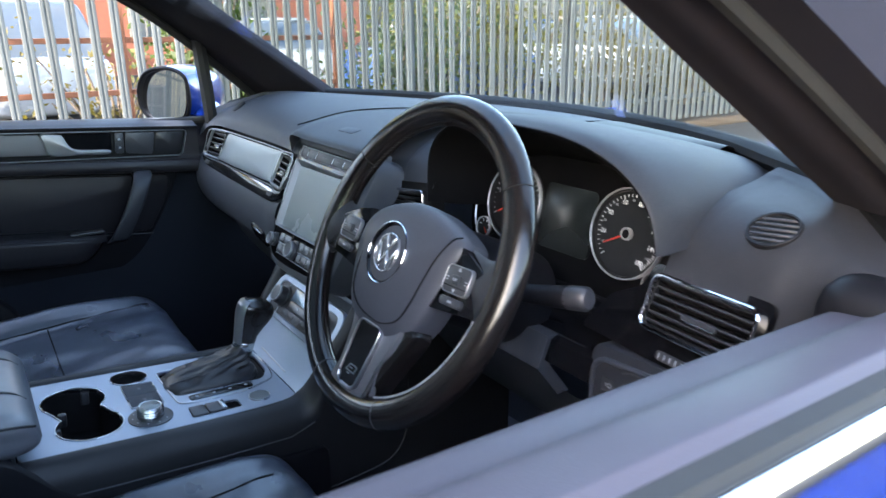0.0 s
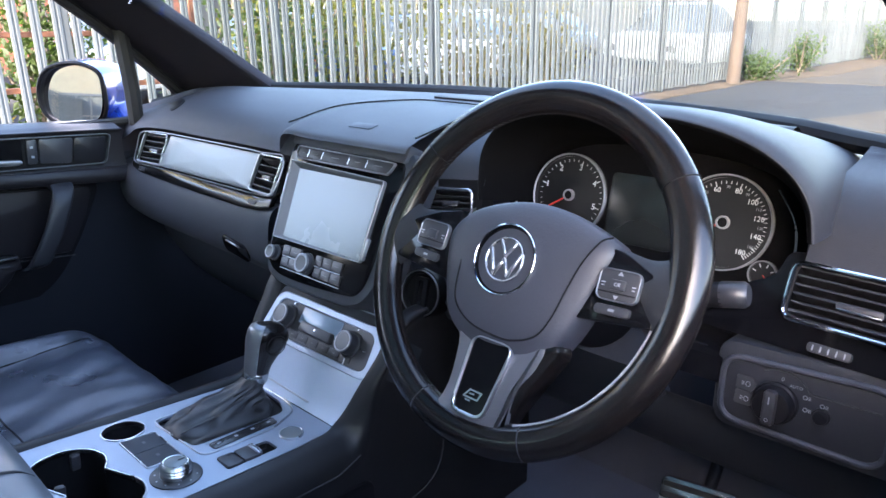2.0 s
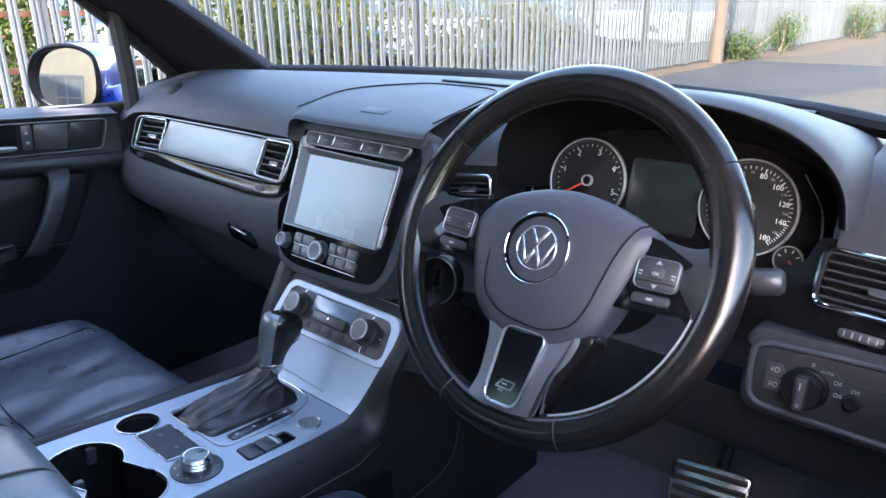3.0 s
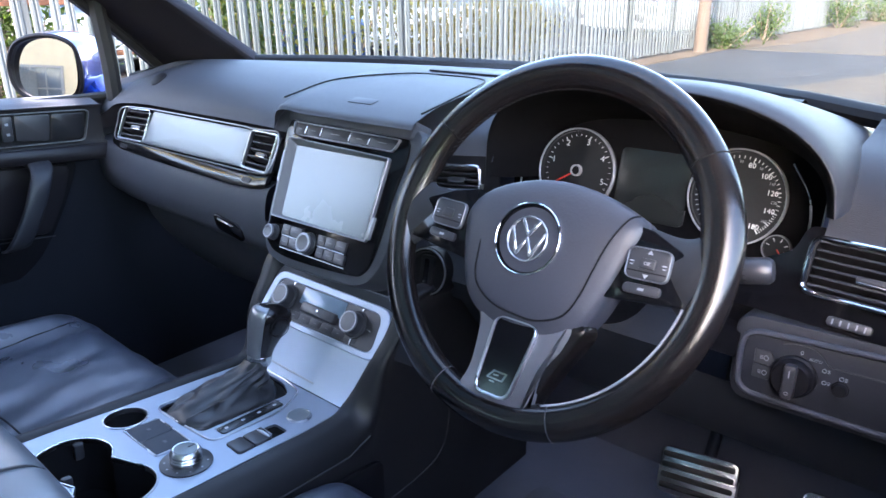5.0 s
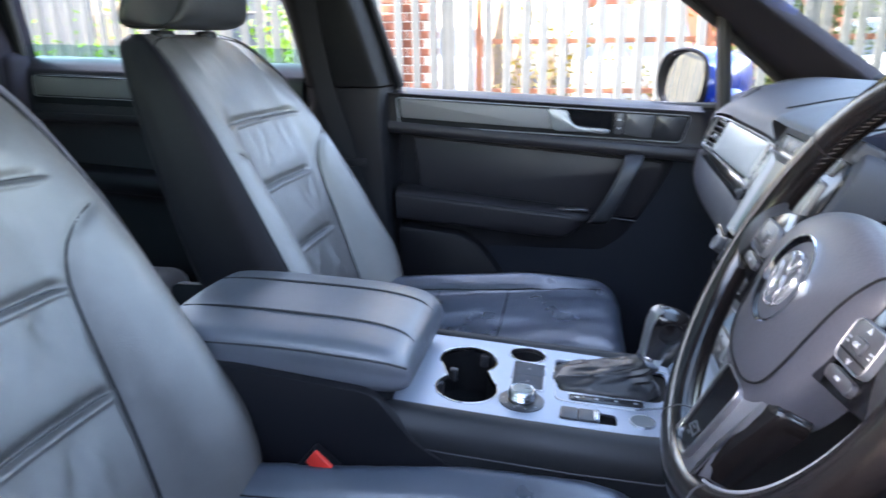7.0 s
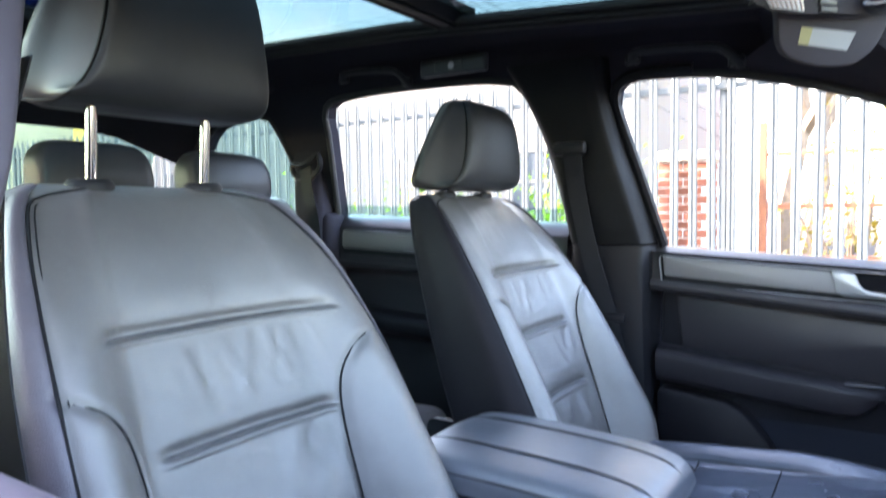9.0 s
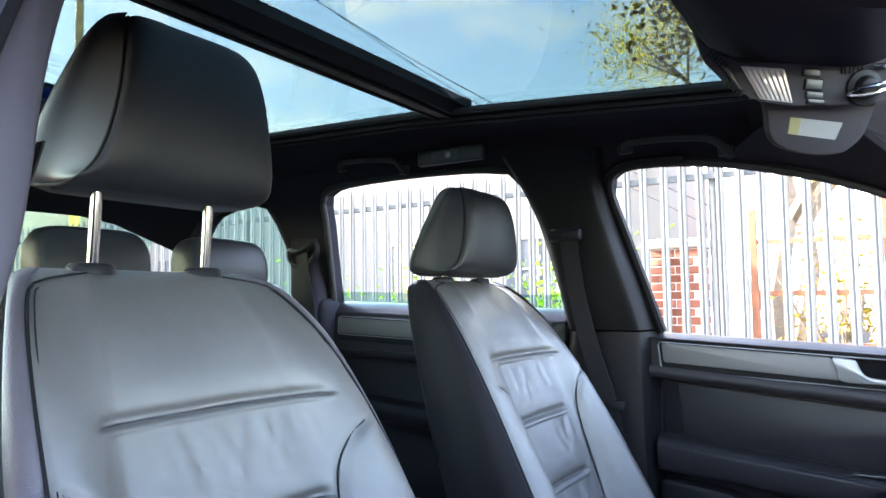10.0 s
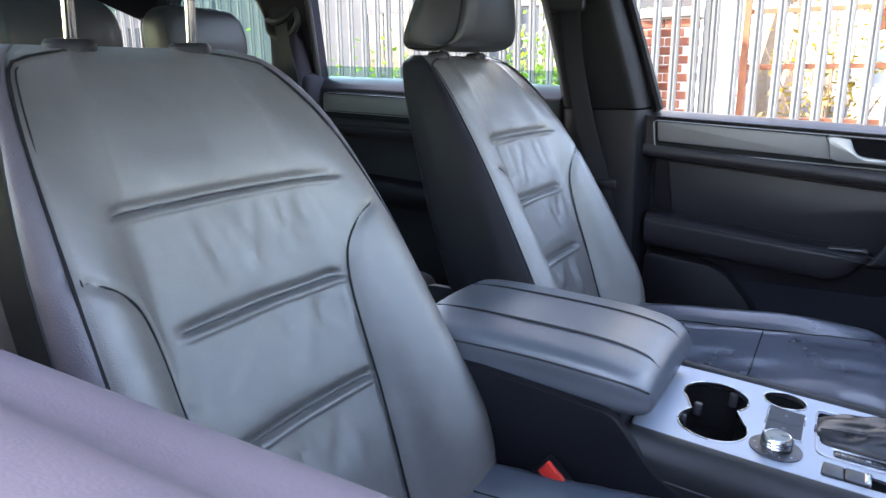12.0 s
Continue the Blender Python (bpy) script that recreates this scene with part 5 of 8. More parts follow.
bm = bmesh.new()
loft(bm, [knob_ring(*k, 0, 360, 24, 0.0) for k in KNOB], 48, 40, True, True)
part("knob", bm, RIMHIDE, selector, "glossy leather knob", m=KN)
bm = bmesh.new()
secs = []
for n, k in enumerate(KNOB[:-1]):
    wide = (56, 52, 46, 42, 42, 46, 50)[n]
    inner = knob_ring(*k, 270 - wide - 2, 270 + wide + 2, 9, -0.0020)
    secs.append([inner[0]] + knob_ring(*k, 270 - wide, 270 + wide, 9, 0.0011) + [inner[-1]])
loft(bm, secs, 36, 32)
part("knob_cap", bm, HANDLESATIN, selector, "bright metal rear face of knob", m=KN)
bm = bmesh.new()
tube(bm, [(0.0245 * 0.97, 0.010 + 0.016 * math.cos(radians(12 * k)), 0.060 + 0.015 * math.sin(radians(12 * k))) for k in range(30)], 0.0006, 6, True)
part("knob_seam", bm, DARK, selector, m=KN)
# switches beside the lever
drive = thing("terrain_dial", "ribbed silver rotary terrain dial on console plate", "rotary switch", m=PL @ at(0.061, -0.163) @ Matrix.Diagonal((0.88, 0.88, 0.8, 1)))
bm = bmesh.new()
lathe(bm, [(0.036, 0.0), (0.036, 0.002), (0.034, 0.003), (0.0, 0.003)], 40)
part("dial_base", bm, BUTTON, drive)
bm = bmesh.new()
prof = [(0.0215, 0.003), (0.0215, 0.008)] + [(0.0205 if k % 2 else 0.0218, 0.009 + 0.0025 * k) for k in range(5)] + [(0.0205, 0.022), (0.018, 0.025), (0.0165, 0.0245), (0, 0.024)]
lathe(bm, prof, 40)
part("dial_knob", bm, SATIN, drive, "ribbed satin metal knob")
bm = bmesh.new()
plate(bm, circle(0.0160, 36), 0.0235, 0.0252, 0.0006)
part("dial_top", bm, PANELSILVER, drive)
for k in range(7):
    bm = bmesh.new()
    a = radians(200 + 35 * k)
    plate(bm, circle(0.0014, 8), 0.003, 0.0033)
    part("dial_symbol", bm, GREYPRINT, drive, m=at(0.029 * math.cos(a), 0.029 * math.sin(a)))
bm = bmesh.new()
box(bm, (0, 0.009, 0.0254), (0.0014, 0.010, 0.0008))
part("dial_mark", bm, DARK, drive)
bm = bmesh.new()
bpad = rpoly([(-0.062, -0.183), (0.024, -0.183), (0.026, -0.134), (-0.056, -0.134)], 0.004)
band(bm, bpad, inset(bpad, 0.0016), 0.0, 0.0022, 0.0005)
part("button_pad_frame", bm, SATIN, console, m=PL)
for x0, x1 in ((-0.0590, -0.0180), (-0.0170, 0.0220)):
    bm = bmesh.new()
    plate(bm, rrect(x1 - x0, 0.0445, 0.002), 0.0, 0.0020, 0.0008)
    b = part("console_button", bm, SOFT, console, m=PL @ at((x0 + x1) / 2, -0.1585))
    bm = bmesh.new()
    box(bm, (0, 0, 0.0022), (0.006, 0.004, 0.0004))
    part("button_mark", bm, DIMPRINT, b)
bm = bmesh.new()
plate(bm, rrect(0.0310, 0.0230, 0.003), -0.006, 0.0030, 0.0015)
part("auto_hold_switch", bm, BUTTON, console, m=PL @ at(0.0770, -0.0970))
bm = bmesh.new()
plate(bm, rrect(0.0300, 0.0260, 0.003), -0.006, 0.0036, 0.0015)
pb = part("parking_brake_switch", bm, BUTTON, console, m=PL @ at(0.0775, -0.0715))
bm = bmesh.new()
plate(bm, rrect(0.026, 0.0075, 0.002), 0.0, 0.0055, 0.0015)
part("switch_tip", bm, SATIN, pb, "bright switch tip", m=at(0, 0.0115))
bm = bmesh.new()
lathe(bm, [(0.0165, 0.0), (0.0165, 0.002), (0.015, 0.0035), (0.013, 0.003), (0, 0.003)], 32)
part("start_button", bm, PANELSILVER, console, m=PL @ at(0.0735, 0.0005))
bm = bmesh.new()
band(bm, circle(0.0172, 36), circle(0.0158, 36), 0.0, 0.0032, 0.0005)
part("button_ring", bm, SATIN, console, "bright ring", m=PL @ at(0.0735, 0.0005))


# ---- front seats ----
BACK = [(0.66, -0.610, 0.225, 0.060, 0.13), (0.72, -0.632, 0.254, 0.078, 0.14), (0.80, -0.660, 0.272, 0.085, 0.145), (0.888, -0.695, 0.268, 0.076, 0.145), (1.015, -0.745, 0.258, 0.056, 0.14), (1.11, -0.783, 0.247, 0.036, 0.13), (1.20, -0.828, 0.228, 0.014, 0.115), (1.255, -0.868, 0.205, 0.002, 0.095), (1.29, -0.905, 0.178, -0.004, 0.07), (1.303, -0.935, 0.150, -0.004, 0.03)]


def back_level(z):
    """The backrest at a height, eased between the levels: y, half width, bolster, thickness."""
    for n in range(len(BACK) - 1):
        a, b = BACK[n], BACK[n + 1]
        if a[0] <= z <= b[0] or n == len(BACK) - 2:
            p, q = BACK[max(0, n - 1)], BACK[min(len(BACK) - 1, n + 2)]
            h = b[0] - a[0]
            t = min(1.0, max(0.0, (z - a[0]) / h))
            out = []
            for i in (1, 2, 3, 4):
                ma, mb = (b[i] - p[i]) / (b[0] - p[0]) * h, (q[i] - a[i]) / (q[0] - a[0]) * h
                out.append((2 * t ** 3 - 3 * t * t + 1) * a[i] + (t ** 3 - 2 * t * t + t) * ma + (3 * t * t - 2 * t ** 3) * b[i] + (t ** 3 - t * t) * mb)
            return out


def back_at(z):
    return back_level(z)[:3]


def half_profile(y, b, t, k=0.0):
    """Half of a level cut through the backrest: share of the half width, and y; k narrows the bolster."""
    return [(0.0, y - 0.004), (0.25 + k * 0.5, y - 0.001), (0.42 + k, y + 0.002), (0.50 + k, y + 0.004 + b * 0.12), (0.62 + k * 0.85, y + b * 0.68), (0.78 + k * 0.4, y + b), (0.92, y + b * 0.82), (1.01, y + b * 0.25), (1.02, y - t * 0.25), (1.00, y - t * 0.6), (0.92, y - t * 0.9), (0.6, y - t - 0.004), (0.0, y - t - 0.012)]


def on_back(x, z, outer=1):
    """The y of the backrest's front at a place."""
    y, w, b = back_at(z)
    h = half_profile(y, b, 0.14, NARROW if x * outer > 0 else 0.0)
    u = abs(x) / w
    for p, q in zip(h[:7], h[1:8]):
        if p[0] <= u <= q[0]:
            return p[1] + (q[1] - p[1]) * (u - p[0]) / (q[0] - p[0])
    return h[7][1]


NARROW = 0.11
FOLDS = ((1.139, 0.163), (1.015, 0.126), (0.887, 0.119))
BOLSTER = [(0.112, 0.72), (0.120, 0.80), (0.126, 0.88), (0.130, 0.96), (0.135, 1.02), (0.147, 1.058), (0.168, 1.082), (0.198, 1.097), (0.236, 1.103)]
BOLSTER = [(p.x, p.y) for p in crom([(x, z, 0) for x, z in BOLSTER], 40)]


def front_seat(cx, lift, label, seed, outer, tall=1.0, flank=None):
    """A leather front seat: cushion, backrest with bolsters and pinched folds, headrest on two posts."""
    seat = thing("front_seat", label, "car seat", "front seats", m=Matrix.Translation((cx, -0.4, 0.44)))
    M = Matrix.Translation((0, 0.4, -0.44))
    rnd = random.Random(seed)
    pleats = []
    for k, (z, hw) in enumerate(FOLDS):
        for i in range(9):
            pleats.append((rnd.uniform(-hw, hw), rnd.uniform(0.005, 0.011), rnd.uniform(-0.5, 0.5), rnd.choice((1, 1, -1)) * rnd.uniform(0.002, 0.0048), z, rnd.uniform(0.05, 0.115)))
    bm = bmesh.new()
    levels = [0.66]
    while levels[-1] < 1.3025:
        near = min(abs(levels[-1] - f) for f, _ in FOLDS)
        levels.append(min(1.303, levels[-1] + (0.0013 if near < 0.016 else 0.0042)))
    rows = []
    for z in levels:
        y, w, b, t = back_level(z)
        out, inn = half_profile(y, b, t, NARROW), half_profile(y, b, t)
        plus, minus = (out, inn) if outer > 0 else (inn, out)
        rows.append(crom([(w * k, yy, z) for k, yy in plus] + [(-w * k, yy, z) for k, yy in minus[-2:0:-1]], 200, True))
    vs = grid(bm, rows, True, cap=True)
    for row in vs:
        z0 = row[0].co.z
        y, w, b = back_at(z0)
        for v in row:
            if v.co.y < y - 0.03:
                continue
            x, z = v.co.x, v.co.z
            ax = abs(x)
            dy = 0.0
            for f, hw in FOLDS:
                d = z - f
                if abs(d) < 0.08:
                    run = 1 / (1 + math.exp((ax - hw) / 0.0035))
                    soft = math.exp(-(ax / (hw * 1.02)) ** 8)
                    dy += (-0.0085 * math.exp(-(d / (0.0095 if d > 0 else 0.0022)) ** 2) + 0.0028 * math.exp(-((d + 0.006) / 0.0036) ** 2)) * run
                    dy += 0.002 * math.exp(-((d - 0.034) / 0.02) ** 2) * soft
            for px, pw, ps, pa, top, ln in pleats:
                d = top - z
                if 0.012 < d < ln:
                    e = (x - px - ps * (d - 0.04)) / pw
                    if abs(e) < 3:
                        dy += pa * math.sin(math.pi * (d - 0.012) / (ln - 0.012)) * math.exp(-e * e) * math.exp(-(ax / 0.125) ** 8)
            off = 0.030 if x * outer > 0 else 0.0
            if ax > 0.09 and z < 1.13:
                near = 1.0
                ax -= off
                for (px, pz), (qx, qz) in zip(BOLSTER, BOLSTER[1:]):
                    ex, ez = qx - px, qz - pz
                    k = min(1.0, max(0.0, ((ax - px) * ex + (z - pz) * ez) / (ex * ex + ez * ez)))
                    near = min(near, (ax - px - k * ex) ** 2 + (z - pz - k * ez) ** 2)
                if near < 0.0009:
                    dy -= 0.006 * math.exp(-near / 0.00003) * (1 if ax < 0.19 else max(0.0, 1 - (ax - 0.19) / 0.04))
                ax += off
            dy -= 0.0030 * math.exp(-((ax - w * 0.93) / 0.0035) ** 2)
            dy += 0.0016 * noise.noise(Vector((x * 14 + cx * 9, z * 10, 1.0))) + 0.0007 * noise.noise(Vector((x * 50, z * 40 + cx, 4.0)))
            v.co.y += dy
    # side faces take the leather tone that carries their light or shade
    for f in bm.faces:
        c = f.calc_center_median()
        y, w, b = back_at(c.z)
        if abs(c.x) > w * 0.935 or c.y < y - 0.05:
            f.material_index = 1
    part("backrest", bm, [HIDE, flank or SHADEDSIDE], seat, "creased leather backrest", m=M)
    # pinched welts across the back
    for f, hw in FOLDS:
        y, w, b = back_at(f - 0.006)
        bm = bmesh.new()
        tube(bm, [(hw * (-1 + k / 10), on_back(hw * (-1 + k / 10), f - 0.001, outer) - 0.0065, f - 0.001) for k in range(21)], [0.0006 if k in (0, 20) else 0.0013 for k in range(21)], 6)
        part("fold_welt", bm, HIDE_SMOOTH, seat, m=M)
    # seams round the bolsters and the outer edge
    for sx in (-1, 1):
        off = 0.030 if sx == outer else 0.0
        stitch([(sx * (x + off * (1 if x < 0.19 else max(0.0, 1 - (x - 0.19) / 0.05))), on_back(sx * (x + off), z, outer) - 0.0045, z) for x, z in BOLSTER], seat, "bolster_seam", 0.0016, DARK).matrix_basis = M
        pts = []
        for k in range(40):
            z = 0.70 + 0.575 * k / 39
            y, w, b = back_at(z)
            pts.append((sx * w * 0.93, on_back(sx * w * 0.93, z, outer) - 0.0016, z))
        y, w, b = back_at(1.275)
        pts += [(sx * w * q, on_back(sx * w * q, z, outer), z) for q, z in ((0.86, 1.285), (0.70, 1.292), (0.52, 1.2965))]
        stitch(crom(pts, 60), seat, "edge_seam", 0.0019, DARK).matrix_basis = M
        stitch(crom([(p[0] * 0.968, p[1] + 0.0024, p[2] - (0.004 if i > 39 else 0)) for i, p in enumerate(pts)], 60), seat, "edge_seam", 0.0009, DARK).matrix_basis = M
        for off in (0.0, 0.008):
            pts = []
            for k in range(30):
                z = 0.70 + 0.585 * k / 29
                y, w, b = back_at(z)
                pts.append((sx * w * 1.016, y + b * 0.1 - 0.016 - off, z))
            stitch(crom(pts, 50), seat, "edge_seam", 0.0013, DARK).matrix_basis = M
    # cushion
    bm = bmesh.new()
    secs = []
    for y, zt, w, b in ((-0.70, 0.690, 0.20, 0.0), (-0.66, 0.712, 0.235, 0.02), (-0.50, 0.715, 0.238, 0.036), (-0.32, 0.725, 0.244, 0.034), (-0.18, 0.738, 0.248, 0.022), (-0.10, 0.740, 0.243, 0.010), (-0.065, 0.728, 0.228, 0.0), (-0.052, 0.70, 0.205, -0.006), (-0.055, 0.65, 0.19, 0.0)):
        half = [(0.0, zt - 0.004), (0.3, zt), (0.55, zt + 0.002), (0.68, zt + 0.004), (0.76, zt + b * 0.6), (0.88, zt + b), (0.98, zt + b * 0.6 - 0.008), (1.02, zt - 0.05), (0.99, zt - 0.11), (0.85, zt - 0.14), (0.0, zt - 0.145)]
        secs.append([(w * k, y, zz) for k, zz in half] + [(-w * k, y, zz) for k, zz in half[-2:0:-1]])
    vs = loft(bm, secs, 110, 70, True, True)
    for row in vs:
        for v in row:
            if v.co.z > 0.70 and abs(v.co.x) < 0.24:
                n = noise.noise(Vector((v.co.x * 9 + cx, v.co.y * 5, 2.0)))
                v.co.z += 0.005 * n + 0.0028 * noise.noise(Vector((v.co.x * 26, v.co.y * 12, 5))) + 0.0028 * abs(noise.noise(Vector((v.co.x * 12 + v.co.y * 22 + cx, v.co.y * 9 - v.co.x * 6, 8))))
    skin = [v.co.copy() for row in vs for v in row if v.co.z > 0.69]
    on_cushion = lambda x, y: max(skin, key=lambda p: -((p.x - x) ** 2 + (p.y - y) ** 2)).z + 0.0002
    part("cushion", bm, CUSHIONHIDE, seat, "shiny creased seat cushion", m=M)
    for sx in (-1, 1):
        stitch([(sx * 0.172, -0.62 + 0.02 * k, on_cushion(sx * 0.172, -0.62 + 0.02 * k)) for k in range(27)], seat, "cushion_seam", 0.0016, DARK).matrix_basis = M
    for yy in (-0.30, -0.46):
        stitch([(0.168 * (-1 + k / 10), yy, on_cushion(0.168 * (-1 + k / 10), yy)) for k in range(21)], seat, "cushion_seam", 0.0016, DARK).matrix_basis = M
    # seat base and side shield
    bm = bmesh.new()
    box(bm, (0, -0.38, 0.52), (0.42, 0.50, 0.16), 0.03, 2)
    part("seat_base", bm, HARD, seat, m=M)
    for sx in (-1, 1):
        bm = bmesh.new()
        box(bm, (sx * 0.252, -0.50, 0.60), (0.03, 0.42, 0.13), 0.012, 2)
        part("side_shield", bm, HARD, seat, m=M)
    # headrest
    zb = 1.300 + 0.052 + lift
    bm = bmesh.new()
    secs = []
    HEAD = ((-0.002, 0.112, 0.124, 0.143, -0.905, -0.975), (0.006, 0.127, 0.138, 0.158, -0.884, -0.985), (0.021, 0.116, 0.147, 0.160, -0.868, -0.987), (0.054, 0.103, 0.145, 0.156, -0.861, -0.980), (0.104, 0.091, 0.132, 0.149, -0.860, -0.968), (0.155, 0.082, 0.114, 0.142, -0.864, -0.956), (0.193, 0.074, 0.097, 0.132, -0.872, -0.948), (0.214, 0.063, 0.082, 0.114, -0.884, -0.941), (0.223, 0.045, 0.060, 0.088, -0.902, -0.934))
    for k, wf, wr, wn, yf, yb in HEAD:
        z = zb + k * tall
        plus = [(0.0, yf - 0.001), (wf * 0.6, yf), (wf * 0.90, yf - 0.004), (wf * 0.985, yf - 0.010), (wf * 1.02, yf - 0.019), (wf + (wr - wf) * 0.55, (yf + yb) / 2 - 0.002), (wr, yb + 0.028), (wr - 0.006, yb + 0.009), (wr * 0.84, yb), (0.0, yb - 0.003)]
        minus = [(wn * 0.6, yf), (wn * 0.88, yf - 0.003), (wn * 0.96, yf - 0.011), (wn, yf - 0.022), (wn * 1.0, (yf + yb) / 2 - 0.002), (wn * 0.98, yb + 0.028), (wn * 0.95, yb + 0.009), (wn * 0.80, yb)]
        secs.append([(a, y, z) for a, y in plus] + [(-a, y, z) for a, y in minus[::-1]])
    loft(bm, secs, 96, 48, True, True)
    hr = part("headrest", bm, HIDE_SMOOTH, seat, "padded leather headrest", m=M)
    stitch(crom([(0.141, -0.972, zb + 0.004 * tall), (0.138, -0.935, zb + 0.000 * tall), (0.131, -0.904, zb + 0.002 * tall)] + [(wf * 1.012, yf - 0.0150, zb + k * tall) for k, wf, wr, wn, yf, yb in HEAD[2:8]], 40), hr, "headrest_seam", 0.0020, DARK)
    stitch(crom([(-wn * 0.99, yf - 0.0170, zb + k * tall) for k, wf, wr, wn, yf, yb in HEAD[2:8]], 30), hr, "headrest_seam", 0.0020, DARK)
    for sx in (-1, 1):
        bm = bmesh.new()
        tube(bm, [(sx * 0.0825, -0.938, 1.26), (sx * 0.0825, -0.932, 1.31), (sx * 0.0825, -0.925, zb + 0.02)], 0.0068, 16)
        part("headrest_post", bm, POSTM, seat, "chrome post", m=M)
        bm = bmesh.new()
        lathe(bm, [(0.026, -0.004), (0.026, 0.004), (0.022, 0.009), (0.010, 0.010)], 28, Matrix.Translation((sx * 0.0825, -0.935, 1.300)) @ Matrix.Diagonal((1.15, 0.8, 1, 1)))
        part("post_guide", bm, HARD, seat, m=M)
    return seat


front_seat(0.40, 0.045, "driver's black leather seat with chrome-post headrest raised", 11, 1, flank=LITFLANK)
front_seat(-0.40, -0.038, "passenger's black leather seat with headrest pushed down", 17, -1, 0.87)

# ---- belt buckle and belts ----
buckle = thing("seat_belt_buckle", "black seat belt buckle with red release button", "belt buckle")
BK = axes((0.190, -0.473, 0.746), (0.1, 0.75, -0.62), (0, 0.62, 0.75))
bm = bmesh.new()
box(bm, (-0.002, -0.022, -0.010), (0.052, 0.075, 0.022), 0.004, 2, BK)
part("buckle_body", bm, HARD, buckle)
bm = bmesh.new()
box(bm, (0, 0.006, 0.000), (0.046, 0.022, 0.008), 0.002, 2, BK)
part("release_button", bm, RED, buckle, "red release button")
bm = bmesh.new()
tube(bm, [BK @ Vector((0, -0.04, -0.008)), Vector((0.165, -0.56, 0.62)), Vector((0.168, -0.60, 0.5))], 0.010, 8)
part("buckle_stalk", bm, HARD, buckle)
for sx in (-1, 1):
    belt = thing("seat_belt", "black seat belt hanging against dark pillar trim", "seat belt", "front seat belts")
    bm = bmesh.new()
    path = crom([(sx * 0.640, -0.775, 1.405), (sx * 0.668, -0.772, 1.30), (sx * 0.684, -0.745, 1.15), (sx * 0.690, -0.700, 1.0), (sx * 0.700, -0.68, 0.86), (sx * 0.705, -0.67, 0.62)], 24)
    solid(bm, [[p + Vector((0, -0.023, 0)), p + Vector((0, -0.008, 0)), p + Vector((0, 0.008, 0)), p + Vector((0, 0.023, 0))] for p in path], (sx * 0.002, 0, 0))
    part("webbing", bm, WEB, belt)
    bm = bmesh.new()
    box(bm, (sx * 0.650 if sx < 0 else 0.705, -0.785, 1.415), (0.03, 0.085, 0.032), 0.010, 2)
    part("belt_guide", bm, HARD, belt)
    bm = bmesh.new()
    box(bm, (sx * 0.690, -0.690, 1.003), (0.012, 0.06, 0.020), 0.004, 2)
    part("belt_slot", bm, HARD, belt)

for sx in (-1, 1):
    belt = thing("seat_belt", "black rear seat belt hanging from the rear pillar", "seat belt", "rear seat belts")
    bm = bmesh.new()
    path = crom([(sx * 0.700, -1.700, 1.430), (sx * 0.705, -1.702, 1.36), (sx * 0.712, -1.680, 1.24), (sx * 0.70, -1.66, 1.10), (sx * 0.69, -1.64, 0.90)], 20)
    solid(bm, [[p + Vector((0, -0.023, 0)), p + Vector((0, -0.008, 0)), p + Vector((0, 0.008, 0)), p + Vector((0, 0.023, 0))] for p in path], (sx * 0.002, 0, 0))
    part("webbing", bm, WEB, belt)
    bm = bmesh.new()
    tube(bm, crom([(sx * 0.712, -1.765, 1.425), (sx * 0.700, -1.72, 1.418), (sx * 0.698, -1.68, 1.430), (sx * 0.708, -1.655, 1.452), (sx * 0.712, -1.650, 1.41), (sx * 0.712, -1.70, 1.375), (sx * 0.714, -1.76, 1.39)], 40, True), 0.009, 8, True)
    part("belt_guide", bm, HARD, belt)

# ---- rear seat ----
rear = thing("rear_bench", "black leather rear bench with three low headrests", "rear seat")
bm = bmesh.new()
secs = []
for x in (-0.66, -0.60, -0.35, -0.1, 0.1, 0.35, 0.60, 0.66):
    k = 0.03 if abs(x) > 0.63 else 0.0
    secs.append([(x, -1.52 - k, 0.70), (x, -1.56 - k, 0.9), (x, -1.66 - k, 1.2), (x, -1.71, 1.30 - k), (x, -1.76, 1.315 - k), (x, -1.80, 1.28 - k), (x, -1.80, 0.9), (x, -1.80, 0.6), (x, -1.7, 0.6), (x, -1.56, 0.62)])
loft(bm, secs, 40, 50, True, True)
part("bench_back", bm, HIDE, rear)
bm = bmesh.new()
box(bm, (0, -1.36, 0.66), (1.30, 0.48, 0.16), 0.05, 3)
part("bench_cushion", bm, HIDE, rear)
for cx in (-0.395, 0.0, 0.395):
    bm = bmesh.new()
    secs = []
    for z, w, yf, yb in ((1.315, 0.10, -1.70, -1.76), (1.33, 0.135, -1.672, -1.775), (1.38, 0.142, -1.665, -1.785), (1.43, 0.138, -1.675, -1.785), (1.46, 0.118, -1.69, -1.775), (1.470, 0.09, -1.71, -1.76)):
        ym = (yf + yb) / 2
        half = [(0, yf), (0.8, yf - 0.004), (0.97, yf - 0.02), (1, ym), (0.95, yb + 0.02), (0.7, yb), (0, yb)]
        secs.append([(cx + w * a, y, z - 0.030) for a, y in half] + [(cx - w * a, y, z - 0.030) for a, y in half[-2:0:-1]])
    loft(bm, secs, 48, 28, True, True)
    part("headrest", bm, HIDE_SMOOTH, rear)

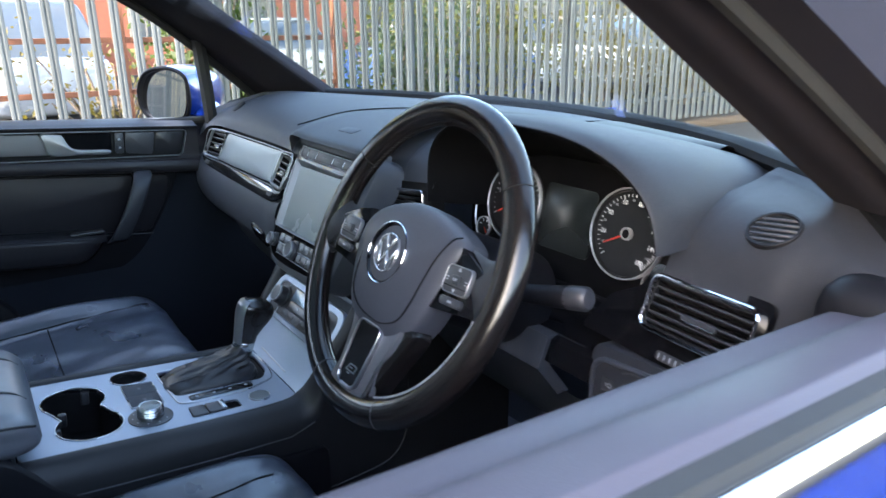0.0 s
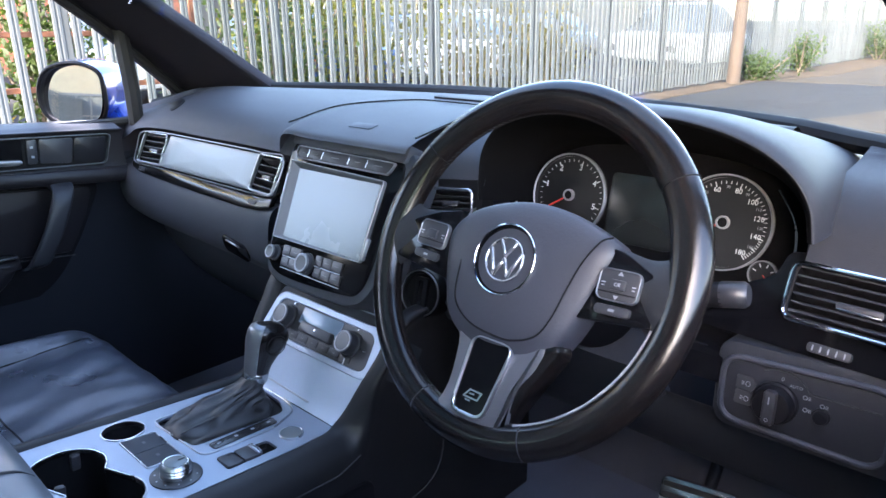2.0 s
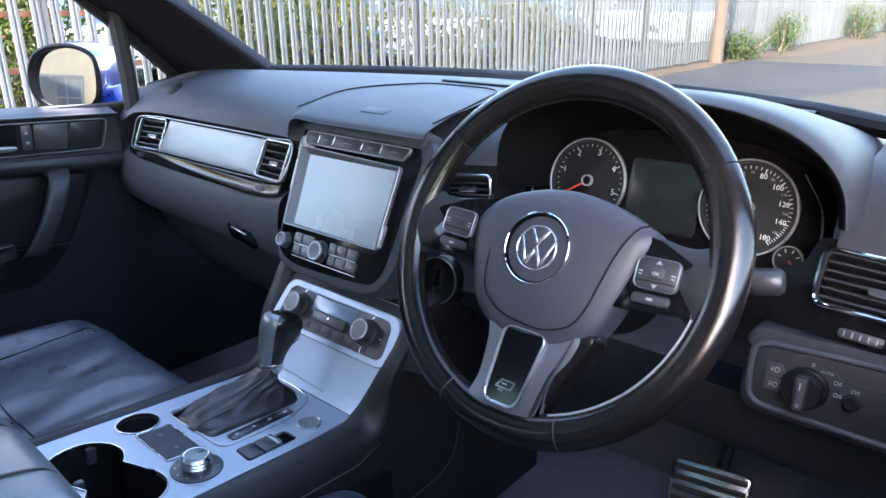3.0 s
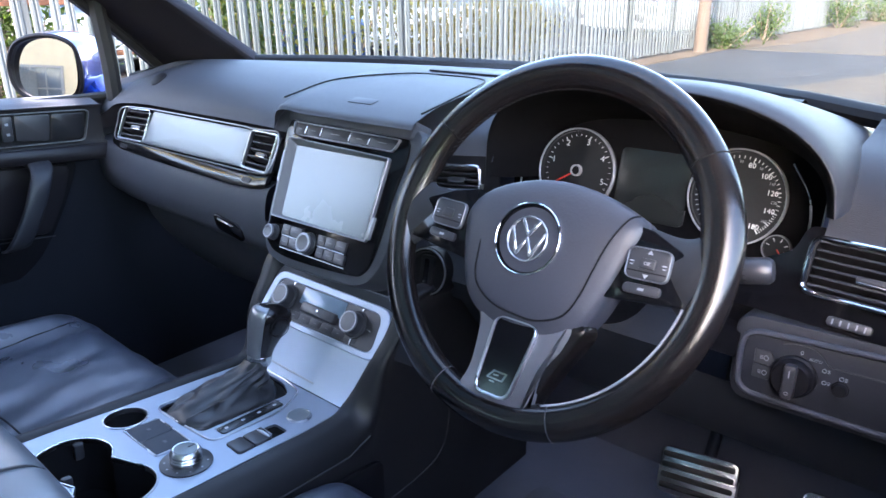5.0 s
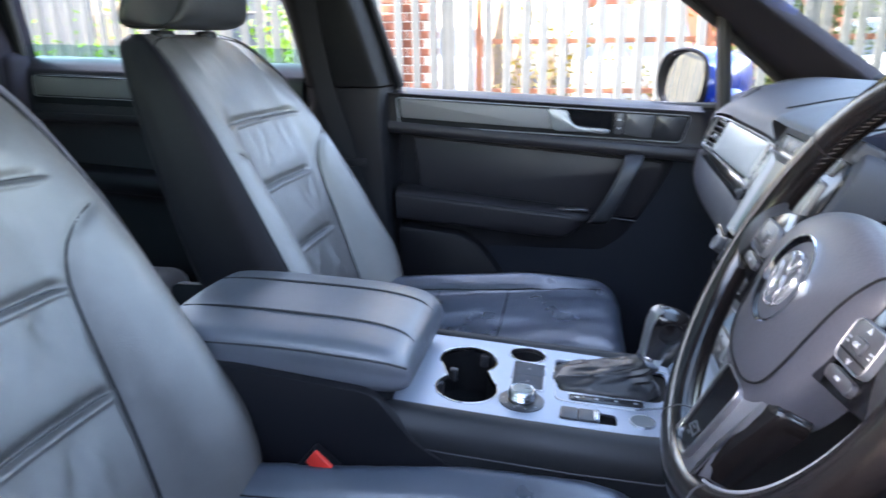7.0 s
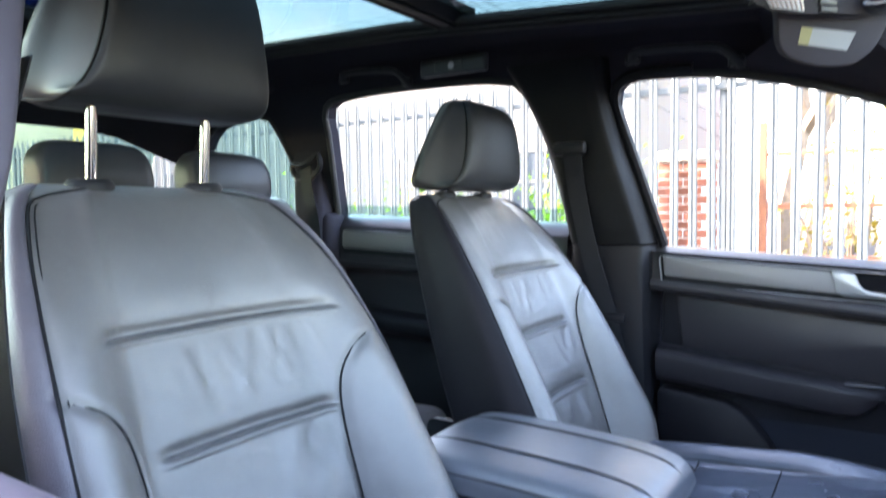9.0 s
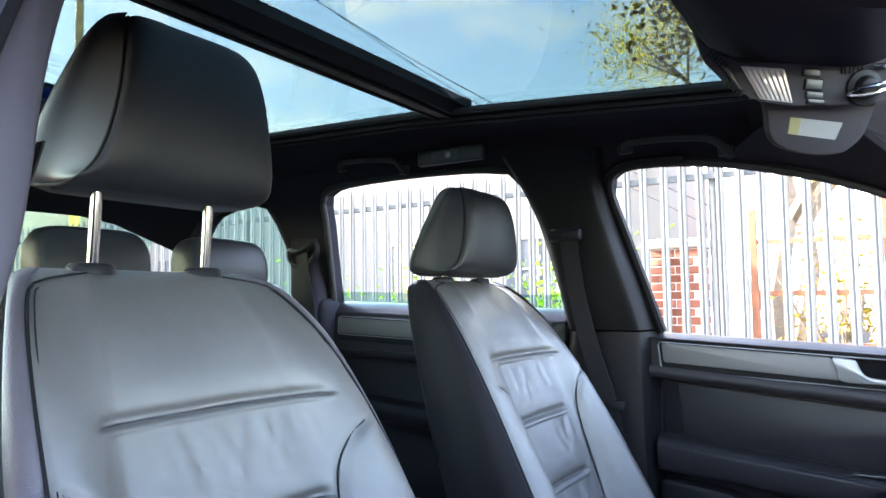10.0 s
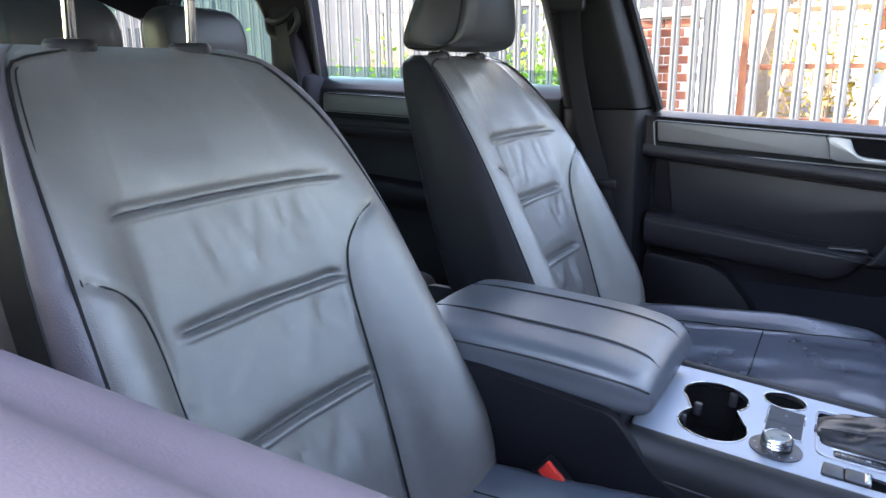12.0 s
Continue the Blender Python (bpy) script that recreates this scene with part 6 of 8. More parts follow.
# ---- floor and body shell ----
bm = bmesh.new()
box(bm, (0, -0.85, 0.43), (1.70, 3.3, 0.04), 0.005, 1)
box(bm, (0, 0.62, 0.75), (1.70, 0.04, 0.66), 0.005, 1)
tagged(part("floor", bm, CARPET, None), "black carpet on the cabin floor", "floor", kind="structure")
bm = bmesh.new()
plate(bm, rrect(0.46, 0.62, 0.03), 0, 0.008, 0.003, m=Matrix.Translation((0.42, 0.08, 0.452)))
tagged(part("floor_mat", bm, CARPET), "black carpet mat in driver's footwell", "floor mat")


def side_x(z, s):
    """The cabin's flank leans in above the sill."""
    return s * (0.862 - 0.42 * max(0.0, z - 1.165) - 0.16 * max(0.0, z - 1.52))


def edge_line(pts, n):
    return [(p.x, p.y) for p in crom([(a, b, 0) for a, b in pts], n)]


WIN_F = edge_line([(-0.605, 1.125), (-0.64, 1.28), (-0.668, 1.42), (-0.690, 1.52)], 10) + edge_line([(-0.678, 1.556), (-0.640, 1.572), (-0.52, 1.570), (-0.388, 1.552), (-0.22, 1.508), (-0.105, 1.463), (0.012, 1.402), (0.145, 1.308), (0.308, 1.176), (0.36, 1.125)], 28)
WIN_R = edge_line([(-0.845, 1.195), (-0.852, 1.30), (-0.875, 1.46), (-0.905, 1.55)], 8) + edge_line([(-0.94, 1.592), (-1.05, 1.606), (-1.30, 1.612), (-1.52, 1.606), (-1.58, 1.588)], 12) + edge_line([(-1.60, 1.56), (-1.635, 1.40), (-1.675, 1.22)], 8)
WIN_Q = edge_line([(-1.80, 1.25), (-1.80, 1.45), (-1.83, 1.57)], 5) + edge_line([(-1.90, 1.59), (-2.08, 1.57), (-2.22, 1.48), (-2.25, 1.32), (-2.22, 1.26)], 12)
SHELL = [(-2.50, 1.05), (0.62, 1.05), (0.62, 1.14)] + edge_line([(0.46, 1.195), (0.30, 1.318), (0.158, 1.423), (0.0, 1.525), (-0.14, 1.598), (-0.25, 1.638)], 12) + edge_line([(-0.30, 1.650), (-0.6, 1.672), (-1.1, 1.69), (-1.7, 1.68), (-2.1, 1.64)], 10) + [(-2.35, 1.50), (-2.50, 1.25)]
for s, nm in ((-1, "wall_left"), (1, "wall_right")):
    bm = bmesh.new()
    holes = [WIN_F, WIN_R, WIN_Q]
    sheet(bm, SHELL, holes, 0.0, 0.055)
    for v in bm.verts:
        y, z, d = v.co.x, v.co.y, v.co.z
        v.co = Vector((side_x(z, s) - s * (0.005 if d == 0 else d) + s * 0.05, y, z))
    tagged(part(nm, bm, FABRIC, None, smooth=False), "dark cloth-trimmed cabin side with window openings", "car body side", kind="structure")
    bm = bmesh.new()
    # window seal round each opening
    for o, r in ((holes[0], 0.010), (WIN_R, 0.010), (WIN_Q, 0.008)):
        tube(bm, [(side_x(z, s) - s * 0.004, y, z) for y, z in o], r, 8, True)
    tagged(part("window_seal", bm, RUBBER, None), "black rubber seals round the side windows", "seal", kind="structure")
    # lower body flank and outer skin
    bm = bmesh.new()
    solid(bm, [[(s * 0.90, y, 0.35), (s * 0.955, y, 0.6), (s * 0.962, y, 0.9), (s * 0.950, y, 1.07 - 0.036 * y), (s * 0.936, y, (1.135 if s > 0 else 1.105) - 0.036 * y)] for y in (-2.45, -1.6, -0.9, -0.2, 0.5, 1.2, 1.85)], (-s * 0.012, 0, 0))
    tagged(part("outer_door_skin", bm, BLUE, None), "bright blue painted car flank", "car flank", kind="structure")

# bonnet and nose close the car in front of the windscreen
bm = bmesh.new()
loft(bm, [[(k * 0.94, y - 0.10 * k * k, z - d * k * k) for k in (-1, -0.8, -0.4, 0, 0.4, 0.8, 1)] for y, z, d in ((0.66, 1.075, 0.06), (1.0, 1.065, 0.06), (1.5, 1.02, 0.06), (1.85, 0.95, 0.07), (2.0, 0.82, 0.06), (2.05, 0.60, 0.0), (2.0, 0.36, 0.0))], 32, 32)
tagged(part("bonnet", bm, BLUE, None), "bright blue painted car bonnet and nose", "car bonnet", kind="structure")
bm = bmesh.new()
solid(bm, [[(x, -2.47, 0.36), (x, -2.54, 0.7), (x, -2.53, 1.0), (x, -2.49, 1.22)] for x in (-0.94, -0.5, 0, 0.5, 0.94)], (0, 0.02, 0))
tagged(part("tailgate", bm, BLUE, None), "bright blue painted tailgate", "tailgate", kind="structure")
for wx, wy in ((-0.83, 1.15), (0.83, 1.15), (-0.83, -1.93), (0.83, -1.93)):
    wheel_t = thing("road_wheel", "black tyre on a silver rim", "car wheel", "car wheels", m=Matrix.Translation((wx, wy, 0.10 + 0.365)))
    turn_m = Matrix.Rotation(radians(90 if wx > 0 else -90), 4, "Y")
    bm = bmesh.new()
    lathe(bm, [(0.24, -0.10), (0.34, -0.11), (0.365, -0.08), (0.365, 0.08), (0.34, 0.11), (0.24, 0.10)], 40, turn_m)
    part("tyre", bm, RUBBER, wheel_t)
    bm = bmesh.new()
    lathe(bm, [(0.24, -0.10), (0.24, 0.10), (0.22, 0.085), (0.06, 0.06), (0.0, 0.065)], 40, turn_m)
    part("rim", bm, SATIN, wheel_t)

# inner walls of the footwells
for s in (-1, 1):
    bm = bmesh.new()
    loft(bm, [[(s * 0.865, y, 1.10), (s * 0.85, y, 1.0), (s * 0.84, y, 0.8), (s * 0.82, y, 0.44)] for y in (-2.3, -1.0, 0.2, 0.45, 0.62)], 12, 12)
    tagged(part("trim_kick_panel", bm, KICKPAD, None), "dark lining low on the cabin side", "side lining", kind="structure")

# ---- headliner, sunroof and pillars ----
GZ = lambda y: 1.640 - 0.068 * y if y > -1.1 else 1.715 - 0.025 * (y + 1.1)
roof_bm = bmesh.new()
ys = [-0.34 - 0.1 * k for k in range(15)]
for s in (-1, 1):
    rows = []
    for y in ys:
        zr = 1.600 + 0.035 * min(1, (-y - 0.3) / 0.5)
        rows.append([(s * 0.425, y, GZ(y) + 0.006), (s * 0.428, y, GZ(y) - 0.004), (s * 0.45, y, GZ(y) - 0.014), (s * 0.52, y, GZ(y) - 0.028), (s * 0.60, y, zr + 0.035), (s * 0.655, y, zr + 0.0), (s * 0.70, y, zr - 0.012)])
    grid(roof_bm, [crom(r, 24) for r in rows])
rows = []
for k in range(13):
    x = -0.70 + 1.4 * k / 12
    e = abs(x) / 0.70
    zs = GZ(-0.34) - 0.012 - (0.075 * max(0, (abs(x) - 0.43) / 0.27))
    rows.append([(x, -0.335, zs + 0.03), (x, -0.34, zs), (x, -0.24, zs - 0.022), (x, -0.16 - 0.0 * e, zs - 0.050), (x, -0.10, zs - 0.072)])
grid(roof_bm, [crom(r, 10) for r in rows])
rows = []
for k in range(13):
    x = -0.72 + 1.44 * k / 12
    zs = GZ(-1.74) - 0.012 - (0.09 * max(0, (abs(x) - 0.43) / 0.27))
    rows.append([(x, -1.74, zs), (x, -1.95, zs - 0.03), (x, -2.2, zs - 0.09), (x, -2.36, zs - 0.17)])
grid(roof_bm, rows)
tagged(part("ceiling", roof_bm, FABRIC, None), "black cloth headliner round a glass roof", "headliner", kind="structure")
outer_roof = bmesh.new()
for s in (-1, 1):
    rows = [[(s * 0.442, y, GZ(y) + 0.010), (s * 0.60, y, GZ(y) + 0.008), (s * 0.72, y, 1.66)] for y in [0.0 - 0.25 * k for k in range(10)]]
    grid(outer_roof, rows)
grid(outer_roof, [[(x, -0.05, 1.60), (x, -0.32, GZ(-0.34) + 0.045)] for x in (-0.6, 0, 0.6)])
grid(outer_roof, [[(x, -1.76, GZ(-1.76) + 0.045), (x, -2.38, 1.58)] for x in (-0.7, 0, 0.7)])
tagged(part("roof", outer_roof, BLUE, None), "blue painted roof skin", "roof", kind="structure")

sunroof = thing("panoramic_sunroof", "tinted panoramic glass sunroof with black cross bar and seals", "sunroof")
for y0, y1 in ((-0.33, -0.955), (-1.045, -1.76)):
    bm = bmesh.new()
    ny = 8
    solid(bm, [[(x, y0 + (y1 - y0) * k / ny, GZ(y0 + (y1 - y0) * k / ny) + 0.034 - 0.03 * (x / 0.44) ** 2) for k in range(ny + 1)] for x in (-0.44, -0.3, -0.15, 0, 0.15, 0.3, 0.44)], (0, 0, 0.005))
    part("glass_pane", bm, ROOFGLASS, sunroof)
for dx, dz, r in ((-0.005, -0.006, 0.007), (0.014, -0.018, 0.006), (0.034, -0.024, 0.005)):
    bm = bmesh.new()
    pts = [(-0.425 - dx, -0.345 + dx * 0.6, GZ(-0.345) + dz)] + [(-0.425 - dx, y, GZ(y) + dz) for y in ys] + [(0.425 + dx, y, GZ(y) + dz) for y in ys[::-1]] + [(0.425 + dx, -0.345 + dx * 0.6, GZ(-0.345) + dz)]
    tube(bm, pts, r, 8, True)
    part("roof_seal", bm, RUBBER, sunroof)
bm = bmesh.new()
solid(bm, [[(x, -0.945, GZ(-0.95) + 0.012), (x, -0.965, GZ(-0.96) - 0.010), (x, -1.0, GZ(-1.0) - 0.016), (x, -1.035, GZ(-1.04) - 0.010), (x, -1.055, GZ(-1.05) + 0.012)] for x in (-0.475, -0.2, 0, 0.2, 0.475)], (0, 0, 0.02))
part("cross_bar", bm, HARD, sunroof, "black cross bar")
for yy in (-0.978, -1.02):
    bm = bmesh.new()
    tube(bm, [(-0.46, yy, GZ(yy) - 0.015), (0.46, yy, GZ(yy) - 0.015)], 0.004, 6)
    part("bar_rib", bm, HARD, sunroof)

# padded trims over the windscreen pillars and door posts
for s in (-1, 1):
    bm = bmesh.new()
    secs = []
    door_side = ((0.365, 1.120), (0.308, 1.178), (0.148, 1.308), (0.0, 1.415), (-0.11, 1.466), (-0.25, 1.522), (-0.42, 1.566))
    if s < 0:
        screen_side = ((0.615, 0.52, 1.125), (0.622, 0.410, 1.200), (0.632, 0.270, 1.302), (0.640, 0.112, 1.416), (0.600, 0.010, 1.490), (0.540, -0.11, 1.560), (0.480, -0.26, 1.62))
    else:
        screen_side = ((0.763, 0.407, 1.125), (0.738, 0.306, 1.200), (0.702, 0.171, 1.300), (0.660, 0.008, 1.420), (0.620, -0.08, 1.490), (0.555, -0.18, 1.555), (0.480, -0.28, 1.62))
    for (y0, z0), (xe, y1, z1) in zip(door_side, screen_side):
        xa, xb = side_x(z0, s), s * xe
        mid = lambda k: (xa + (xb - xa) * k, y0 + (y1 - y0) * k, z0 + (z1 - z0) * k)
        p1, p2 = mid(0.35), mid(0.75)
        secs.append([(xa + s * 0.02, y0 - 0.002, z0), (xa - s * 0.014, y0 + 0.010, z0 + 0.006), (p1[0] - s * 0.014, p1[1] - 0.006, p1[2] - 0.004), (p2[0] - s * 0.008, p2[1] - 0.006, p2[2] - 0.004), (xb - s * 0.002, y1 - 0.006, z1 - 0.004), (xb + s * 0.010, y1 + 0.012, z1 + 0.008), (xb + s * 0.03, y1 + 0.03, z1 + 0.01)])
    loft(bm, secs, 28, 40)
    tagged(part("trim_a_pillar", bm, PILLARCLOTH if s < 0 else FABRIC, None), "padded dark windscreen pillar trim", "pillar trim", kind="structure")
    for levels, mat in ((((0.50, -0.625, -0.86), (0.80, -0.625, -0.86), (1.0, -0.630, -0.86), (1.175, -0.632, -0.852)), HARD), (((1.180, -0.633, -0.852), (1.30, -0.655, -0.860), (1.45, -0.690, -0.88), (1.55, -0.705, -0.91), (1.62, -0.70, -0.94)), DARK)):
        bm = bmesh.new()
        secs = []
        for z, yf, yr in levels:
            x = side_x(z, s)
            inn = 0.105 if z < 1.3 else 0.105 - 0.05 * min(1, (z - 1.3) / 0.3)
            secs.append([(x - s * 0.002, yf + 0.014, z), (x - s * 0.03, yf + 0.006, z), (x - s * (inn - 0.02), yf - 0.004, z), (x - s * inn, yf - 0.03, z), (x - s * inn, yr + 0.05, z), (x - s * 0.05, yr + 0.01, z), (x - s * 0.002, yr - 0.012, z)])
        loft(bm, secs, 24, 24)
        # upper post: light put into the colour at the driver's side, shade opposite
        tagged(part("trim_b_pillar", bm, LITSILL if s > 0 and mat is DARK else mat, None), "dark door post trim, cloth above and plastic below", "pillar trim", kind="structure")
    bm = bmesh.new()
    tube(bm, [(side_x(z, s) - s * 0.012, y, z) for y, z in edge_line([(-0.610, 1.175), (-0.638, 1.30), (-0.668, 1.43), (-0.688, 1.52), (-0.672, 1.562), (-0.62, 1.580), (-0.5, 1.578)], 24)], 0.013, 8)
    tagged(part("trim_door_frame", bm, HARD, None), "grey-edged door aperture seal", "seal", kind="structure")
    bm = bmesh.new()
    box(bm, (s * 0.80, -1.72, 0.92), (0.10, 0.14, 0.70), 0.03, 3)
    box(bm, (s * 0.775, -1.735, 1.36), (0.09, 0.12, 0.5), 0.03, 3)
    tagged(part("trim_c_pillar", bm, FABRIC, None), "dark rear pillar trim", "pillar trim", kind="structure")

# ---- doors ----
def passenger_door():
    """The front passenger door lining: padded sill, framed trim band, roll, inset panel, armrest, pull grip and pocket."""
    d = thing("car_door", "black lined front passenger door with brushed trim, window lowered", "car door", "car doors")
    D = Matrix(((0, 0, 1, -0.800), (1, 0, 0, 0), (0, 1, 0, 0), (0, 0, 0, 1)))  # local (y, z, inwards)
    top = lambda y: 1.1190 - 0.060 * y
    bot = lambda y: 1.0470 - 0.060 * y
    roll = lambda y: 1.0090 - 0.087 * y
    arm = lambda y: 0.8480 - 0.105 * y
    n = 20
    bm = bmesh.new()
    secs = []
    for k in range(n + 1):
        y = -0.628 + 0.758 * k / n
        s_ = 1.137 - 0.055 * y
        t, b, r = top(y), bot(y), roll(y)
        q = [(0.932, s_ - 0.05), (0.928, s_ - 0.018), (0.912, s_ - 0.004), (0.872, s_), (0.838, s_ - 0.006), (0.812, s_ - 0.014), (0.800, t + 0.006), (0.7985, t + 0.002), (0.808, t - 0.002), (0.808, b + 0.002), (0.7985, b - 0.002), (0.797, b - 0.006), (0.789, r + 0.030), (0.784, r + 0.017), (0.787, r + 0.006), (0.797, r), (0.835, r - 0.004)]
        secs.append([(-x, y, z) for x, z in q])
    loft(bm, secs, 120, 24)
    part("door_upper", bm, DOORPAD, d)
    # lower board with its swept front edge
    bm = bmesh.new()
    plate(bm, rpoly([(-0.612, 0.45), (-0.30, 0.45), (-0.25, 0.62), (-0.200, 0.700), (-0.126, 0.729), (-0.047, 0.783), (0.004, 0.850), (0.044, 0.920), (0.074, 0.984), (0.068, 1.006), (-0.612, 1.066)], 0.030), -0.075, -0.038, 0.008, m=D)
    part("door_lower", bm, HARD, d)
    bm = bmesh.new()
    plate(bm, rpoly([(-0.556, 0.904), (-0.13, 0.862), (-0.010, 0.850), (0.030, 0.920), (0.052, 0.975), (0.048, 0.992), (-0.576, 1.050)], 0.012), -0.045, -0.030, 0.004, m=D)
    part("inset_panel", bm, DOORPAD, d, "plain inset panel")
    # trim band
    FRAME = rpoly([(-0.603, bot(-0.603) - 0.0005), (0.084, bot(0.084) + 0.002), (0.103, top(0.10) - 0.004), (-0.610, top(-0.61) - 0.004)], 0.012)
    bm = bmesh.new()
    plate(bm, inset(FRAME, -0.003), -0.012, -0.004, m=D)
    part("band_backing", bm, DARK, d, "dark recess of the trim band")
    bm = bmesh.new()
    band(bm, FRAME, inset(FRAME, 0.0020), -0.006, 0.0052, 0.0006, m=D)
    part("band_frame", bm, HANDLESATIN, d, "thin bright frame")
    bm = bmesh.new()
    plate(bm, rpoly([(-0.596, 1.1010), (-0.214, 1.0740), (-0.233, 1.1235), (-0.600, 1.1475)], 0.006), -0.006, 0.0020, 0.002, m=D)
    part("metal_trim", bm, BRUSHED, d, "brushed metal trim")
    bm = bmesh.new()
    plate(bm, rpoly([(-0.195, 1.0700), (-0.082, 1.0640), (-0.078, 1.1160), (-0.220, 1.1230)], 0.008), -0.006, -0.001, m=D)
    hd = part("handle_recess", bm, PIANO, d, "dark handle recess")
    bm = bmesh.new()
    plate(bm, smooth_outline([(-0.214, 1.0735), (-0.15, 1.0690), (-0.092, 1.0655), (-0.088, 1.0750), (-0.13, 1.0790), (-0.163, 1.0840), (-0.176, 1.0960), (-0.184, 1.1150), (-0.192, 1.1205), (-0.229, 1.1235), (-0.224, 1.1000)], 48), -0.006, 0.0075, 0.003, m=D)
    part("door_handle", bm, HANDLESATIN, hd, "satin chrome release handle")
    for nm, mat, q in (("lock_button", BUTTON, [(-0.074, 1.0640), (-0.054, 1.0630), (-0.050, 1.1130), (-0.070, 1.1140)]), ("memory_pad", BUTTON, [(-0.050, 1.0625), (0.012, 1.0550), (0.022, 1.1080), (-0.046, 1.1130)]), ("tweeter_cover", LACQUERED, [(0.016, 1.0545), (0.079, 1.0500), (0.093, 1.1030), (0.026, 1.1075)])):
        bm = bmesh.new()
        plate(bm, rpoly(q, 0.005), -0.006, 0.0010 if nm != "tweeter_cover" else -0.001, 0.0012, m=D)
        part(nm, bm, mat, d)
    bm = bmesh.new()
    for k in (0, 1):
        box(bm, (-0.062, 1.078 + 0.020 * k, 0.0012), (0.006, 0.005, 0.0006), m=D)
    part("lock_mark", bm, GREYPRINT, d)
    # armrest with its ledge and rounded nose
    bm = bmesh.new()
    secs = []
    for y, b, inn in ((-0.612, 0.841, 0.0), (-0.50, 0.831, 0.0), (-0.36, 0.817, 0.0), (-0.26, 0.807, 0.0), (-0.205, 0.803, 0.001), (-0.175, 0.808, 0.004), (-0.150, 0.824, 0.010), (-0.132, 0.846, 0.018), (-0.122, 0.857, 0.026)):
        r = arm(y)
        secs.append([(-(x + inn * (x < 0.82)), y, z) for x, z in ((0.838, r + 0.014), (0.812, r + 0.012), (0.790, r + 0.006), (0.779, r - 0.003), (0.776, r - 0.014), (0.780, max(b + 0.008, min(b + 0.02, r - 0.02))), (0.792, b + 0.001), (0.838, b - 0.001))])
    loft(bm, secs, 48, 48)
    ar = part("door_armrest", bm, DOORPAD, d, "padded armrest ledge")
    stitch(crom([(-0.7795, y, arm(y) - 0.001) for y in (-0.605, -0.5, -0.35, -0.2, -0.15)], 24), ar, "armrest_edge", 0.0016, DOORPAD)
    stitch(crom([(-0.813, y, arm(y) + 0.0135) for y in (-0.53, -0.4, -0.27, -0.14)], 24), ar, "armrest_joint", 0.0010, DARK)
    bm = bmesh.new()
    box(bm, (-0.800, -0.165, arm(-0.165) + 0.011), (0.020, 0.075, 0.006), 0.002, 2)
    part("window_switch", bm, BUTTON, d)
    stitch(crom([(-0.806, -0.124, 0.861), (-0.812, -0.07, 0.854), (-0.818, -0.008, 0.846)], 12), d, "panel_edge", 0.0012, BUTTON)
    # pull grip
    bm = bmesh.new()
    secs = []
    for gx, gy, gz, wd, th in ((0.826, -0.020, 1.012, 0.046, 0.014), (0.792, -0.022, 1.012, 0.046, 0.016), (0.768, -0.026, 1.003, 0.044, 0.018), (0.757, -0.038, 0.978, 0.041, 0.019), (0.753, -0.060, 0.930, 0.040, 0.019), (0.757, -0.084, 0.885, 0.041, 0.019), (0.768, -0.098, 0.858, 0.043, 0.020), (0.790, -0.104, 0.846, 0.044, 0.020)):
        up = 1.0 if gz < 0.99 else (0.5 if gz < 1.010 else 0.0)
        secs.append([(-(gx - th / 2 * up * q), gy + p * wd / 2, gz + (1 - up) * q * th / 2) for p, q in ((-1, 0), (-0.85, 0.8), (0, 1), (0.85, 0.8), (1, 0), (0.85, -0.8), (0, -1), (-0.85, -0.8))])
    loft(bm, secs, 32, 40, True, True)
    part("pull_grip", bm, SWITCHPAD, d, "smooth grey pull grip")
    # map pocket
    bm = bmesh.new()
    plate(bm, rpoly([(-0.612, 0.45), (-0.300, 0.45), (-0.312, 0.62), (-0.345, 0.708), (-0.405, 0.778), (-0.445, 0.803), (-0.612, 0.823)], 0.024), -0.045, 0.012, 0.008, m=D)
    part("door_pocket", bm, HARD, d, "map pocket")
    return d


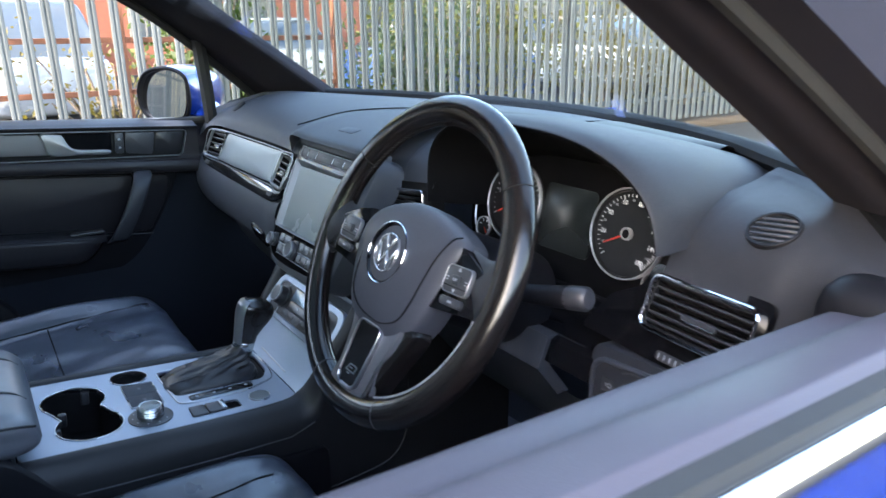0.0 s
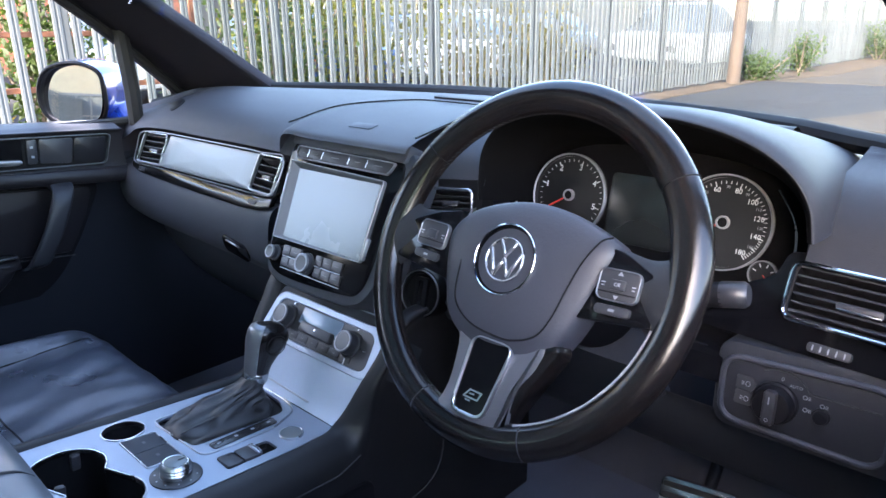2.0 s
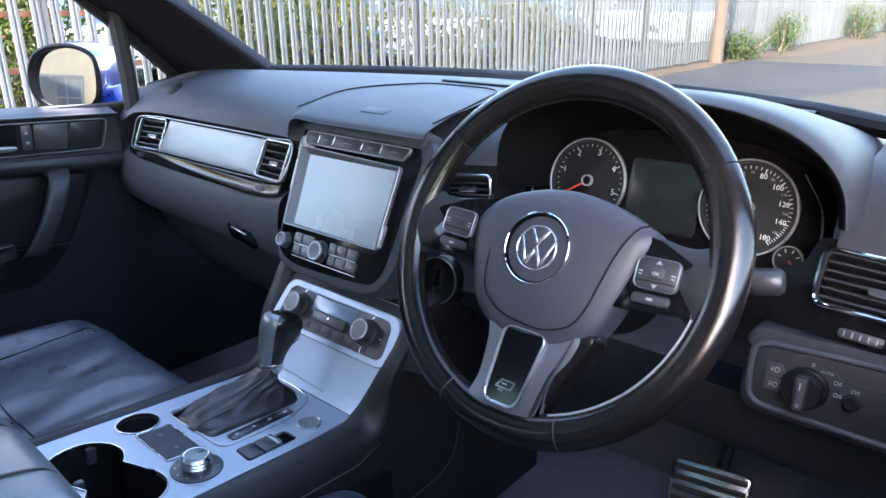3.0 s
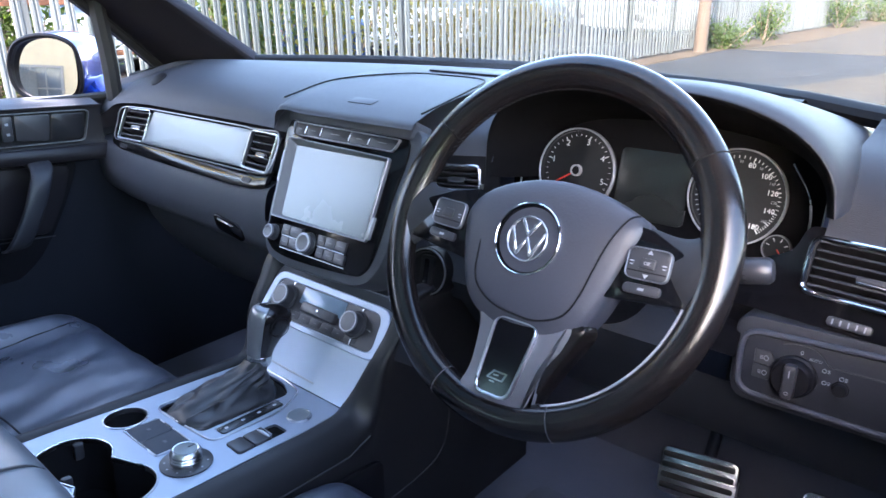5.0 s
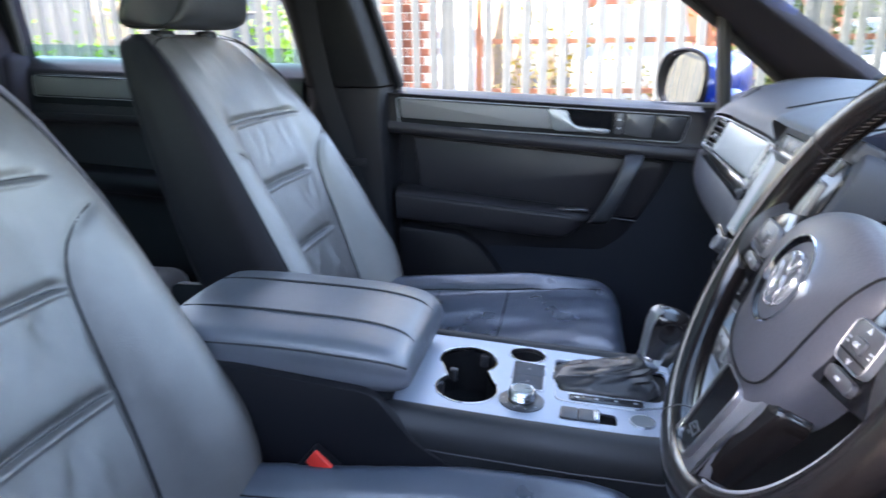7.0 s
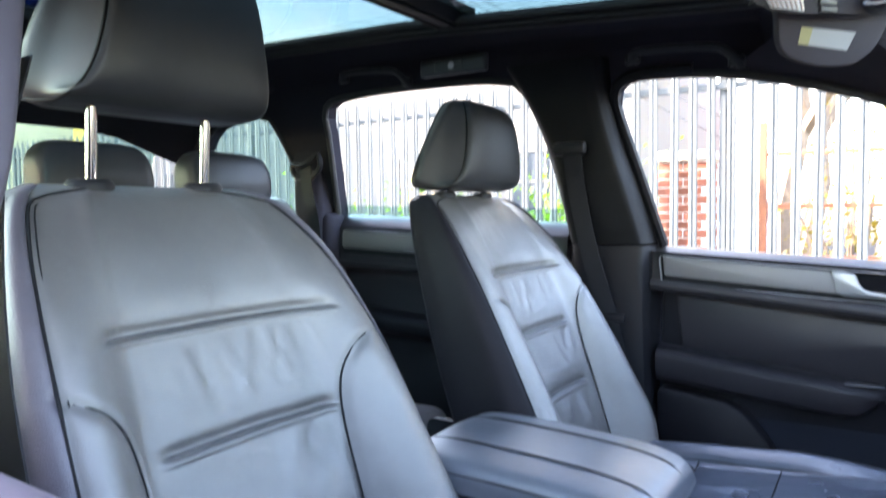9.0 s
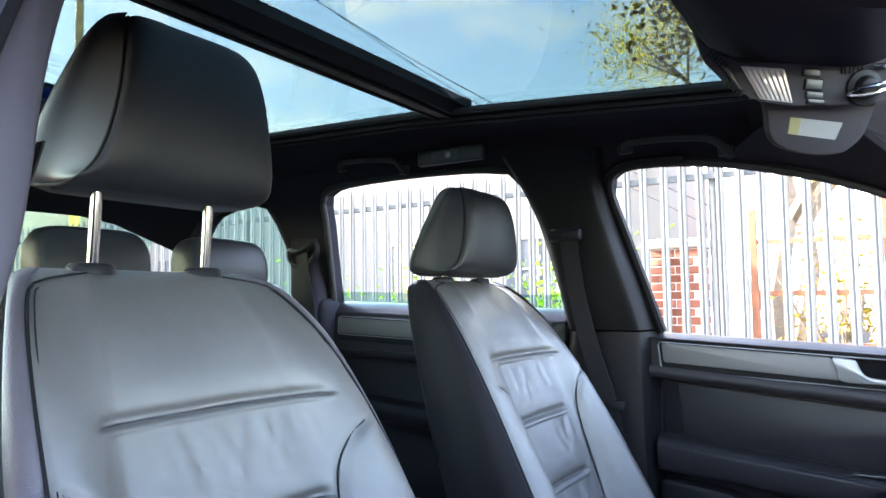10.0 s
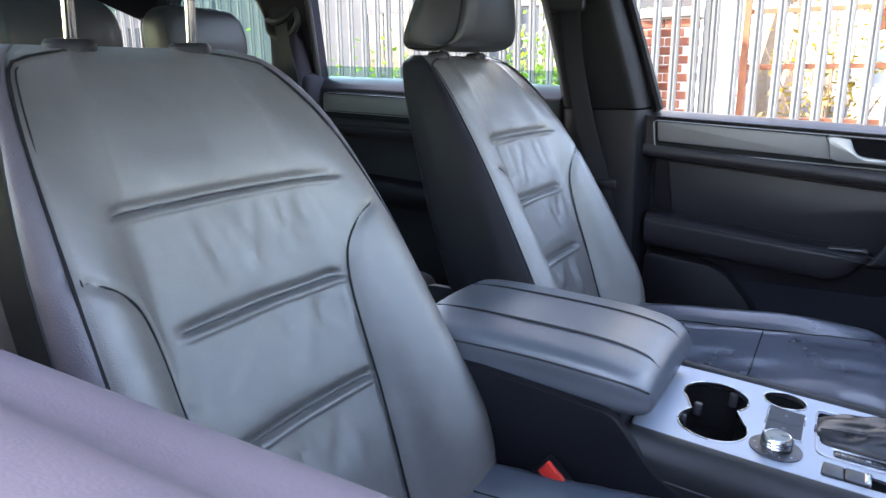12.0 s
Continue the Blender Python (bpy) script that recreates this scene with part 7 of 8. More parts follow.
def door(s, y0, y1, label, rise=0.0):
    """A door lining: sill, trim band, recess, armrest and pocket. s: side of the car."""
    d = thing("car_door", label, "car door", "car doors")
    SL = lambda y: 1.150 - 0.036 * y + rise
    bm = bmesh.new()
    secs = []
    n = 16
    for k in range(n + 1):
        y = y0 + (y1 - y0) * k / n
        z = SL(y)
        c = 0.030 if s > 0 else 0.0
        top = [-0.030, 0.002, 0.016, 0.020, 0.012, -0.006, -0.030]
        if s > 0:
            top = [top[0], top[1] - 0.002, top[2] - 0.006] + [q - 0.009 for q in top[3:6]] + [top[6]]
        secs.append([(s * 0.932, y, z + top[0]), (s * 0.928, y, z + top[1]), (s * 0.912, y, z + top[2]), (s * (0.872 + c), y, z + top[3]), (s * (0.838 + c), y, z + top[4]), (s * (0.815 + c), y, z + top[5]), (s * 0.803, y, z + top[6]), (s * 0.800, y, z - 0.115), (s * 0.792, y, z - 0.130), (s * 0.800, y, z - 0.150), (s * 0.835, y, z - 0.165), (s * 0.842, y, z - 0.27), (s * 0.835, y, z - 0.30)])
    loft(bm, secs, 64, 24)
    # driver's side gets the lining colour brightened for window light
    part("door_upper", bm, LITSILL if s > 0 else DOORPAD, d)
    bm = bmesh.new()
    secs = []
    for k in range(n + 1):
        y = y0 + (y1 - y0) * k / n
        z = SL(y) - 0.28 - 0.03 * (y - y0) / max(0.1, (y1 - y0))
        ins = 0.0 if y < y0 + 0.66 * (y1 - y0) else 0.045 * min(1, (y - y0 - 0.66 * (y1 - y0)) / 0.09)
        secs.append([(s * 0.84, y, z + 0.012), (s * (0.805 + ins), y, z + 0.006), (s * (0.783 + ins), y, z - 0.002), (s * (0.775 + ins), y, z - 0.022), (s * (0.785 + ins), y, z - 0.048), (s * 0.805, y, z - 0.062), (s * 0.815, y, z - 0.10), (s * 0.80, y, z - 0.25), (s * 0.80, y, z - 0.42)])
    loft(bm, secs, 48, 24)
    part("door_lower", bm, HARD, d)
    FR = axes((s * 0.801, (y0 + y1) / 2, SL((y0 + y1) / 2) - 0.062), (0, -s, s * 0.042), (0, 0.042, 1))
    w = abs(y1 - y0) - 0.055
    if s > 0:
        return d
    bm = bmesh.new()
    plate(bm, rrect(w, 0.080, 0.014), -0.02, 0.004, 0.002)
    part("band_backing", bm, HARD, d, "black strip", m=FR @ at(0, -0.004))
    bm = bmesh.new()
    band(bm, rrect(w - 0.004, 0.058, 0.012), rrect(w - 0.0075, 0.0545, 0.011), 0.002, 0.009, 0.0005)
    part("band_frame", bm, HANDLESATIN, d, "thin satin frame", m=FR @ at(0, 0.004))
    bw = w * 0.96
    f = -s  # forward way in the frame
    bm = bmesh.new()
    plate(bm, rrect(bw - 0.006, 0.048, 0.006), 0.002, 0.008, 0.0015)
    part("metal_trim", bm, BRUSHED, d, "brushed metal trim", m=FR @ at(f * -(w - bw) / 2, 0.004))
    return d


passenger_door()
door(1, -0.640, 0.200, "driver's door seen along its sill, window lowered")
door(-1, -1.66, -0.855, "black lined rear door with brushed trim, window half lowered", 0.03)
door(1, -1.66, -0.855, "dark rear door behind driver's seat", 0.03)
# sill weather strip and bright strip outside
for s in (-1, 1):
    low = 0.032 if s < 0 else 0.0
    bm = bmesh.new()
    solid(bm, [[(s * 0.915, y, 1.158 - 0.036 * y - low), (s * 0.930, y, 1.158 - 0.036 * y - low), (s * 0.934, y, 1.140 - 0.036 * y - low)] for y in (-1.7, -1.0, -0.4, 0.2, 0.5)], (0, 0, -0.02))
    tagged(part("trim_weather_strip", bm, RUBBER, None), "black rubber strip along the window sill", "weather strip", kind="structure")
    bm = bmesh.new()
    tube(bm, [(s * 0.936, y, 1.143 - 0.036 * y - low) for y in (-1.7, -1.2, -0.6, -0.2, 0.2, 0.5)], 0.010, 10)
    tagged(part("trim_bright_strip", bm, CHROME, None), "chrome strip along the window sill", "chrome strip", kind="structure")

# quarter light bar and its glass, half-lowered rear pane, fixed panes
bm = bmesh.new()
tube(bm, [(-0.825, 0.176, 1.12), (-0.803, 0.166, 1.2), (-0.785, 0.150, 1.33)], 0.017, 8, flat=1.2)
tagged(part("trim_quarter_bar", bm, RUBBER, None), "black quarter light divider bar", "window bar", kind="structure")


def pane(name, outline, s, mat, label, off=0.03):
    bm = bmesh.new()
    plate(bm, outline, 0.0, 0.004)
    for v in bm.verts:
        y, z, d = v.co.x, v.co.y, v.co.z
        v.co = Vector((side_x(z, s) + s * (off + d), y, z))
    ob = tagged(part(name, bm, mat, None, smooth=False), label, "window pane", kind="structure")
    ob.visible_shadow = False
    return ob


pane("window_1", [(0.17, 1.165), (0.31, 1.165), (0.16, 1.295), (0.15, 1.295)], -1, CLEAR, "clear fixed quarter light")
low = [(-0.84, 1.18), (-0.848, 1.268), (-1.665, 1.292), (-1.69, 1.18)]
pane("window_2", low, -1, TINT, "tinted rear door pane, mostly lowered")
pane("window_3", WIN_Q, -1, TINT, "tinted rear quarter pane")
pane("window_4", WIN_Q, 1, TINT, "tinted rear quarter pane")
pane("window_5", WIN_R, 1, TINT, "tinted rear door pane")
bm = bmesh.new()
rows = []
for k in range(9):
    t = k / 8
    w = 0.80 - 0.16 * t
    rows.append([(w * u, 0.60 - 0.80 * t - (0.16 - 0.05 * t) * u * u, 1.190 + 0.46 * t - 0.02 * u * u) for u in (-1, -0.75, -0.5, -0.25, 0, 0.25, 0.5, 0.75, 1)])
solid(bm, rows, (0, 0.003, 0.004))
tagged(part("window_6", bm, CLEAR, None), "clear curved windscreen", "windscreen", kind="structure")
bm = bmesh.new()
solid(bm, [[(x, -2.36, 1.58), (x, -2.44, 1.42), (x, -2.50, 1.22)] for x in (-0.66, -0.3, 0, 0.3, 0.66)], (0, 0.004, 0))
rw = tagged(part("window_7", bm, TINT, None), "tinted rear window", "rear window", kind="structure")
rw.visible_shadow = False
bm = bmesh.new()
box(bm, (0, -2.50, 0.85), (1.6, 0.06, 0.75), 0.02, 2)
box(bm, (0, -2.15, 1.0), (1.5, 0.6, 0.03), 0.01, 2)
tagged(part("tailgate_lining", bm, HARD, None), "dark lining of the tailgate and load cover", "tailgate", kind="structure")

# ---- overhead fittings ----
oc = thing("overhead_console", "dark overhead console with reading lamps, buttons and roof knob", "overhead console")
VISOR = material("visor_vinyl", (0.022, 0.0195, 0.0245), 0.6, vary=0.1, bump=0.2, bscale=900, spec=0.2)
STICKER = material("sticker_paper", (0.145, 0.148, 0.152), 0.6, vary=0.08)
LENSRIB = material("lens_rib_plastic", (0.30, 0.24, 0.24), 0.3, vary=0.1)
LAMP = material("lamp_lens", (0.40, 0.40, 0.41), 0.15, vary=0.03, spec=0.8, coat=0.5)
OF = axes((-0.050, -0.196, 1.548), (-0.55, 0.83, 0.0), (0.22, 0.15, 0.96))
FACE = [(-0.158, 0.048), (-0.143, 0.0165), (-0.109, -0.0144), (-0.066, -0.0327), (-0.0238, -0.0379), (0.037, -0.0376), (0.1036, -0.0320), (0.165, -0.022), (0.165, 0.028), (0.097, 0.0226), (0.046, 0.0191), (-0.0289, 0.0156), (-0.0963, 0.0165), (-0.1331, 0.0290)]
bm = bmesh.new()
lo = [bm.verts.new((x * 0.96, y + 0.010, -0.030)) for x, y in FACE]
hi = [bm.verts.new((x, y, 0.0)) for x, y in FACE]
for i in range(len(FACE)):
    bm.faces.new((lo[i - 1], lo[i], hi[i], hi[i - 1]))
bm.faces.new(hi)
part("console_shell", bm, VISOR, oc, "dark grey curved console face", smooth=False, m=OF)
for quad, ribs in (([(-0.0961, 0.0130), (-0.0670, -0.0298), (-0.0225, -0.0350), (-0.0381, 0.0092)], 7), ([(-0.125, 0.0150), (-0.1020, -0.0130), (-0.0912, -0.0190), (-0.1110, 0.0090)], 0)):
    bm = bmesh.new()
    plate(bm, rpoly(quad, 0.003), 0.0, 0.0025, 0.001)
    ll = part("reading_lamp", bm, LAMP if ribs else BUTTON, oc, "pale ribbed lamp lens" if ribs else "small grey lens", m=OF)
    for k in range(ribs):
        a, b = (k + 0.6) / (ribs + 0.2), 0.04
        p = [quad[0][q] + (quad[3][q] - quad[0][q]) * a for q in (0, 1)]
        q_ = [quad[1][q] + (quad[2][q] - quad[1][q]) * a for q in (0, 1)]
        bm = bmesh.new()
        tube(bm, [(p[0], p[1] - 0.002, 0.0025), (q_[0], q_[1] + 0.002, 0.0025)], 0.0015, 6)
        part("lens_rib", bm, LENSRIB, ll)
for (bx, by), hh in (((-0.0015, 0.0040), 0.0085), ((0.0030, -0.0110), 0.0125), ((0.0055, -0.0245), 0.0080), ((0.0080, -0.0330), 0.0055)):
    bm = bmesh.new()
    plate(bm, rrect(0.0225, hh, 0.0015), 0.0, 0.0030, 0.001)
    part("roof_button", bm, BUTTON, oc, m=OF @ at(bx, by, 0, -4))
    bm = bmesh.new()
    band(bm, rrect(0.0250, hh + 0.003, 0.002), rrect(0.0228, hh + 0.0008, 0.0016), 0.0, 0.0010, 0.0002)
    part("button_gap", bm, DARK, oc, m=OF @ at(bx, by, 0, -4))
for gx, gy, tn, n in ((0.040, 0.0075, 2, 6), (-0.138, 0.0290, -38, 6), (-0.110, -0.0090, -38, 5)):
    for k in range(n):
        bm = bmesh.new()
        box(bm, (0.0055 * k, 0, 0.0006), (0.0026, 0.0100, 0.0016))
        part("grille_slot", bm, DARK, oc, m=OF @ at(gx, gy, 0, tn))
bm = bmesh.new()
lathe(bm, [(0.024, 0.0), (0.023, 0.004), (0.016, 0.006), (0.013, 0.014), (0.010, 0.016), (0, 0.0155)], 32)
part("roof_knob", bm, HARD, oc, "dark roof control knob", m=OF @ at(0.071, -0.0150))
bm = bmesh.new()
tube(bm, crom([(0.046, -0.0240, 0.010), (0.054, -0.0165, 0.018), (0.072, -0.0120, 0.022), (0.090, -0.0100, 0.018), (0.096, -0.0150, 0.012), (0.080, -0.0210, 0.016), (0.060, -0.0250, 0.014)], 40, True), 0.0024, 8, True)
part("knob_ring", bm, CHROME, oc, "bright ring lever", m=OF)
bm = bmesh.new()
tube(bm, crom([(0.078, 0.0125, 0.004), (0.095, 0.0125, 0.008), (0.115, 0.0165, 0.006)], 12), [0.0035] * 12, 8)
part("roof_lever", bm, CHROME, oc, m=OF)
bm = bmesh.new()
secs = []
for x, d in ((0.20, 0.03), (0.15, 0.0), (0.10, -0.012), (-0.04, -0.012), (-0.16, 0.0), (-0.22, 0.03)):
    secs.append([(x, -0.345, 1.652), (x, -0.31, 1.618 + d * 0.4), (x, -0.26, 1.588 + d), (x, -0.20, 1.574 + d), (x, -0.14, 1.570 + d), (x, -0.09, 1.582 + d * 0.5)])
loft(bm, secs, 24, 24)
part("console_hood", bm, FABRIC, oc, "dark moulded headliner hump")
visor = thing("sun_visor", "grey sun visor folded up, with a pale sticker", "sun visor", "sun visors", m=OF @ at(0.0, 0.0, -0.020))
bm = bmesh.new()
plate(bm, smooth_outline([(-0.046, -0.010), (-0.044, -0.050), (-0.037, -0.079), (-0.0180, -0.0950), (0.021, -0.1045), (0.060, -0.1030), (0.078, -0.0940), (0.0930, -0.0760), (0.104, -0.040), (0.110, -0.005), (0.03, -0.002)], 56), -0.014, 0.0, 0.004)
part("visor_board", bm, VISOR, visor)
bm = bmesh.new()
plate(bm, rpoly([(-0.0132, -0.0534), (-0.0148, -0.0756), (0.0521, -0.0842), (0.0603, -0.0611)], 0.001), 0.0, 0.0008)
st = part("sticker", bm, STICKER, visor, "pale warning sticker")
bm = bmesh.new()
plate(bm, rpoly([(-0.0132, -0.0534), (-0.0148, -0.0756), (-0.001, -0.0774), (0.002, -0.0552)], 0.0005), 0.0008, 0.0011)
part("sticker_stripe", bm, material("sticker_yellow", (0.14, 0.125, 0.05), 0.6), st)
visor = thing("sun_visor", "dark sun visor folded up over the driver's place", "sun visor", "sun visors", m=axes((0.375, -0.160, 1.560), (1, 0, -0.02), (0, 0.92, -0.30)))
bm = bmesh.new()
plate(bm, rrect(0.38, 0.15, 0.04), -0.012, 0.008, 0.006)
part("visor_board", bm, FABRIC, visor)
for s in (-1, 1):
    for yc, w in ((-0.515, 0.27), (-1.35, 0.27)):
        gh = thing("grab_handle", "dark folding grab handle on the headliner", "grab handle", "grab handles")
        bm = bmesh.new()
        z = 1.588 if yc > -1 else 1.636
        x = s * 0.592
        tube(bm, crom([(x + s * 0.014, yc - 0.100, z + 0.006), (x, yc - 0.096, z + 0.018), (x - s * 0.004, yc - 0.080, z + 0.024), (x - s * 0.004, yc, z + 0.022), (x - s * 0.004, yc + 0.075, z + 0.014), (x - s * 0.002, yc + 0.100, z + 0.002), (x + s * 0.004, yc + 0.122, z - 0.022), (x + s * 0.014, yc + 0.126, z - 0.030)], 30), 0.0105, 10, flat=0.7)
        part("grip", bm, VINYL, gh)
        for e in (-1, 1):
            bm = bmesh.new()
            box(bm, (x + s * 0.010, yc + (0.118 if e > 0 else -0.100), z + (-0.018 if e > 0 else 0.012)), (0.016, 0.034, 0.024), 0.006, 2)
            part("hinge_block", bm, VINYL, gh)
    rl = thing("roof_lamp", "small grey lamp unit beside grab handle", "lamp", "roof lamps")
    bm = bmesh.new()
    box(bm, (s * 0.606, -1.085, 1.643), (0.022, 0.20, 0.045), 0.008, 3)
    part("lamp_body", bm, BUTTON, rl)
    bm = bmesh.new()
    box(bm, (s * 0.5945, -1.095, 1.643), (0.003, 0.085, 0.030), 0.0014, 1)
    part("lamp_lens", bm, BUTTON, rl)
    bm = bmesh.new()
    lathe(bm, [(0.009, 0.0), (0.009, 0.003), (0.006, 0.006), (0, 0.007)], 20, Matrix.Translation((s * 0.593, -1.085, 1.642)) @ Matrix.Rotation(radians(-90 * s), 4, "Y"))
    part("lamp_switch", bm, LAMP, rl)

# ---- wing mirror ----
wm = thing("wing_mirror", "blue wing mirror with black shell rim and oval glass", "wing mirror")
MG = axes((-0.975, 0.098, 1.184), (0.80, 0.60, 0), (0, 0, 1))
GL = axes((-0.975, 0.098, 1.184), (0.86, 0.505, 0), (-0.045, 0.075, 1))
ov = smooth_outline([(0.098, 0.02), (0.085, 0.052), (0.04, 0.070), (-0.02, 0.070), (-0.07, 0.052), (-0.096, 0.01), (-0.09, -0.04), (-0.05, -0.068), (0.02, -0.070), (0.075, -0.060), (0.096, -0.03)], 48)
ov = [(x * 0.90, y * 1.06) for x, y in ov]
bm = bmesh.new()
plate(bm, inset(ov, 0.009), -0.004, 0.0)
part("mirror_glass", bm, MIRROR, wm, m=GL)
bm = bmesh.new()
band(bm, ov, inset(ov, 0.010), -0.03, 0.008, 0.004)
part("mirror_rim", bm, HARD, wm, m=MG)
bm = bmesh.new()
rows = []
for k, zz in ((1.0, 0.0), (1.04, -0.04), (1.02, -0.09), (0.90, -0.14), (0.66, -0.18), (0.3, -0.20)):
    rows.append([(x * k + 0.02 * (1 - k), y * k - 0.0 * (1 - k), zz) for x, y in ov])
vs = grid(bm, rows, True)
bm.faces.new(vs[-1])
part("mirror_shell", bm, BLUE, wm, "bright blue painted shell", m=MG)
bm = bmesh.new()
tube(bm, [(-0.96, 0.20, 1.14), (-0.90, 0.20, 1.12), (-0.86, 0.20, 1.11)], [0.05, 0.045, 0.045], 14, flat=0.5)
part("mirror_foot", bm, BLUE, wm)


# ---- the yard outside ----
GROUND = 0.10
ASPHALT = material("asphalt", (0.037, 0.0355, 0.034), 0.95, spec=0.08, vary=0.35, vscale=0.5, bump=0.9, bscale=60, bump2=0.3, b2scale=3)
GALV = material("galvanised_steel", (0.080, 0.0850, 0.0830), 0.8, 0.0, spec=0.08, vary=0.15, vscale=8, rvary=0.1, piece=0.12)
RUST = material("rusty_steel", (0.20, 0.075, 0.035), 0.8, vary=0.4, vscale=12)
BRICK = material("red_brick", (0.20, 0.065, 0.035), 0.85, vary=0.25, vscale=9, bump=0.6, bscale=120, piece=0.22)
MORTAR = material("mortar", (0.42, 0.38, 0.33), 0.9, vary=0.2)
RENDERW = material("white_render", (0.155, 0.147, 0.134), 0.9, spec=0.1, vary=0.08, vscale=1.2, bump=0.4, bscale=40)
BUFF = material("buff_brick_wall", (0.34, 0.26, 0.15), 0.85, vary=0.2, vscale=2.5, bump=0.5, bscale=40)
ROOFT = material("brown_tiles", (0.17, 0.08, 0.055), 0.8, vary=0.25, vscale=5)
WINGL = material("house_window_glass", (0.05, 0.06, 0.07), 0.08, vary=0.1, spec=0.8)
BARK = material("bark", (0.13, 0.095, 0.065), 0.9, vary=0.35, vscale=14, bump=0.8, bscale=60)


def leaves(name, color, through):
    """Leaf surface that lets part of the light through."""
    m = material(name, color, 0.6, vary=0.45, vscale=2.2)
    nt = m.node_tree
    p = nt.nodes["Principled BSDF"]
    tr = nt.nodes.new("ShaderNodeBsdfTranslucent")
    tr.inputs[0].default_value = (*through, 1)
    mx = nt.nodes.new("ShaderNodeMixShader")
    mx.inputs[0].default_value = 0.5
    nt.links.new(p.outputs[0], mx.inputs[1])
    nt.links.new(tr.outputs[0], mx.inputs[2])
    nt.links.new(mx.outputs[0], nt.nodes["Material Output"].inputs[0])
    return m


LEAF = leaves("leaves", (0.04, 0.06, 0.012), (0.06, 0.10, 0.012))
LEAFY = leaves("yellow_leaves", (0.09, 0.072, 0.012), (0.15, 0.115, 0.014))
LEAFGOLD = leaves("golden_leaves", (0.46, 0.36, 0.05), (0.95, 0.74, 0.07))
LEAFYG = leaves("yellow_green_leaves", (0.105, 0.100, 0.012), (0.19, 0.175, 0.014))
LEAFG = leaves("bright_green_leaves", (0.05, 0.11, 0.010), (0.09, 0.19, 0.012))
CARPAINT = [material("car_paint_" + n, c, 0.25, 0.1, vary=0.05, coat=0.8) for n, c in (("blue", (0.03, 0.07, 0.20)), ("white", (0.30, 0.31, 0.32)), ("silver", (0.45, 0.47, 0.50)), ("dark", (0.03, 0.035, 0.045)))]
bm = bmesh.new()
rows = []
for i in range(41):
    rows.append([(-400 + 20 * i, -400 + 20 * j, GROUND) for j in range(41)])
grid(bm, rows)
tagged(part("ground", bm, ASPHALT, None, smooth=False), "worn grey asphalt yard", "ground", kind="structure")
FX = -5.05
CONCRETE = material("sunlit_worn_concrete", (0.062, 0.050, 0.037), 0.95, vary=0.3, vscale=0.9, bump=0.8, bscale=50, bump2=0.3, b2scale=2, spec=0.08)
DIRT = material("bare_earth", (0.085, 0.062, 0.042), 0.97, vary=0.4, vscale=2.5, bump=0.9, bscale=40, bump2=0.5, b2scale=5, spec=0.05)


def slab(name, outline, z, mat, label, seed):
    """A worn patch of paving with an uneven edge, a few millimetres proud of the ground."""
    r = random.Random(seed)
    pts = []
    for (ax, ay), (bx, by) in zip(outline, outline[1:] + outline[:1]):
        n = max(2, int(math.hypot(bx - ax, by - ay) / 0.5))
        for k in range(min(n, 40)):
            f = k / min(n, 40)
            pts.append((ax + (bx - ax) * f + r.uniform(-0.06, 0.06), ay + (by - ay) * f + r.uniform(-0.06, 0.06)))
    bm = bmesh.new()
    lo = [bm.verts.new((x, y, GROUND - 0.02)) for x, y in pts]
    hi = [bm.verts.new((x, y, GROUND + z)) for x, y in pts]
    for i in range(len(pts)):
        bm.faces.new((lo[i - 1], lo[i], hi[i], hi[i - 1]))
    bm.faces.new(hi)
    return tagged(part(name, bm, mat, None, smooth=False), label, "paving", kind="structure")


# this slab's lighter tan draws the sunlit ground past the shadow's edge
slab("pavement_1", [(-4.6, 15.0), (30.0, 14.2), (40.0, 90.0), (-4.4, 90.0)], 0.008, CONCRETE, "worn tan concrete, its lighter colour standing for sunlit ground", 2)
slab("pavement_2", [(-2.2, 8.6), (6.0, 8.0), (6.0, 12.2), (-1.0, 12.4), (-1.6, 10.2)], 0.006, CONCRETE, "pale concrete patch let into asphalt", 5)
slab("ground_strip", [(-5.6, -30.0), (-4.75, -30.0), (-4.55, 12.0), (-4.6, 14.8), (-3.9, 17.0), (-4.3, 60.0), (-5.6, 60.0)], 0.012, DIRT, "strip of bare earth along the fence foot", 8)


def pale_mesh():
    """One palisade pale: a folded strip with a three-pointed head."""
    bm = bmesh.new()
    prof = [(-0.034, 0.0), (-0.030, 0.010), (-0.011, 0.012), (0.0, 0.002), (0.011, 0.012), (0.030, 0.010), (0.034, 0.0)]
    head = [2.28, 2.36, 2.29, 2.40, 2.29, 2.36, 2.28]
    lo = [bm.verts.new((c, a, 0.06)) for a, c in prof]
    hi = [bm.verts.new((c, a, h)) for (a, c), h in zip(prof, head)]
    lo2 = [bm.verts.new((c - 0.003, a, 0.06)) for a, c in prof]
    hi2 = [bm.verts.new((c - 0.003, a, h)) for (a, c), h in zip(prof, head)]
    for i in range(6):
        bm.faces.new((lo[i], lo[i + 1], hi[i + 1], hi[i]))
        bm.faces.new((lo2[i + 1], lo2[i], hi2[i], hi2[i + 1]))
        bm.faces.new((hi[i], hi[i + 1], hi2[i + 1], hi2[i]))
    bm.faces.new((lo[0], hi[0], hi2[0], lo2[0]))
    bm.faces.new((hi[6], lo[6], lo2[6], hi2[6]))
    me = bpy.data.meshes.new("pale")
    bm.to_mesh(me)
    bm.free()
    me.materials.append(GALV)
    return me


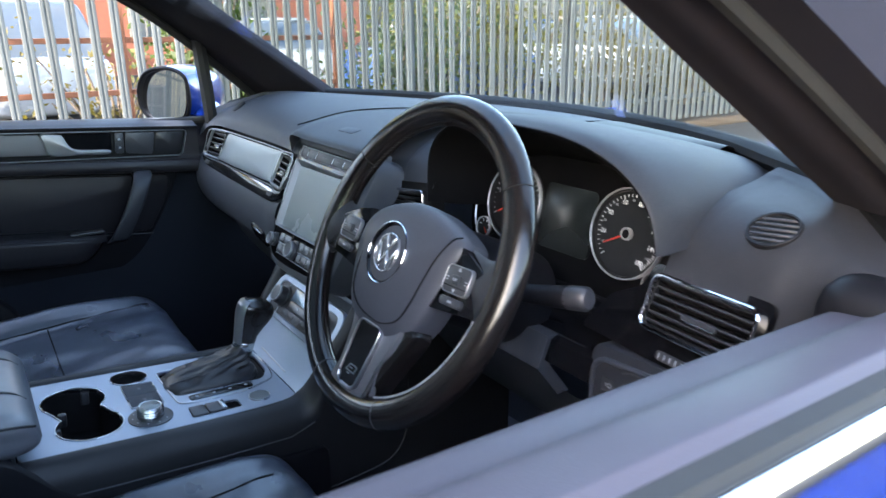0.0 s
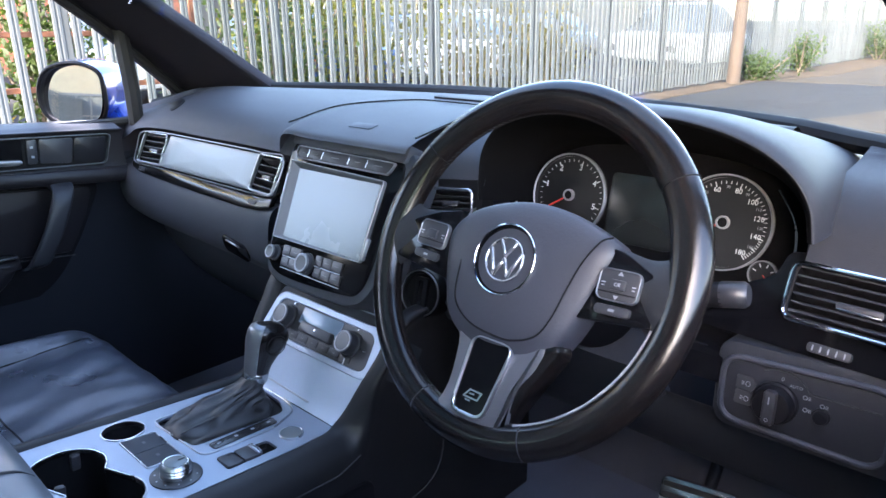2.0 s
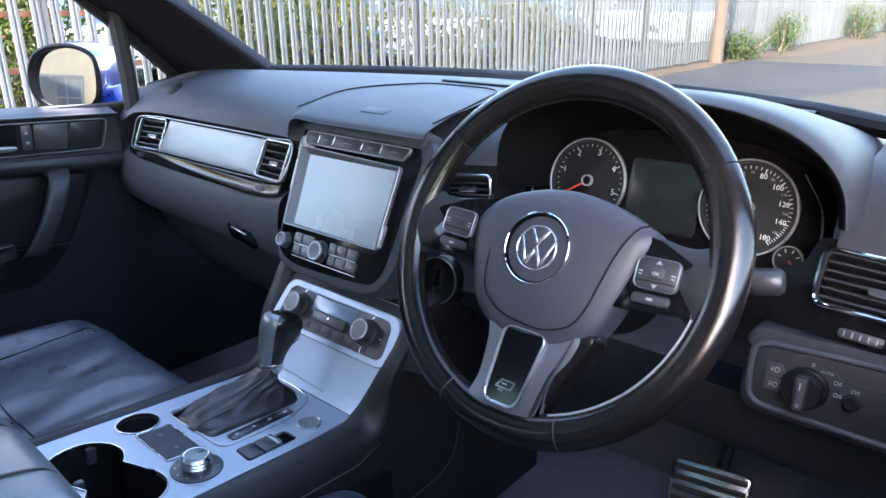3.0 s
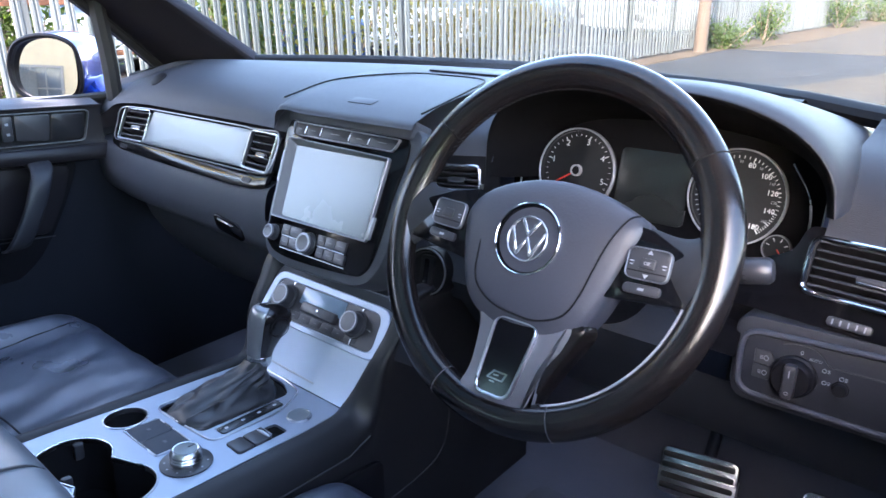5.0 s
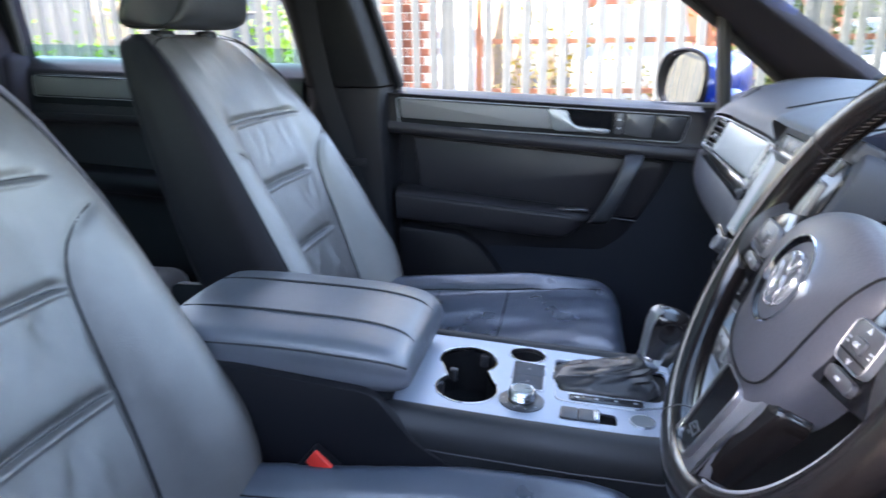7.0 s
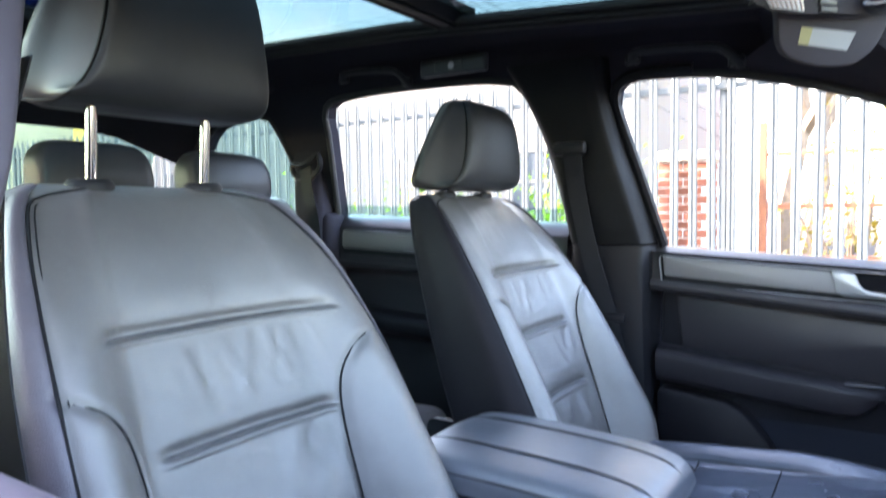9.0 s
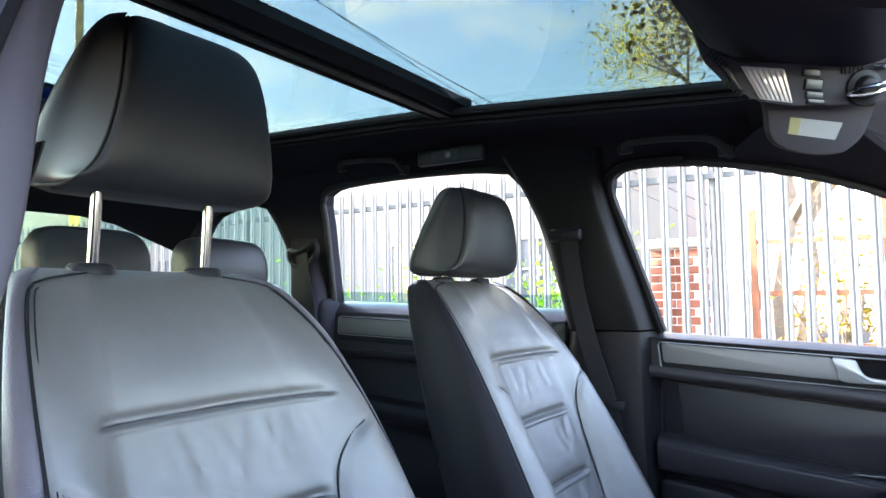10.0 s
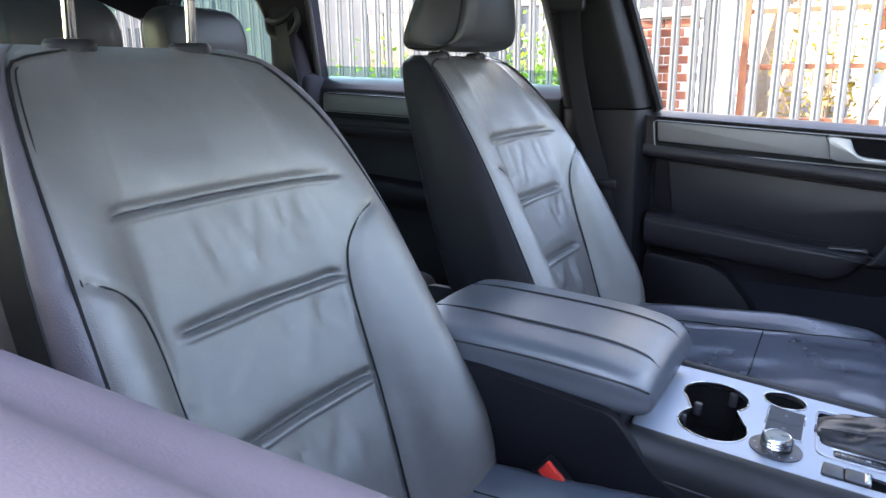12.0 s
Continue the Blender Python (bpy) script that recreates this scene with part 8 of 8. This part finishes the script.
PALE = pale_mesh()
rail_bm = bmesh.new()
box(rail_bm, (-0.035, 0.5, 0), (0.05, 1.0, 0.05))
RAILS = bpy.data.meshes.new("rail")
rail_bm.to_mesh(RAILS)
rail_bm.free()
RAILS.materials.append(GALV)
post_bm = bmesh.new()
box(post_bm, (-0.09, 0, 1.15), (0.10, 0.055, 2.3), 0.006, 1)
POST = bpy.data.meshes.new("post")
post_bm.to_mesh(POST)
post_bm.free()
POST.materials.append(GALV)
rnd = random.Random(4)
POSTS = [-1.28 - 2.75 * k for k in range(9, -1, -1)] + [1.60, 3.49, 5.70, 7.64, 9.58, 11.42, 13.17, 14.90] + [14.90 + 1.80 * k for k in range(1, 20)]
for ya, yb in zip(POSTS, POSTS[1:]):
    fence = thing("palisade_fence_panel", "galvanised steel palisade fence panel with pointed pales", "fence", "palisade fence", m=Matrix.Translation((FX, ya, GROUND)))
    n = round((yb - ya) / (0.155 if yb < 3 else 0.127))
    for me, nm, z in ((RAILS, "rail", 0.35), (RAILS, "rail", 2.15), (POST, "post", 0)):
        o = new(nm, me)
        o.parent = fence
        o.location.z = z
        if nm == "rail":
            o.scale.y = yb - ya
    for k in range(n):
        o = new("pale", PALE)
        o.parent = fence
        o.matrix_basis = Matrix.Translation((rnd.uniform(-0.003, 0.003), (k + 0.5) * (yb - ya) / n + rnd.uniform(-0.006, 0.006), rnd.uniform(-0.012, 0.012))) @ Matrix.Rotation(rnd.uniform(-0.006, 0.006), 4, "X")


def tree(x, y, h, spread, leaf, label, n=1500, seed=1, name="tree", fine=1.0):
    """A branching trunk with a ragged crown of small leaves."""
    r = random.Random(seed)
    t = thing(name, label, "tree" if name == "tree" else "shrub", m=Matrix.Translation((x, y, GROUND)))
    tb = bmesh.new()
    tips = []

    def limb(p, d, ln, rad, depth):
        q = p + d * ln
        tube(tb, [p, (p + q) / 2 + Vector((r.uniform(-1, 1), r.uniform(-1, 1), 0)) * ln * 0.06, q], [rad, rad * 0.85, rad * 0.65], 7)
        if depth == 0:
            tips.append(q)
            return
        for _ in range(3 if depth > 1 else 4):
            nd = (d + Vector((r.uniform(-1, 1), r.uniform(-1, 1), r.uniform(-0.2, 0.7))) * 0.75).normalized()
            limb(q - d * ln * r.uniform(0, 0.3), nd, ln * r.uniform(0.6, 0.85), rad * 0.55, depth - 1)

    limb(Vector((0, 0, 0)), Vector((r.uniform(-0.1, 0.1), r.uniform(-0.1, 0.1), 1)).normalized(), h * 0.36, h * 0.022, 3)
    part("trunk", tb, BARK, t)
    verts, faces = [], []
    for i in range(n):
        c = r.choice(tips) + Vector((r.gauss(0, 1), r.gauss(0, 1), r.gauss(0, 0.8))) * spread * 0.10
        s = r.uniform(0.03, 0.075) * (0.6 + h / 14) * fine
        a = Vector((r.uniform(-1, 1), r.uniform(-1, 1), r.uniform(-1, 1))).normalized()
        b = a.orthogonal().normalized()
        k = len(verts)
        verts += [c - a * s, c + b * s * 0.5, c + a * s, c - b * s * 0.5 + a.cross(b) * s * 0.15]
        faces.append((k, k + 1, k + 2, k + 3))
    me = bpy.data.meshes.new("crown")
    me.from_pydata([tuple(v) for v in verts], [], faces)
    me.materials.append(leaf)
    o = new("crown", me)
    o.parent = t
    return t


def bush(x, y, w, h, leaf, label, n=900, seed=1):
    r = random.Random(seed)
    t = thing("shrub", label, "shrub", m=Matrix.Translation((x, y, GROUND)))
    tb = bmesh.new()
    ends = []
    for _ in range(14):
        e = Vector((r.gauss(0, w * 0.30), r.gauss(0, w * 0.30), h * r.uniform(0.4, 0.95)))
        tube(tb, [Vector((e.x * 0.15, e.y * 0.15, 0)), e * 0.6, e], [0.02, 0.013, 0.006], 5)
        ends += [e, e * 0.8, e * 0.6, e * 0.4]
    part("stem", tb, BARK, t)
    verts, faces = [], []
    for i in range(n * 3):
        c = r.choice(ends) + Vector((r.gauss(0, 1), r.gauss(0, 1), r.gauss(0, 0.9))) * w * 0.13
        c.z = max(0.03, c.z)
        s = r.uniform(0.018, 0.05)
        a = Vector((r.uniform(-1, 1), r.uniform(-1, 1), r.uniform(-1, 1))).normalized()
        b = a.orthogonal().normalized()
        k = len(verts)
        verts += [c - a * s, c + b * s * 0.5, c + a * s, c - b * s * 0.5 + a.cross(b) * s * 0.15]
        faces.append((k, k + 1, k + 2, k + 3))
    me = bpy.data.meshes.new("foliage")
    me.from_pydata([tuple(v) for v in verts], [], faces)
    me.materials.append(leaf)
    o = new("foliage", me)
    o.parent = t
    return t


def parked_car(x, y, turn, paint, label, tall=0.0):
    """A parked car: body with wheel arches and glasshouse, four wheels, lamps and panes."""
    c = thing("parked_car", label, "car", "parked cars", m=Matrix.Translation((x, y, GROUND)) @ Matrix.Rotation(radians(turn), 4, "Z"))
    bm = bmesh.new()
    secs = []
    for yy, z0, z1, w in ((-2.1, 0.35, 0.70, 0.70), (-2.0, 0.25, 0.88, 0.82), (-1.4, 0.22, 0.95, 0.87), (0, 0.20, 0.97, 0.88), (1.1, 0.22, 0.93, 0.87), (1.8, 0.25, 0.80, 0.83), (2.1, 0.34, 0.64, 0.68)):
        secs.append([(-w, yy, (z0 + z1) / 2), (-w * 0.96, yy, z1 - 0.06), (-w * 0.8, yy, z1), (0, yy, z1 + 0.03), (w * 0.8, yy, z1), (w * 0.96, yy, z1 - 0.06), (w, yy, (z0 + z1) / 2), (w * 0.95, yy, z0 + 0.04), (0, yy, z0), (-w * 0.95, yy, z0 + 0.04)])
    loft(bm, secs, 40, 28, True, True)
    part("body", bm, paint, c)
    bm = bmesh.new()
    secs = []
    for z, ya, yb, w in ((0.93, -1.75, 0.95, 0.80), (1.15, -1.6, 0.55, 0.74), (1.38 + tall, -1.25, 0.1, 0.64), (1.44 + tall, -1.0, -0.15, 0.52)):
        secs.append([(-w, ya + 0.15, z), (-w, yb - 0.25, z), (-w * 0.7, yb, z), (w * 0.7, yb, z), (w, yb - 0.25, z), (w, ya + 0.15, z), (w * 0.7, ya, z), (-w * 0.7, ya, z)])
    loft(bm, secs, 48, 16, True, True)
    part("glasshouse", bm, WINGL, c, "dark window band")
    bm = bmesh.new()
    box(bm, (0, -0.58, 1.43 + tall), (1.12, 1.15, 0.05), 0.02, 2)
    part("car_roof", bm, paint, c)
    for s in (-1, 1):
        bm = bmesh.new()
        for ya in (-0.35,):
            box(bm, (s * 0.725, ya, 1.18 + tall / 2), (0.03, 0.07, 0.46 + tall), 0.01, 1)
        part("pillar", bm, paint, c)
        for yy in (-1.32, 1.28):
            bm = bmesh.new()
            lathe(bm, [(0.20, -0.09), (0.31, -0.09), (0.325, -0.05), (0.325, 0.05), (0.31, 0.09), (0.20, 0.09)], 28, Matrix.Translation((s * 0.80, yy, 0.325)) @ Matrix.Rotation(radians(90), 4, "Y"))
            wl = part("wheel", bm, RUBBER, c)
            bm = bmesh.new()
            lathe(bm, [(0.20, -0.08), (0.20, 0.08), (0.05, 0.06), (0.0, 0.06)], 20, Matrix.Translation((s * 0.80, yy, 0.325)) @ Matrix.Rotation(radians(90 * s), 4, "Y"))
            part("rim", bm, SATIN, wl)
        bm = bmesh.new()
        box(bm, (s * 0.62, 1.98, 0.66), (0.30, 0.16, 0.12), 0.04, 2)
        part("headlight", bm, LAMP, c)
        bm = bmesh.new()
        box(bm, (s * 0.66, -2.0, 0.74), (0.26, 0.14, 0.12), 0.04, 2)
        part("tail_light", bm, RED, c)
    return c


parked_car(-9.2, 6.2, 90, CARPAINT[0], "dark blue parked car behind the fence")
parked_car(-12.5, 4.8, 80, CARPAINT[1], "white parked car behind the fence")
parked_car(-9.6, 10.2, 95, CARPAINT[2], "silver parked car behind the fence")
parked_car(-13.2, 12.0, 85, CARPAINT[0], "blue parked car far behind the fence")
parked_car(-8.0, 17.4, 62, CARPAINT[1], "white parked estate car behind the fence", 0.15)
parked_car(-11.0, 0.6, 90, CARPAINT[1], "white parked van-like car behind the fence", 0.2)
parked_car(-13.0, -2.6, 90, CARPAINT[2], "silver parked car behind the gate")
parked_car(-12.0, 16.5, 90, CARPAINT[3], "dark parked car behind the fence")
bush(-6.9, 6.1, 1.9, 2.8, LEAFYG, "tall yellow-green shrub behind fence", 1700, 41)
bush(-7.1, 4.9, 1.6, 2.4, LEAFYG, "yellow-green shrub behind fence", 1200, 42)
bush(-6.5, 7.8, 1.6, 1.6, LEAFY, "yellowing shrub behind fence", 1100, 3)
bush(-6.3, 4.0, 1.5, 1.9, LEAF, "green shrub behind fence", 1000, 5)
bush(-6.6, 9.8, 1.4, 1.5, LEAFY, "yellow-green shrub behind fence", 1000, 8)
bush(-6.4, 1.9, 1.5, 2.3, LEAF, "tall green shrub behind fence", 1200, 9)
bush(-4.75, 14.9, 0.8, 0.6, LEAF, "green weeds at the foot of the fence", 500, 12)
bush(-4.8, 17.8, 0.8, 0.9, LEAF, "tall weeds growing through the fence", 400, 13)
bush(-4.7, 24.5, 1.2, 1.1, LEAF, "green weeds growing along the fence", 500, 14)
bush(-4.6, 29.5, 1.6, 1.2, LEAF, "green weeds growing along the fence", 600, 17)
bush(-6.6, -4.2, 2.4, 1.1, LEAFG, "low bright green hedge behind fence", 1400, 15)
bush(-6.7, -6.4, 2.4, 1.1, LEAFG, "low bright green hedge behind fence", 1400, 16)
tree(-10.5, 3.2, 5.5, 4.0, LEAF, "leafy green tree behind the parked cars", 5500, 21)
tree(-14.0, 8.5, 6.0, 4.2, LEAFY, "tree with yellowing leaves", 5500, 22)
tree(-8.6, -1.2, 6.5, 4.2, LEAFY, "slim tree with yellow-green leaves", 5000, 23)
bush(-7.3, -0.45, 1.3, 2.7, LEAFY, "tall yellow-green shrub beside the brick pier", 260, 31)
bush(-6.7, 1.0, 1.5, 1.15, LEAFY, "scrubby brown-green undergrowth behind the gate", 160, 32)
bush(-6.4, -2.9, 1.6, 1.7, LEAFG, "bright green shrub behind fence", 1000, 33)
tree(-16.0, -1.7, 9.5, 6.5, LEAFGOLD, "tall tree with golden yellowing leaves", 38000, 24, fine=0.62)
tree(-18.0, 18, 7.0, 5.0, LEAF, "distant green tree behind parked cars", 4000, 25)

# brick pier and rusty gate frame behind the fence
pier = thing("brick_pier", "red brick gate pier with a stone cap", "brick pier", m=Matrix.Translation((-5.75, -1.70, GROUND)))
bm = bmesh.new()
box(bm, (0, 0, 0.8), (0.43, 0.43, 1.6))
part("mortar_core", bm, MORTAR, pier, smooth=False)
bb = bmesh.new()
box(bb, (0, 0, 0), (0.215, 0.105, 0.066), 0.006, 1)
BRICKM = bpy.data.meshes.new("brick")
bb.to_mesh(BRICKM)
bb.free()
BRICKM.materials.append(BRICK)
for c in range(21):
    for k, (bx, by, tr) in enumerate(((-0.112, -0.17, 0), (0.112, -0.17, 0), (0.17, 0.05, 90), (-0.17, 0.05, 90), (-0.0, 0.17, 0), (0.17, -0.05, 90)) if c % 2 else ((0.17, -0.112, 90), (0.17, 0.112, 90), (-0.05, -0.17, 0), (-0.05, 0.17, 0), (-0.17, 0.0, 90))):
        o = new("brick", BRICKM)
        o.parent = pier
        o.matrix_basis = at(bx, by, 0.04 + 0.0755 * c, tr)
bm = bmesh.new()
box(bm, (0, 0, 1.64), (0.52, 0.52, 0.08), 0.015, 2)
part("cap_stone", bm, MORTAR, pier)
gate_t = thing("rusty_gate", "rusty steel gate frame behind the fence", "gate", m=Matrix.Translation((-5.6, 0, GROUND)))
for y in (-1.05, 0.9, 2.9):
    bm = bmesh.new()
    box(bm, (0, y, 0.95), (0.06, 0.06, 1.9), 0.004, 1)
    part("gate_post", bm, RUST, gate_t)
for z in (0.75, 1.18, 1.62):
    bm = bmesh.new()
    box(bm, (0, 0.93, z), (0.04, 3.95, 0.045), 0.004, 1)
    part("gate_rail", bm, RUST, gate_t)
pole = thing("timber_pole", "weathered timber pole beside the fence", "pole", m=Matrix.Translation((-4.82, 13.9, GROUND)))
bm = bmesh.new()
tube(bm, [(0, 0, 0), (0.02, 0, 2), (0.0, 0.02, 5)], [0.13, 0.12, 0.10], 14)
part("pole_shaft", bm, material("weathered_timber", (0.060, 0.042, 0.030), 0.9, vary=0.35, vscale=6, bump=0.7, bscale=60, stretch=(1, 1, 0.1)), pole)


def building(name, x0, x1, y0, y1, h, wall, label, windows=(), roof=True):
    b = thing(name, label, "building", m=Matrix.Translation((0, 0, GROUND)))
    bm = bmesh.new()
    box(bm, ((x0 + x1) / 2, (y0 + y1) / 2, h / 2), (x1 - x0, y1 - y0, h))
    part("wall", bm, wall, b, smooth=False)
    if roof:
        bm = bmesh.new()
        xm = (x0 + x1) / 2
        vs = [bm.verts.new(p) for p in ((x0 - 0.4, y0 - 0.3, h), (x1 + 0.4, y0 - 0.3, h), (xm, y0 - 0.3, h + (x1 - x0) * 0.28), (x0 - 0.4, y1 + 0.3, h), (x1 + 0.4, y1 + 0.3, h), (xm, y1 + 0.3, h + (x1 - x0) * 0.28))]
        for f in ((0, 1, 2), (5, 4, 3), (0, 2, 5, 3), (2, 1, 4, 5), (1, 0, 3, 4)):
            bm.faces.new([vs[i] for i in f])
        part("roof", bm, ROOFT, b, smooth=False)
    for side, u, z, w, hh in windows:
        m = {"e": Matrix(((0, 0, 1, x1), (1, 0, 0, u), (0, 1, 0, z), (0, 0, 0, 1))), "w": Matrix(((0, 0, -1, x0), (-1, 0, 0, u), (0, 1, 0, z), (0, 0, 0, 1))), "n": Matrix(((-1, 0, 0, u), (0, 0, 1, y1), (0, 1, 0, z), (0, 0, 0, 1)))}[side]
        bm = bmesh.new()
        box(bm, (0, 0, 0.0), (w, hh, 0.04))
        wd = part("window", bm, WINGL, b, m=m, smooth=False)
        bm = bmesh.new()
        band(bm, rrect(w + 0.14, hh + 0.14, 0.01, 1), rrect(w - 0.04, hh - 0.04, 0.01, 1), 0, 0.06, 0.005)
        for k in (-1, 1):
            box(bm, (k * w / 6, 0, 0.03), (0.04, hh, 0.04))
        box(bm, (0, 0, 0.03), (w, 0.04, 0.04))
        part("frame", bm, RENDERW, wd)
    return b


building("white_workshop", -24, -15, -30, -5.0, 5.2, RENDERW, "long white rendered workshop with plain parapet", [("e", -7.5 - 3.4 * k, 1.9, 1.5, 1.5) for k in range(5)], False)
building("brick_house", -30, -22, 0, 12, 5.2, BRICK, "brick house far behind the fence", [("e", 2 + 3 * k, 1.6 + 2.4 * j, 1.2, 1.2) for k in range(3) for j in range(2)])
building("white_unit", -30, -19, 16, 44, 5.0, RENDERW, "large white industrial unit", [("e", 20 + 5 * k, 2.4, 2.0, 1.2) for k in range(4)], False)
# added out of view behind the car to block direct sun
building("buff_sun_block", 0.6, 6.2, -20.0, -13.0, 9.2, BUFF, "tall buff block out of view, added to keep sun off the car", [("n", 2.0 + 2.6 * k, 2.0 + 3.2 * j, 1.4, 1.6) for k in range(2) for j in range(2)], False)
building("buff_terrace", -16, 0, -40, -26, 7.0, BUFF, "buff brick terrace across the yard", [("n", -9 + 4 * k, 1.8 + 2.6 * j, 1.4, 1.4) for k in range(4) for j in range(2)])
# overhead wire and a yellow lamp mast beyond the yard
wire = thing("overhead_cable", "thin black cable hanging across the sky", "cable")
bm = bmesh.new()
tube(bm, [(-14.0, -21.0 + 1.0 * k, 15.05 - 0.700 * k + 0.010 * (k - 10) ** 2) for k in range(21)], 0.014, 6)
part("cable", bm, RUBBER, wire)
bm = bmesh.new()
tube(bm, [(-14.6, -21.0 + 1.0 * k, 15.25 - 0.735 * k + 0.010 * (k - 10) ** 2) for k in range(21)], 0.010, 6)
part("cable", bm, RUBBER, wire)
mast = thing("yellow_mast", "slim yellow painted mast beyond the fence", "mast", m=Matrix.Translation((-9.0, -17.0, GROUND)))
bm = bmesh.new()
tube(bm, [(0, 0, 0), (0, 0, 6), (0, 0, 12)], [0.14, 0.11, 0.08], 14)
part("mast_shaft", bm, material("yellow_paint", (0.55, 0.34, 0.04), 0.5, vary=0.15), mast)
